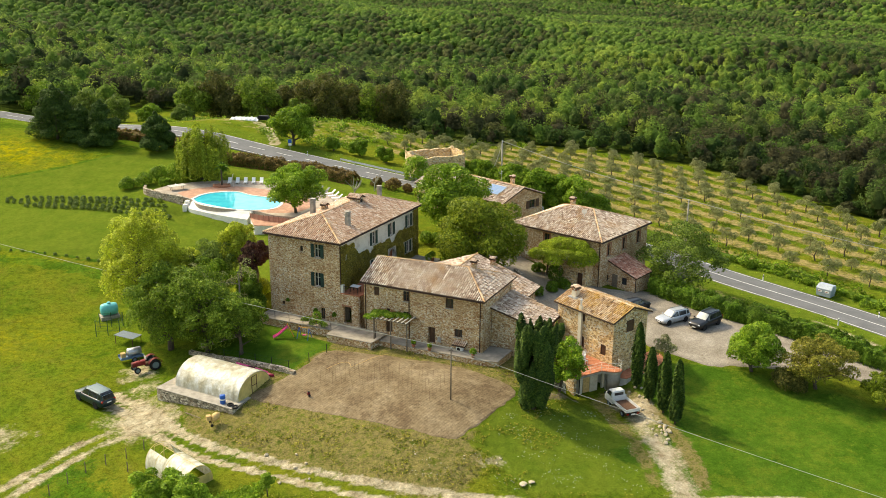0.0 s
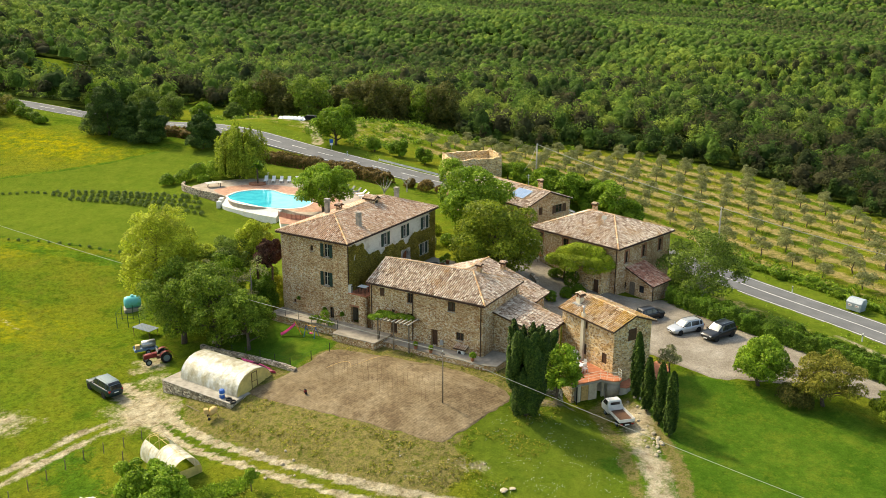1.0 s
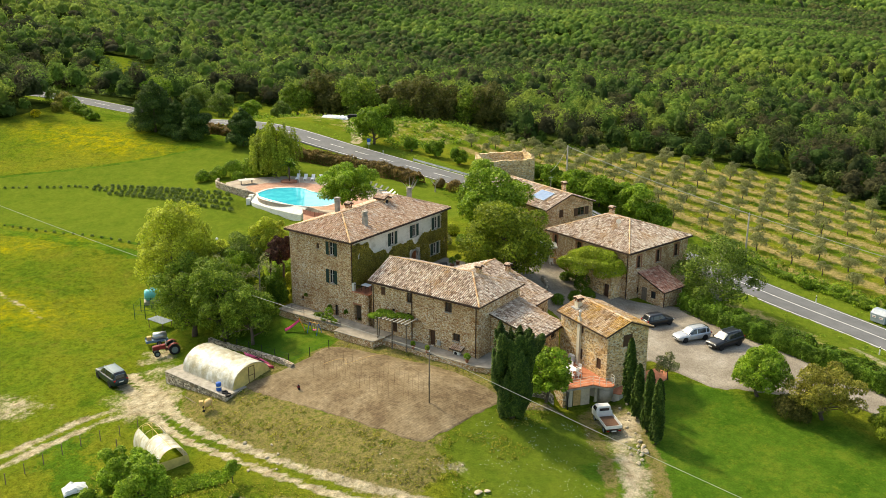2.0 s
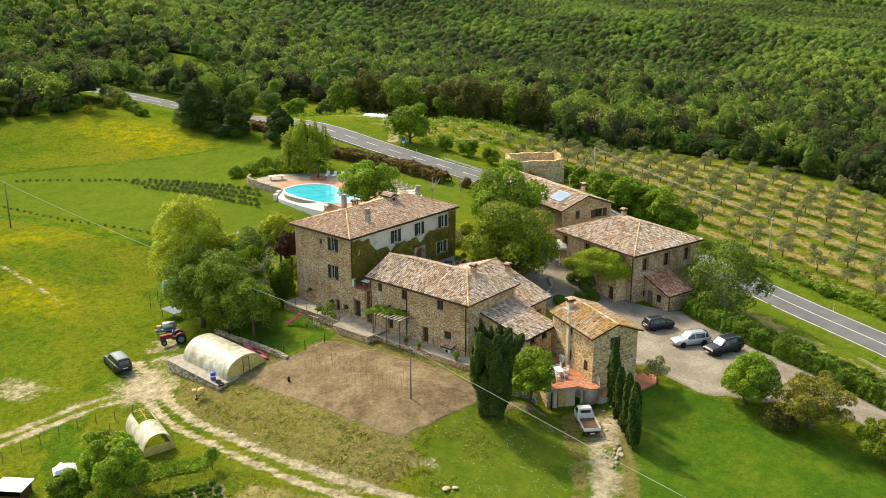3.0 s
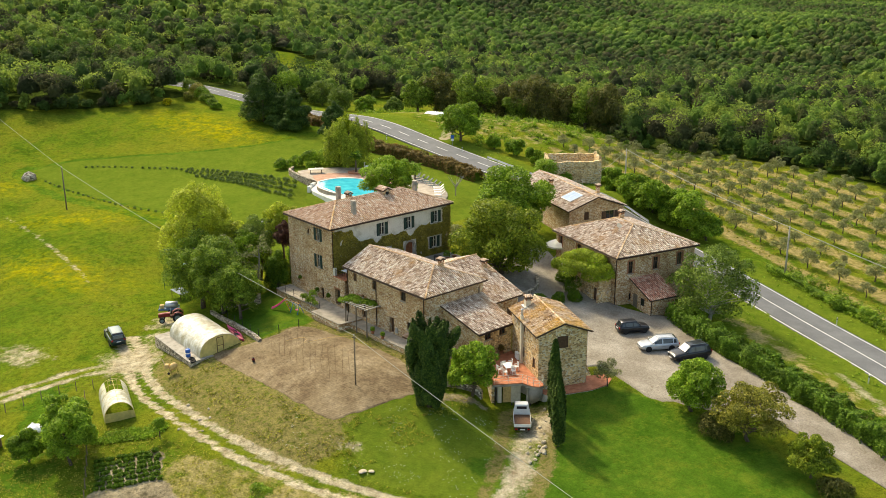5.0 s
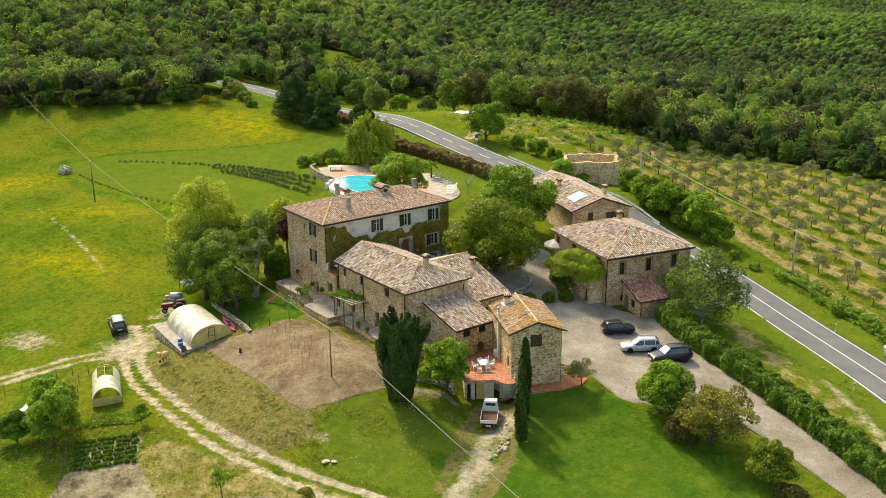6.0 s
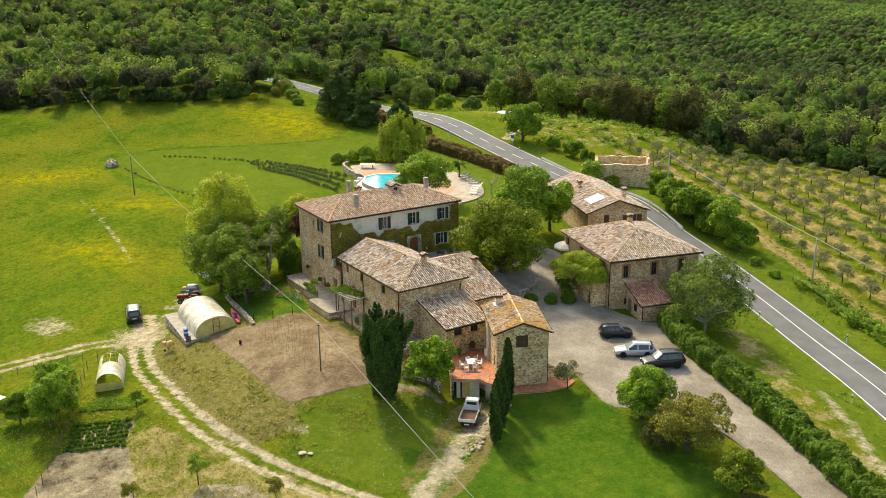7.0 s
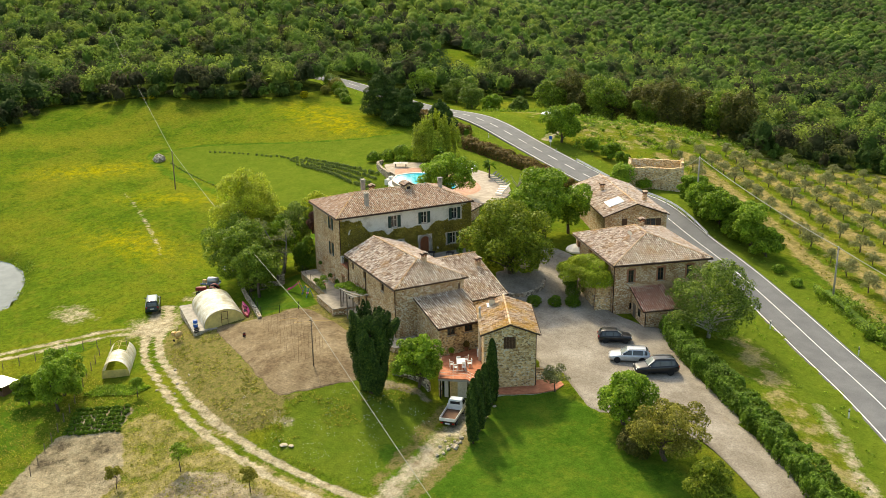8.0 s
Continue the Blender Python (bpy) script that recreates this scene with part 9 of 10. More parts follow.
    for sg in (-1, 1):
        panel("pillar", cowl - 0.29, cowl + 0.02, sg * 0.60, sg * 0.70, paint, 0.015)
        panel("pillar", -0.13, -0.085, sg * 0.58, sg * 1.0, paint, 0.012)
        panel("pillar", tail + 0.16, tail + 0.21, sg * 0.58, sg * 1.0, paint, 0.012)
        panel("pillar", -0.96, tail + 0.02, sg * 0.56, sg * 1.0, paint, 0.013)
        part("mirror", MB().box(cowl * h - 0.16, sg * w * 1.02 - 0.1, belt(0) - 0.04, cowl * h - 0.04, sg * w * 1.02 + 0.1, belt(0) + 0.1), paint, c, "", False, 0.03)
        part("headlight", MB().box(h * 0.86, sg * w * 0.66 - 0.16, H * 0.36, h * 0.975, sg * w * 0.66 + 0.12, H * 0.45), M_LAMP, c, "clear headlight", False, 0.05)
        part("tail_light", MB().box(-h * 0.99, sg * w * 0.72 - 0.11, H * 0.44, -h * 0.92, sg * w * 0.72 + 0.13, H * 0.57), M_REDLAMP, c, "red rear lamp", False, 0.03)
        if rails:
            part("roof_rail", MB().tube((tail * h + 0.1, sg * half(0) * 0.58, H + 0.03), (cowl * h - 0.75, sg * half(0) * 0.58, H + 0.03), 0.022), M_SILVERPLASTIC, c)
    part("number_plate", MB().box(-h - 0.015, -0.26, H * 0.40, -h + 0.03, 0.26, H * 0.40 + 0.11), M_PLATE, c)
    part("number_plate", MB().box(h - 0.03, -0.26, 0.36, h + 0.012, 0.26, 0.47), M_PLATE, c)
    part("grille", MB().box(h - 0.06, -0.42, H * 0.33, h + 0.004, 0.42, H * 0.39), M_RUBBER, c)
    r = 0.215 * H if H < 1.6 else 0.205 * H
    for fx in (-0.285, 0.30):
        for sg in (-1, 1):
            part("wheel_arch", MB().tube((fx * L, sg * (w - 0.2), r * 1.0), (fx * L, sg * (w + 0.003), r * 1.0), r * 1.14, r * 1.12, 20), M_RUBBER, c)
            wheel_on(c, fx * L, sg * (w - 0.09), r, 0.22)
    return c


car("black_hatchback", 22.7, 111.7, 36, 3.9, 1.70, 1.46, M_CARBLACK, "small black hatchback parked on gravel", -0.78)
car("silver_estate_car", 26.5, 108.2, 212, 4.55, 1.8, 1.48, M_CARSILVER, "silver estate car parked on the gravel yard", -0.84, None, True)
car("black_suv", 30.2, 107.2, 222, 4.75, 1.92, 1.74, M_CARBLACK, "large black off-road car parked beside an estate car", -0.80, None, True, 0.42)
s_ = car("pickup_with_canopy", -37.8, 91.3, 143, 5.3, 1.98, 1.86, M_CARTEAL, "dark teal off-road car with silver roof and roof rack", -0.90, M_SILVERPLASTIC, True, 0.42)
for k in range(4):
    part("roof_bar", MB().box(-1.9 + k * 0.35, -0.55, 1.77, -1.84 + k * 0.35, 0.55, 1.81), M_WHITE, s_)


def truck():
    c = thing("flatbed_truck", pose(17.4, 88.3, gz(17.4, 88.3) + 0.06, 0, 0, 112), "small white flatbed truck with drop-side bed", "truck")
    cab = []
    for z, x0, x1, w in ((0.45, 0.55, 2.15, 0.76), (1.0, 0.55, 2.12, 0.80), (1.25, 0.56, 1.95, 0.79), (1.78, 0.62, 1.45, 0.68), (1.84, 0.72, 1.35, 0.60)):
        cab.append([(x0, -w, z), (x1, -w * 0.96, z), (x1, w * 0.96, z), (x0, w, z)])
    part("cab", MB().loft(cab), M_CARWHITE, c, "", False, 0.05)
    part("windscreen", MB().loft([[(1.90, -0.66, 1.28), (1.90, 0.66, 1.28), (1.52, 0.58, 1.72), (1.52, -0.58, 1.72)], [(1.93, -0.66, 1.30), (1.93, 0.66, 1.30), (1.55, 0.58, 1.74), (1.55, -0.58, 1.74)]]), M_GLASS, c)
    part("rear_window", MB().box(0.56, -0.5, 1.3, 0.585, 0.5, 1.65), M_GLASS, c)
    for s in (-1, 1):
        part("side_window", MB().loft([[(0.8, s * 0.785, 1.27), (1.75, s * 0.765, 1.27), (1.4, s * 0.70, 1.70), (0.8, s * 0.71, 1.70)], [(0.8, s * 0.80, 1.28), (1.75, s * 0.78, 1.28), (1.4, s * 0.715, 1.71), (0.8, s * 0.725, 1.71)]]), M_GLASS, c)
        part("mirror", MB().box(1.7, s * 0.95 - 0.06, 1.2, 1.78, s * 0.95 + 0.06, 1.42), M_RUBBER, c)
        part("tail_light", MB().box(-2.22, s * 0.6 - 0.12, 0.52, -2.18, s * 0.6 + 0.12, 0.64), M_REDLAMP, c, "red rear lamp")
        part("headlight", MB().box(2.1, s * 0.55 - 0.13, 0.75, 2.17, s * 0.55 + 0.13, 0.92), M_LAMP, c)
        part("side_board", MB().box(-2.2, s * 0.82 - 0.02, 0.82, 0.45, s * 0.82 + 0.02, 1.14), M_CARWHITE, c, "white drop side")
    part("tail_board", MB().box(-2.24, -0.8, 0.82, -2.2, 0.8, 1.14), M_CARWHITE, c, "white drop side")
    part("head_board", MB().box(0.452, -0.8, 0.82, 0.5, 0.8, 1.4), M_CARWHITE, c)
    part("bed_floor", MB().box(-2.19, -0.79, 0.74, 0.45, 0.79, 0.82), M_RUST, c, "rusty brown load bed")
    part("chassis", MB().box(-2.15, -0.45, 0.42, 1.9, 0.45, 0.735), M_DARKMETAL, c)
    part("number_plate", MB().box(-2.26, -0.24, 0.5, -2.21, 0.24, 0.62), M_PLATE, c)
    for fx in (-1.3, 1.3):
        for s in (-1, 1):
            wheel_on(c, fx, s * 0.66, 0.3, 0.2)


truck()


def tractor():
    c = thing("old_red_tractor", pose(-34.3, 98.2, gz(-34.3, 98.2) + 0.05, 0, 0, 218), "old faded red tractor parked on grass", "tractor")
    part("bonnet", MB().loft([[(x, -w, a), (x, w, a), (x, w, b), (x, w * 0.6, b + 0.06), (x, -w * 0.6, b + 0.06), (x, -w, b)] for x, w, a, b in ((0.3, 0.3, 0.75, 1.22), (1.2, 0.28, 0.75, 1.18), (1.75, 0.26, 0.7, 1.12))]), M_TRACTOR, c, "faded red bonnet")
    part("grille", MB().box(1.752, -0.24, 0.72, 1.8, 0.24, 1.1), M_RUST, c)
    part("gearbox", MB().box(-0.9, -0.28, 0.5, 0.3, 0.28, 0.85), M_RUST, c)
    part("seat", MB().box(-0.75, -0.24, 1.05, -0.3, 0.24, 1.15).box(-0.8, -0.24, 1.152, -0.72, 0.24, 1.45), M_RUBBER, c, "", False, 0.03)
    part("steering_wheel", MB().tube((0.0, 0, 1.38), (0.03, 0, 1.42), 0.2, 0.2, 14), M_RUBBER, c)
    part("exhaust", MB().tube((0.9, 0.12, 1.2), (0.9, 0.12, 1.75), 0.035), M_RUST, c)
    for s in (-1, 1):
        f = MB()
        for k in range(7):
            a0, a1 = math.radians(20 + k * 22), math.radians(42 + k * 22)
            p = [(-0.65 + 0.78 * math.cos(a), 0.66 + 0.78 * math.sin(a)) for a in (a0, a1)]
            f.add([(p[0][0], s * 0.5, p[0][1]), (p[1][0], s * 0.5, p[1][1]), (p[1][0], s * 0.9, p[1][1]), (p[0][0], s * 0.9, p[0][1])], [(0, 1, 2, 3)])
        fd = part("mudguard", f, M_TRACTOR, c, "red mudguard")
        m = fd.modifiers.new("sheet", "SOLIDIFY")
        m.thickness = 0.03
        wheel_on(c, -0.65, s * 0.7, 0.64, 0.34)
        wheel_on(c, 1.35, s * 0.55, 0.36, 0.2)
    part("windscreen", MB().box(0.2, -0.35, 1.3, 0.23, 0.35, 1.75), M_LAMP, c, "small clear screen")
    t = thing("tank_trailer", pose(-37.0, 100.7, gz(-37.0, 100.7) + 0.05, 0, 0, 214) @ Matrix.Scale(0.88, 4), "blue-grey trailer carrying a metal water tank", "trailer")
    part("bed", MB().box(-1.5, -0.75, 0.5, 1.5, 0.75, 0.58).box(-1.5, -0.78, 0.582, 1.5, -0.73, 0.85).box(-1.5, 0.73, 0.582, 1.5, 0.78, 0.85), M_TRAILER, t, "blue painted trailer bed")
    part("tank", MB().loft([[(x, r * math.cos(2 * math.pi * k / 18), 1.15 + r * math.sin(2 * math.pi * k / 18)) for k in range(18)] for x, r in ((-1.35, 0.35), (-1.25, 0.55), (0.4, 0.55), (0.5, 0.35))]), M_STEEL, t, "grey metal water tank", True)
    part("pump", MB().box(0.7, -0.3, 0.6, 1.3, 0.3, 1.25), M_MIXER, t, "yellow pump unit", False, 0.05)
    for s in (-1, 1):
        wheel_on(t, -0.2, s * 0.85, 0.34, 0.2)
    r = thing("lean_roof_sheet", pose(-39.0, 105.6, gz(-39.0, 105.6), 0, 0, -25), "blue-grey ribbed metal sheet roof on thin posts", "shelter")
    sheet = MB()
    for q in range(20):
        sheet.box(-1.5 + q * 0.15, -0.8, 1.0 + 0.02 * (q % 2), -1.5 + q * 0.15 + 0.148, 0.8, 1.04 + 0.02 * (q % 2))
    part("sheet", sheet, M_SHEET, r, "ribbed blue-grey metal sheet")
    for sx in (-1.35, 1.35):
        for sy in (-0.7, 0.7):
            part("post", MB().tube((sx, sy, -0.2), (sx, sy, 1.0), 0.04), M_RUST, r)
    k = thing("turquoise_tank", pose(-44.1, 113.6, gz(-44.1, 113.6) + 0.3, 0, 0, 30) @ Matrix.Scale(0.72, 4), "turquoise fibreglass tank on a concrete plinth", "water tank")
    part("shell", MB().loft([[(x, r * math.cos(2 * math.pi * q / 18), 1.15 + r * math.sin(2 * math.pi * q / 18)) for q in range(18)] for x, r in ((-1.5, 0.5), (-1.35, 0.95), (-0.9, 1.1), (0.9, 1.1), (1.35, 0.95), (1.5, 0.5))]), M_TURQ, k, "", True)
    part("neck", MB().tube((0, 0, 2.2), (0, 0, 2.45), 0.3), M_TURQ, k)
    part("plinth", MB().box(-1.6, -1.1, -1.2, 1.6, 1.1, 0.06), M_CONCRETE, k)
    f = thing("wire_pen", pose(-42.6, 109.4, gz(-42.6, 109.4), 0, 0, 10), "small wire pen with green metal posts", "fence")
    for x in (-1.4, 0, 1.4):
        for y in (-1.3, 1.3):
            part("post", MB().tube((x, y, -0.2), (x, y, 2.0), 0.045), M_GREENNET, f)
    for z in (0.6, 1.2, 1.9):
        part("wire", MB().tube((-1.4, -1.3, z), (1.4, -1.3, z), 0.015, 0.015, 4).tube((1.4, -1.3, z), (1.4, 1.3, z), 0.015, 0.015, 4).tube((1.4, 1.3, z), (-1.4, 1.3, z), 0.015, 0.015, 4).tube((-1.4, 1.3, z), (-1.4, -1.3, z), 0.015, 0.015, 4), M_GREENNET, f)


tractor()


# ---- terrace furniture ----
def plastic_chair(x, y, z, a, group):
    c = thing("plastic_chair", pose(x, y, z, 0, 0, a), "white moulded plastic garden chair", "chair", group)
    part("seat", MB().box(-0.22, -0.22, 0.42, 0.22, 0.22, 0.46), M_WHITE, c, "", False, 0.015)
    b = MB()
    for k in range(5):
        b.box(-0.2 + k * 0.085, -0.24 - 0.0, 0.47, -0.14 + k * 0.085, -0.21, 0.86)
    b.box(-0.22, -0.245, 0.862, 0.22, -0.205, 0.92)
    part("backrest", b, M_WHITE, c)
    for sx in (-0.2, 0.2):
        part("armrest", MB().box(sx - 0.03, -0.24, 0.62, sx + 0.03, 0.2, 0.65), M_WHITE, c)
        for sy in (-0.2, 0.2):
            part("leg", MB().box(sx - 0.025, sy - 0.025, 0, sx + 0.025, sy + 0.025, 0.42), M_WHITE, c)
    return c


def table(x, y, z, a, l, w, mat, label):
    t = thing("garden_table", pose(x, y, z, 0, 0, a), label, "table")
    part("tabletop", MB().box(-l / 2, -w / 2, 0.70, l / 2, w / 2, 0.74), mat, t, "", False, 0.01)
    for sx in (-l / 2 + 0.1, l / 2 - 0.1):
        for sy in (-w / 2 + 0.1, w / 2 - 0.1):
            part("leg", MB().box(sx - 0.03, sy - 0.03, 0, sx + 0.03, sy + 0.03, 0.70), mat, t)


table(13.5, 94.6, 0.02, 130, 1.5, 0.9, M_WHITE, "white plastic table on the brick terrace")
first_chair = plastic_chair(14.2, 95.25, 0.02, 140, "terrace chairs")
for x, y, a in ((12.8, 93.9, -40), (14.3, 94.1, 220), (12.7, 95.2, 40), (13.6, 93.5, -60), (13.3, 95.8, 120)):
    copy_thing(first_chair, pose(x, y, 0.02, 0, 0, a))


def pot(x, y, z, r, h, mat, seed, group="potted plants"):
    t = thing("potted_plant", pose(x, y, z), "leafy plant in a terracotta pot", "potted plant", group)
    part("pot", MB().loft([[(q * math.cos(2 * math.pi * k / 12), q * math.sin(2 * math.pi * k / 12), zz) for k in range(12)] for q, zz in ((r * 0.7, 0), (r, r * 1.3), (r * 1.1, r * 1.32), (r * 1.1, r * 1.5))]), M_TERRA, t)
    rs = np.random.RandomState(seed)
    V, F = crown_leaves(rs, [((0, 0, r * 1.5 + h * 0.5), (h * 0.5, h * 0.5, h * 0.55))], 260, 0.10)
    np_mesh("leaves", V, F, mat, t)


for i, (x, y, z, r, h, mat) in enumerate(((11.2, 98.6, 0.02, 0.25, 0.7, L_BRONZE), (10.8, 96.4, 0.02, 0.22, 0.6, L_GREEN), (*al(7.6, -1.6), 0.85, 0.22, 1.1, L_FRESH), (*bl(14.2, -1.5), 0.42, 0.2, 0.7, L_FRESH), (*bl(7.2, -1.8), 0.42, 0.22, 0.5, L_GREEN), (*bl(9.2, -1.9), 0.42, 0.22, 0.5, L_GREEN))):
    pot(x, y, z, r, h, mat, 200 + i)


def parasol():
    x, y = 8.4, 127.2
    z = gz(x, y) + 0.05
    p = thing("white_parasol", pose(x, y, z), "square cream parasol over a garden table", "parasol")
    part("pole", MB().tube((0, 0, 0), (0, 0, 3.0), 0.035), M_WOODOLD, p)
    rim = [math.pi / 4 + 2 * math.pi * k / 8 for k in range(8)]
    rings = [[(w * math.cos(a), w * math.sin(a), z_) for a in rim] for w, z_ in ((1.72, 2.12), (1.75, 2.36), (1.2, 2.72), (0.6, 2.95), (0.06, 3.05))]
    part("canopy", MB().loft(rings), M_CANVAS, p)
    part("foot", MB().tube((0, 0, 0), (0, 0, 0.12), 0.3), M_CONCRETE, p)
    table(x + 0.9, y - 0.9, z, 30, 1.4, 0.8, M_YELLOWPL, "table with an orange cloth under a parasol")
    for dx, dy, a in ((1.9, -0.5, 250), (0.3, -1.9, 20), (1.5, -1.9, -20), (-0.3, -0.9, 90)):
        copy_thing(first_chair, pose(x + dx, y + dy, z, 0, 0, a))


parasol()
# little table and seats by the arched door
for k, (u, v) in enumerate(((11.3, 12.4), (12.6, 14.6))):
    table(*al(u, v), 3.4 + 0.35, 20, 1.0, 0.8, M_DARKMETAL, "dark metal table on the upper terrace")
slab_on("upper_terrace", [al(9.82, 6.5), al(13.6, 6.5), al(13.6, 18.5), al(9.82, 18.5)], 3.75, 3.0, M_PAVING, "raised stone-paved terrace at the front door")
for i, (u, v) in enumerate(((13.0, 10.5), (13.1, 15.8), (13.0, 17.2))):
    pot(*al(u, v), 3.75, 0.28, 0.9, L_GREEN, 210 + i)

# ---- pool ----
POOL = [(-42.1, 147.7), (-41.3, 150.4), (-39.3, 152.1), (-36.2, 152.5), (-33.4, 150.4), (-30.6, 149.2), (-28.4, 147.6), (-27.6, 145.0), (-28.4, 142.2), (-31.0, 141.2), (-34.0, 141.6), (-37.2, 142.6), (-40.2, 144.6)]


def pool():
    ring = curve(POOL + POOL[:1], 6)[:-1]
    cx, cy = -35.2, 146.8
    deck_out = [(-50.5, 153.4), (-47.5, 157.6), (-40, 160.6), (-30.5, 159.2), (-21.8, 153.8), (-16.8, 146), (-19.0, 138.2), (-26.4, 138.0), (-30.8, 140.8), (-33.9, 141.25), (-37.3, 142.35), (-40.5, 144.4), (-42.6, 147.7), (-46.6, 150.0)]
    outer = curve(deck_out + deck_out[:1], 6)[:-1]
    d = thing("swimming_pool", pose(0, 0, 0), "kidney-shaped turquoise pool with white rim", "swimming pool")
    n = len(ring)
    wide = [(cx + (x - cx) * 1.05, cy + (y - cy) * 1.05) for x, y in ring]
    part("water", MB().add([(x, y, 3.84) for x, y in ring], [tuple(range(n))]), M_WATER, d, "still turquoise water")
    co = MB()
    co.loft([[(x, y, 3.5) for x, y in ring], [(x, y, 3.93) for x, y in ring], [(x, y, 3.95) for x, y in wide], [(x, y, 3.5) for x, y in wide]], True, False)
    part("coping", co, M_POOLWALL, d, "white stone coping")
    # stepped white wall on the valley side
    arc = curve([(-43.0, 146.6), (-41.9, 144.9), (-39.6, 143.2), (-36.9, 141.6), (-34.4, 140.3), (-31.6, 139.0)], 6)
    w = MB()
    rings = []
    for i, (x, y) in enumerate(arc):
        a, b = Vector(arc[max(0, i - 1)]), Vector(arc[min(len(arc) - 1, i + 1)])
        d_ = (b - a).normalized()
        n_ = Vector((-d_.y, d_.x))
        rings.append([(x + n_.x * o, y + n_.y * o, z) for o, z in ((0, 0.8), (0, 3.0), (0.12, 3.05), (0.85, 3.55), (1.25, 3.95), (1.25, 0.8))])
    w.loft(rings)
    part("outer_wall", w, M_POOLWALL, d, "white rendered outer wall and overflow ledge")
    part("white_steps", MB().box(-43.2, 146.4, 2.6, -42.5, 147.4, 3.80).box(-43.3, 145.5, 2.2, -42.6, 146.39, 3.45), M_POOLWALL, d, "white rendered steps", False, 0.05)
    # deck as a ring round the water
    deck = MB()
    m = 160

    def at(loop, a):
        best = None
        dx, dy = math.cos(a), math.sin(a)
        for (ax, ay), (bx, by) in zip(loop, loop[1:] + loop[:1]):
            ex, ey = bx - ax, by - ay
            den = dx * ey - dy * ex
            if abs(den) < 1e-9:
                continue
            t = ((ax - cx) * ey - (ay - cy) * ex) / den
            s = ((ax - cx) * dy - (ay - cy) * dx) / den
            if t > 0 and -1e-6 <= s <= 1 + 1e-6 and (best is None or t > best):
                best = t
        return cx + dx * best, cy + dy * best

    inner = [at(wide, 2 * math.pi * k / m) for k in range(m)]
    out = [at(outer, 2 * math.pi * k / m) for k in range(m)]
    mid = [(a[0] * 0.55 + b[0] * 0.45, a[1] * 0.55 + b[1] * 0.45) for a, b in zip(inner, out)]
    deck.loft([[(x, y, 3.9) for x, y in inner], [(x, y, 3.9) for x, y in mid]], True, False)
    dk = tagged(part("pool_deck", deck, M_DECK, None), "pinkish brick paving round the pool", "paving", "", "structure")
    rim = MB()
    rim.loft([[(x, y, 3.9) for x, y in mid], [(x, y, 3.9) for x, y in out], [(x, y, 2.6) for x, y in out]], True, False)
    part("outer_paving", rim, M_DECKGREY, dk, "grey-beige stone paving")
    # loungers along the back
    lo = thing("sun_lounger", pose(0, 0, 0), "white plastic sun lounger on the pool deck", "sun lounger", "sun loungers")
    part("bed", MB().box(-0.3, -0.9, 0.28, 0.3, 0.35, 0.34), M_WHITE, lo, "", False, 0.02)
    bk = part("backrest", MB().box(-0.3, 0, 0, 0.3, 0.75, 0.06), M_WHITE, lo, "", False, 0.02)
    bk.matrix_local = pose(0, 0.35, 0.3, 42)
    for sx in (-0.24, 0.24):
        for sy in (-0.7, 0.3):
            part("leg", MB().box(sx - 0.04, sy - 0.04, 0, sx + 0.04, sy + 0.04, 0.28), M_WHITE, lo)
    spots = [(-38.8 + 1.35 * k, 158.6 + 0.06 * k, 8) for k in range(5)]
    lo.matrix_world = pose(spots[0][0], spots[0][1], 3.9, 0, 0, spots[0][2])
    for x, y, a in spots[1:]:
        copy_thing(lo, pose(x, y, 3.9, 0, 0, a))
    for k in range(4):
        copy_thing(lo, pose(-20.6 + 0.75 * k, 151.2 - 1.5 * k, 3.9, 0, 0, -62 - 4 * k))
    dl = thing("sun_lounger", pose(0, 0, 0), "dark blue sun lounger on the pool deck", "sun lounger", "sun loungers")
    part("bed", MB().box(-0.3, -0.9, 0.28, 0.3, 0.35, 0.34), M_SHUTTER, dl, "", False, 0.02)
    b2 = part("backrest", MB().box(-0.3, 0, 0, 0.3, 0.75, 0.06), M_SHUTTER, dl, "", False, 0.02)
    b2.matrix_local = pose(0, 0.35, 0.3, 42)
    for sx in (-0.24, 0.24):
        for sy in (-0.7, 0.3):
            part("leg", MB().box(sx - 0.04, sy - 0.04, 0, sx + 0.04, sy + 0.04, 0.28), M_WHITE, dl)
    dl.matrix_world = pose(-27.6, 157.2, 3.9, 0, 0, -20)
    for k in range(1, 6):
        copy_thing(dl, pose(-27.6 + 1.2 * k, 157.2 - 0.95 * k, 3.9, 0, 0, -24 - 5 * k))
    t = thing("table_tennis_table", pose(-46.4, 153.6, 3.9, 0, 0, 35), "pale grey table tennis table beside the pool", "table")
    part("tabletop", MB().box(-1.37, -0.76, 0.72, 1.37, 0.76, 0.76), M_CONCRETE_PALE, t)
    part("net", MB().box(-0.01, -0.8, 0.762, 0.01, 0.8, 0.9), M_WHITE, t)
    for sx in (-1.0, 1.0):
        for sy in (-0.5, 0.5):
            part("leg", MB().box(sx - 0.04, sy - 0.04, 0, sx + 0.04, sy + 0.04, 0.72), M_DARKMETAL, t)
    # round planting bed with a little shower post
    single("planting_bed", MB().loft([[(r * math.cos(2 * math.pi * k / 20), r * 0.7 * math.sin(2 * math.pi * k / 20), z) for k in range(20)] for r, z in ((1.5, 0), (1.5, 0.28), (1.3, 0.3), (1.25, 0.2))]), M_BRICKTRIM, pose(-39.6, 156.2, 3.9), "round brick planting bed on the deck", "planter")
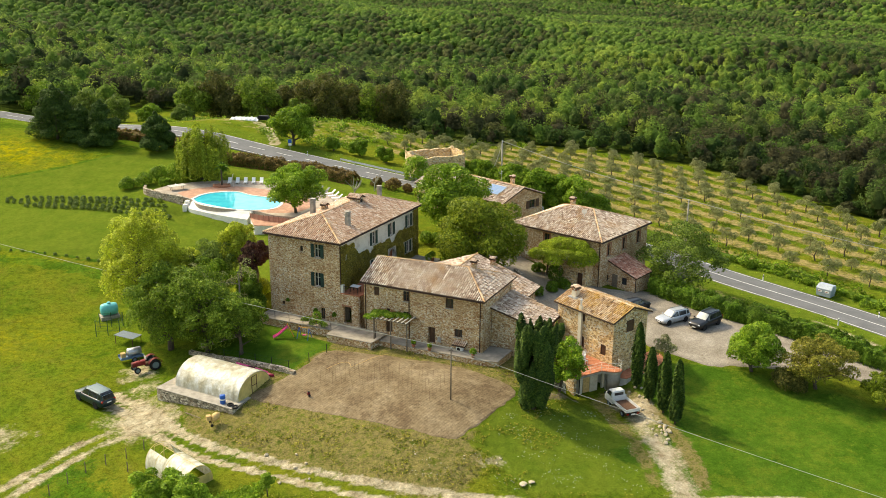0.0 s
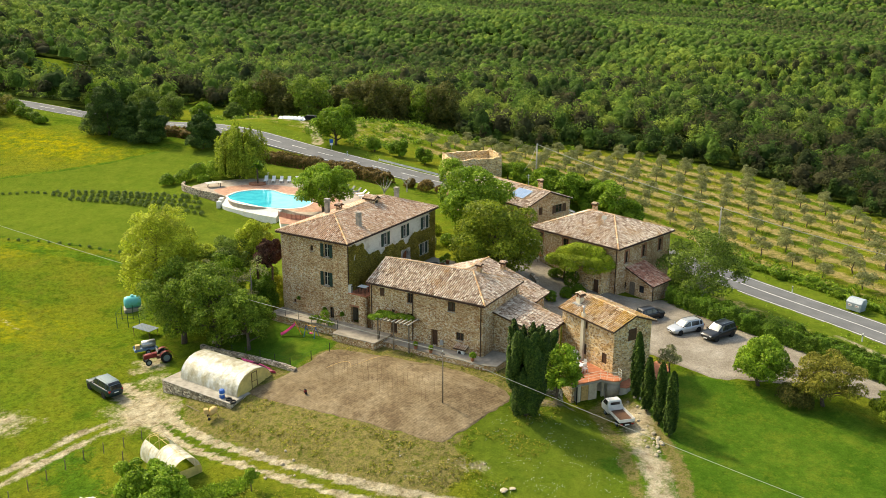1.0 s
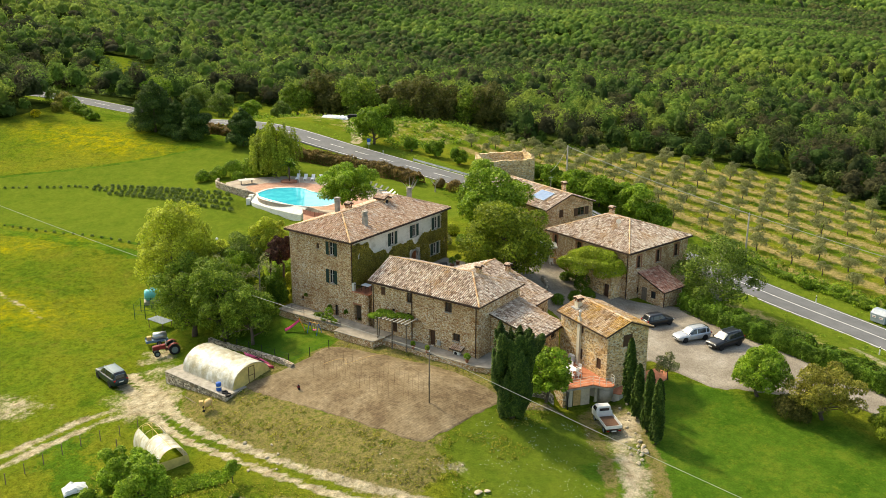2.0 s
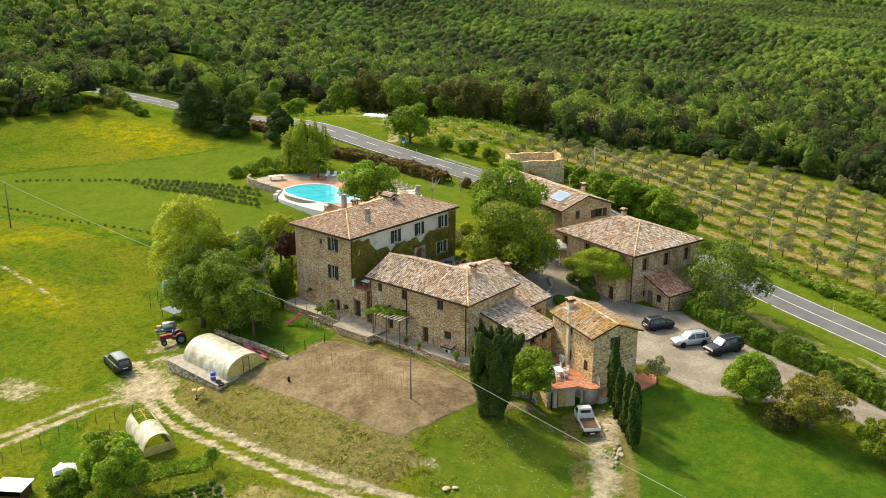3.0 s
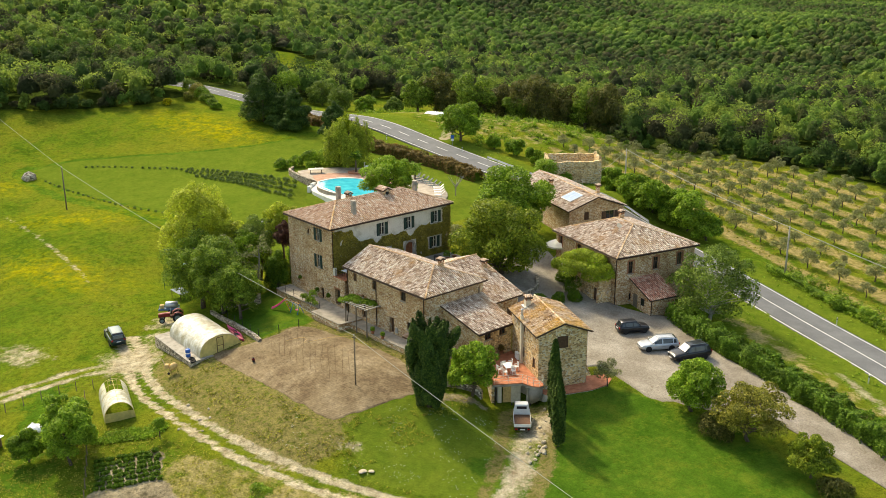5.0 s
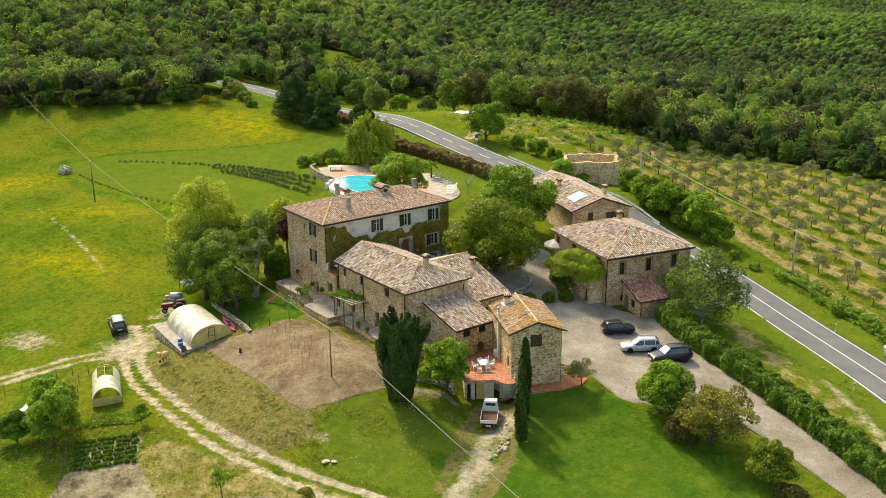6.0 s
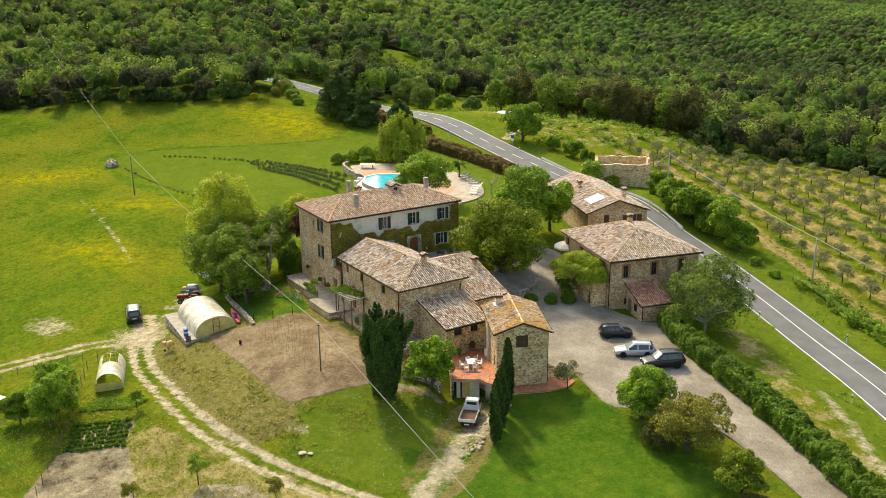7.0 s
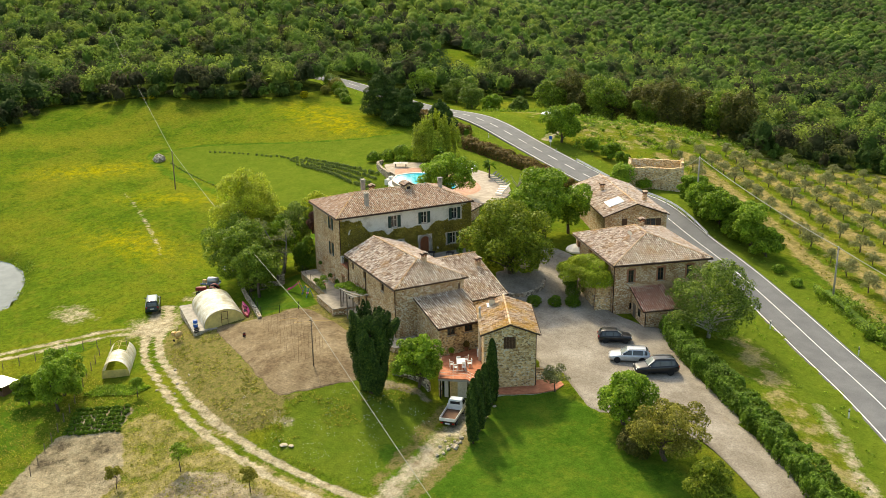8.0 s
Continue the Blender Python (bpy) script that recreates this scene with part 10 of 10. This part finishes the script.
    single("shower_post", MB().tube((0, 0, 0), (0, 0, 2.2), 0.06, 0.05).tube((0, 0, 2.15), (0.25, 0, 2.2), 0.03), M_CONCRETE_PALE, pose(-37.6, 156.0, 3.9), "pale outdoor shower post by the pool", "shower")
    # stone parapet at the west end
    dry_wall("deck_wall", [(-52.0, 154.6), (-51.2, 152.4), (-47.2, 149.4), (-43.8, 147.3)], 1.25, 0.5, "low stone wall along the pool deck", 3.1)
    # brick retaining rim below the tree
    slab_on("lower_deck", [(-31.0, 138.6), (-29.6, 134.6), (-23.6, 134.2), (-24.2, 138.6)], 3.4, 1.4, M_DECK, "brick-paved lower pool terrace", "terrace", "structure", M_POOLWALL)
    f = thing("pool_railing", pose(0, 0, 0), "reddish metal railing along the lower terrace", "railing")
    for k in range(9):
        x, y = -31.0 + 0.8 * k, 138.4 - 0.5 * k if k < 3 else 136.9 - 0.28 * (k - 3)
        part("post", MB().tube((x, y, 3.4), (x, y, 4.3), 0.03, 0.03, 6), M_RUST, f)
    line = [(-31.0, 138.4), (-29.4, 137.4), (-24.6, 135.5)]
    for a, b in zip(line[:-1], line[1:]):
        a, b = Vector(a), Vector(b)
        n = int((b - a).length / 0.24)
        turn = math.degrees(math.atan2(b.y - a.y, b.x - a.x))
        for k in range(n):
            q = a.lerp(b, (k + 0.5) / n)
            part("board", MB().box(-0.105, -0.015, 3.42, 0.105, 0.015, 4.2), M_POOLBOARD, f).matrix_local = pose(q.x, q.y - 0.06, 0, 0, 0, turn)


pool()


def pool_house():
    h = thing("pool_house", pose(-19.2, 131.6, gz(-19, 132), 0, 0, 12), "low stone pool house with tiled roof", "shed")
    part("wall", wall((0, 0), (5.0, 0), -0.6, 2.2, [(1.2, 2.2, 0.0, 1.95)], 0.3), M_STONE, h)
    part("wall", wall((5.0, 0.301), (5.0, 3.6), -0.6, 2.2, (), 0.3), M_STONE, h)
    part("wall", wall((5.0, 3.901), (0, 3.901), -0.6, 2.2, (), 0.3), M_STONE, h)
    part("wall", wall((0, 3.6), (0, 0.301), -0.6, 2.2, (), 0.3), M_STONE, h)
    part("door", MB().box(1.2, 0.15, 0, 2.2, 0.2, 1.95), M_BROWN, h)
    hip(h, -0.4, -0.4, 5.4, 4.3, 2.25, 0.4, M_TILE_PALE, "x", 1.4)


pool_house()


# ---- road furniture, poles and wires ----
def guard_rail():
    line = curve([(-22.2, 177.4), (-14, 172.6), (-6.2, 168.2), (1.5, 163.8), (9.2, 159.4), (14.5, 155.6)], 6)
    h = thing("guard_rail", pose(0, 0, 0), "galvanised steel crash barrier along the road", "guard rail")
    rings = []
    for i, (x, y) in enumerate(line):
        a, b = Vector(line[max(0, i - 1)]), Vector(line[min(len(line) - 1, i + 1)])
        d = (b - a).normalized()
        n = Vector((-d.y, d.x))
        z = gz(x, y) + 0.3
        rings.append([(x + n.x * o, y + n.y * o, z + zz) for o, zz in ((0, 0.36), (0.06, 0.42), (0, 0.5), (0.0, 0.54), (0.06, 0.62), (0, 0.7), (-0.03, 0.7), (0.03, 0.62), (-0.03, 0.5), (0.03, 0.42), (-0.03, 0.36))])
        if i % 2 == 0:
            part("post", MB().box(x - 0.05, y - 0.05, z - 1.0, x + 0.05, y + 0.05, z + 0.6), M_STEEL, h)
    part("beam", MB().loft(rings), M_STEEL, h)


guard_rail()


def pole(x, y, top, mat, label, r=0.13, arms=True):
    g = gz(x, y)
    p = thing("utility_pole", pose(x, y, g), label, "utility pole", "utility poles")
    part("shaft", MB().tube((0, 0, -0.5), (0, 0, top - g), r, r * 0.65, 10), mat, p, "", True)
    if arms:
        part("insulator", MB().tube((0, 0, top - g), (0, 0, top - g + 0.16), 0.04), M_WHITE, p)
        part("bracket", MB().box(-0.22, -0.03, top - g - 0.3, 0.22, 0.03, top - g - 0.22), M_DARKMETAL, p)
    return p


pole(7.8, 166.0, 10.2, M_CONCRETE, "tall grey concrete utility pole beyond the road", 0.16)
pole(36.5, 146.7, 4.85, M_CONCRETE, "grey concrete utility pole in the olive grove", 0.15)
pole(-81.7, 127.8, 7.1, M_WOODOLD, "weathered wooden utility pole in the meadow", 0.13)
pole(0.07, 85.6, 5.3, M_WOODOLD, "thin wooden utility pole in the tilled garden", 0.08)


def cable(name, a, b, sag, r=0.022):
    c = bpy.data.curves.new(name, "CURVE")
    c.dimensions, c.bevel_depth, c.bevel_resolution = "3D", r, 1
    s = c.splines.new("POLY")
    n = 16
    s.points.add(n)
    a, b = Vector(a), Vector(b)
    for i in range(n + 1):
        t = i / n
        q = a.lerp(b, t)
        s.points[i].co = (q.x, q.y, q.z - sag * 4 * t * (1 - t), 1)
    c.materials.append(M_WIRE)
    return tagged(new(name, c), "thin overhead cable strung between poles", "cable", "overhead cables")


cable("overhead_cable", (-230, 212, 19), (-81.7, 127.8, 7.1), 1.0, 0.02)
cable("overhead_cable", (-81.7, 127.8, 7.1), (0.07, 85.6, 5.3), 0.7, 0.021)
cable("overhead_cable", (0.07, 85.6, 5.3), (62, 54, -2.2), 0.6, 0.022)
cable("overhead_cable", (7.8, 166.0, 10.2), (36.5, 146.7, 4.85), 0.5, 0.045)
cable("overhead_cable", (36.5, 146.7, 4.85), (78, 118, 1.6), 0.8, 0.042)
cable("overhead_cable", (7.8, 166.0, 10.2), (6.0, 152.5, 8.6), 0.5, 0.025)


def kiosk():
    x, y = 51.6, 126.4
    h = thing("waste_container", pose(x, y, gz(x, y), 0, 0, -46), "pale grey roadside container with sloping lid", "container")
    part("body", MB().loft([[(-1.0, -0.7, 0.15), (1.0, -0.7, 0.15), (1.0, 0.7, 0.15), (-1.0, 0.7, 0.15)], [(-1.1, -0.75, 1.25), (1.1, -0.75, 1.25), (1.1, 0.75, 1.25), (-1.1, 0.75, 1.25)]]), M_BINGREY, h, "", False, 0.04)
    part("lid", MB().loft([[(-1.12, -0.78, 1.255), (1.12, -0.78, 1.255), (1.12, 0.78, 1.255), (-1.12, 0.78, 1.255)], [(-1.05, -0.2, 1.75), (1.05, -0.2, 1.75), (1.05, 0.6, 1.75), (-1.05, 0.6, 1.75)]]), M_BINGREY, h, "sloping blue-grey lid", False, 0.04)
    for s in (-0.5, 0.5):
        part("notice", MB().box(s - 0.28, -0.762, 0.75, s + 0.28, -0.745, 1.05), M_WHITE, h, "white notice with red bar")
        part("notice_bar", MB().box(s - 0.2, -0.77, 0.85, s + 0.2, -0.763, 0.92), M_REDLAMP, h)


kiosk()
first_post = None
for x, y in ((34.0, 130.6), (44.4, 131.4), (24.2, 141.2), (-8.5, 161.9), (-29, 180.8), (55.2, 117.2), (-47.2, 183.0), (48.6, 113.6)):
    m = pose(x, y, gz(x, y) + 0.1)
    if first_post is None:
        first_post = thing("marker_post", m, "white roadside marker post with dark band", "marker post", "marker posts")
        part("post", MB().box(-0.06, -0.05, -0.4, 0.06, 0.05, 0.95), M_WHITE, first_post)
        part("band", MB().box(-0.063, -0.053, 0.6, 0.063, 0.053, 0.78), M_RUBBER, first_post)
    else:
        copy_thing(first_post, m)
sg = thing("road_sign", pose(-33.1, 185.2, gz(-33.1, 185.2), 0, 0, 10), "small blue and white road sign on a post", "road sign")
part("post", MB().tube((0, 0, -0.3), (0, 0, 2.2), 0.04), M_STEEL, sg)
part("panel", MB().box(-0.35, -0.05, 1.5, 0.35, -0.01, 2.2), M_BLUE, sg)
part("plate", MB().box(-0.3, -0.05, 1.0, 0.3, -0.01, 1.4), M_WHITE, sg)


def bales():
    """A long row of silage under a white sheet."""
    h = thing("silage_row", pose(-49.6, 208.6, gz(-49.6, 208.6) - 0.1, 0, 0, -4), "long silage heap under crumpled white plastic sheet", "silage heap")
    rs = np.random.RandomState(12)
    rings = []
    for k in range(25):
        x = -0.6 + 6.4 * k / 24
        hh = 0.7 * (0.8 + 0.2 * math.sin(k * 1.9)) * min(1, 0.5 + k / 4, 0.4 + (24 - k) / 4)
        rings.append([(x, 1.3 * math.cos(math.pi * q / 8), hh * math.sin(math.pi * q / 8) + rs.normal(0, 0.05)) for q in range(9)])
    part("sheet", MB().loft(rings), M_WHITE, h, "white plastic sheet")
    for k in range(4):
        part("bale", MB().tube((6.0 + k * 0.5, -0.6, 0.5), (6.0 + k * 0.5, 0.6, 0.5), 0.5, 0.5, 12), M_RUBBER, h, "dark wrapped bale")


bales()


def rocks():
    rs = np.random.RandomState(61)

    def rock(x, y, r, label, cat="rock", group="loose rocks", flat=0.7):
        mb = bmesh.new()
        bmesh.ops.create_icosphere(mb, subdivisions=2, radius=1)
        sd = rs.uniform(0, 99)
        for v in mb.verts:
            v.co *= 1 + 0.35 * noise.noise(v.co * 1.4 + Vector((sd, 0, 0)))
        me = bpy.data.meshes.new("rock")
        mb.to_mesh(me)
        mb.free()
        ob = link_mesh("rock", me, M_STONE_GREY if r > 1 else M_ROCK)
        ob.matrix_world = pose(x, y, gz(x, y) + r * 0.25, 0, 0, rs.uniform(0, 360)) @ Matrix.Diagonal((r, r * 0.8, r * flat, 1))
        tagged(ob, label, cat, group)

    rock(6.7, 74.9, 0.42, "pale flat rock lying beside the track", flat=0.3)
    rock(7.5, 75.2, 0.3, "pale flat rock lying beside the track", flat=0.3)
    rock(-102.3, 139.0, 1.5, "large grey boulder on the meadow bank")
    for k in range(14):
        rock(20.9 + rs.normal(0, 0.45), 83.6 + rs.normal(0, 1.0), rs.uniform(0.14, 0.40), "pale rough stone in a heap by the path")
    for k in range(22):
        rock(19.5 + rs.normal(0, 0.5), 88.4 + rs.normal(0, 2.2), rs.uniform(0.07, 0.2), "pale stone on the eroded bank")
    for k in range(12):
        rock(rs.uniform(-18, 8), rs.uniform(75.5, 80), rs.uniform(0.1, 0.24), "grey stone on the weedy bank")


rocks()


def pond():
    outer = [(x + (-2.0 if x < -75 else 1.2), y + (1.2 if y > 86 else -1.2)) for x, y in curve(POND + POND[:1], 5)[:-1]]
    ob = part("pond", MB().add([(x, y, POND_LEVEL) for x, y in outer], [tuple(range(len(outer)))]), M_POND, None)
    tagged(ob, "small still pond reflecting the pale sky", "pond", "", "structure")


pond()


def small_extras():
    t = thing("garden_lamp", pose(-41.0, 128.4, gz(-41.0, 128.4)), "white globe garden lamp on a short post", "lamp")
    part("post", MB().tube((0, 0, -0.2), (0, 0, 1.5), 0.05, 0.04), M_DARKMETAL, t)
    part("globe", MB().loft([[(0.2 * math.sin(a) * math.cos(b), 0.2 * math.sin(a) * math.sin(b), 1.68 - 0.2 * math.cos(a)) for b in [2 * math.pi * k / 12 for k in range(12)]] for a in (0.3, 0.8, 1.3, 1.8, 2.3, 2.85)]), M_WHITE, t, "white globe", True)
    dry_wall("garden_wall", [(-42.6, 126.6), (-38, 128.0), (-33, 128.4), (-28, 125)], 0.5, 0.45, "low stone wall at the end of the lawn")
    rs = np.random.RandomState(91)
    rings = []
    for k in range(9):
        x = -1.1 + 2.2 * k / 8
        rings.append([(x, 0.8 * math.cos(math.pi * q / 8), (0.55 + 0.2 * rs.uniform()) * math.sin(math.pi * q / 8) * math.sin(math.pi * (k + 0.6) / 9.2) + rs.normal(0, 0.05)) for q in range(9)])
    single("white_tarpaulin", MB().loft(rings), M_WHITE, pose(-30.6, 71.4, gz(-30.6, 71.4), 0, 0, 40), "crumpled white tarpaulin heaped on the grass", "tarpaulin")


small_extras()
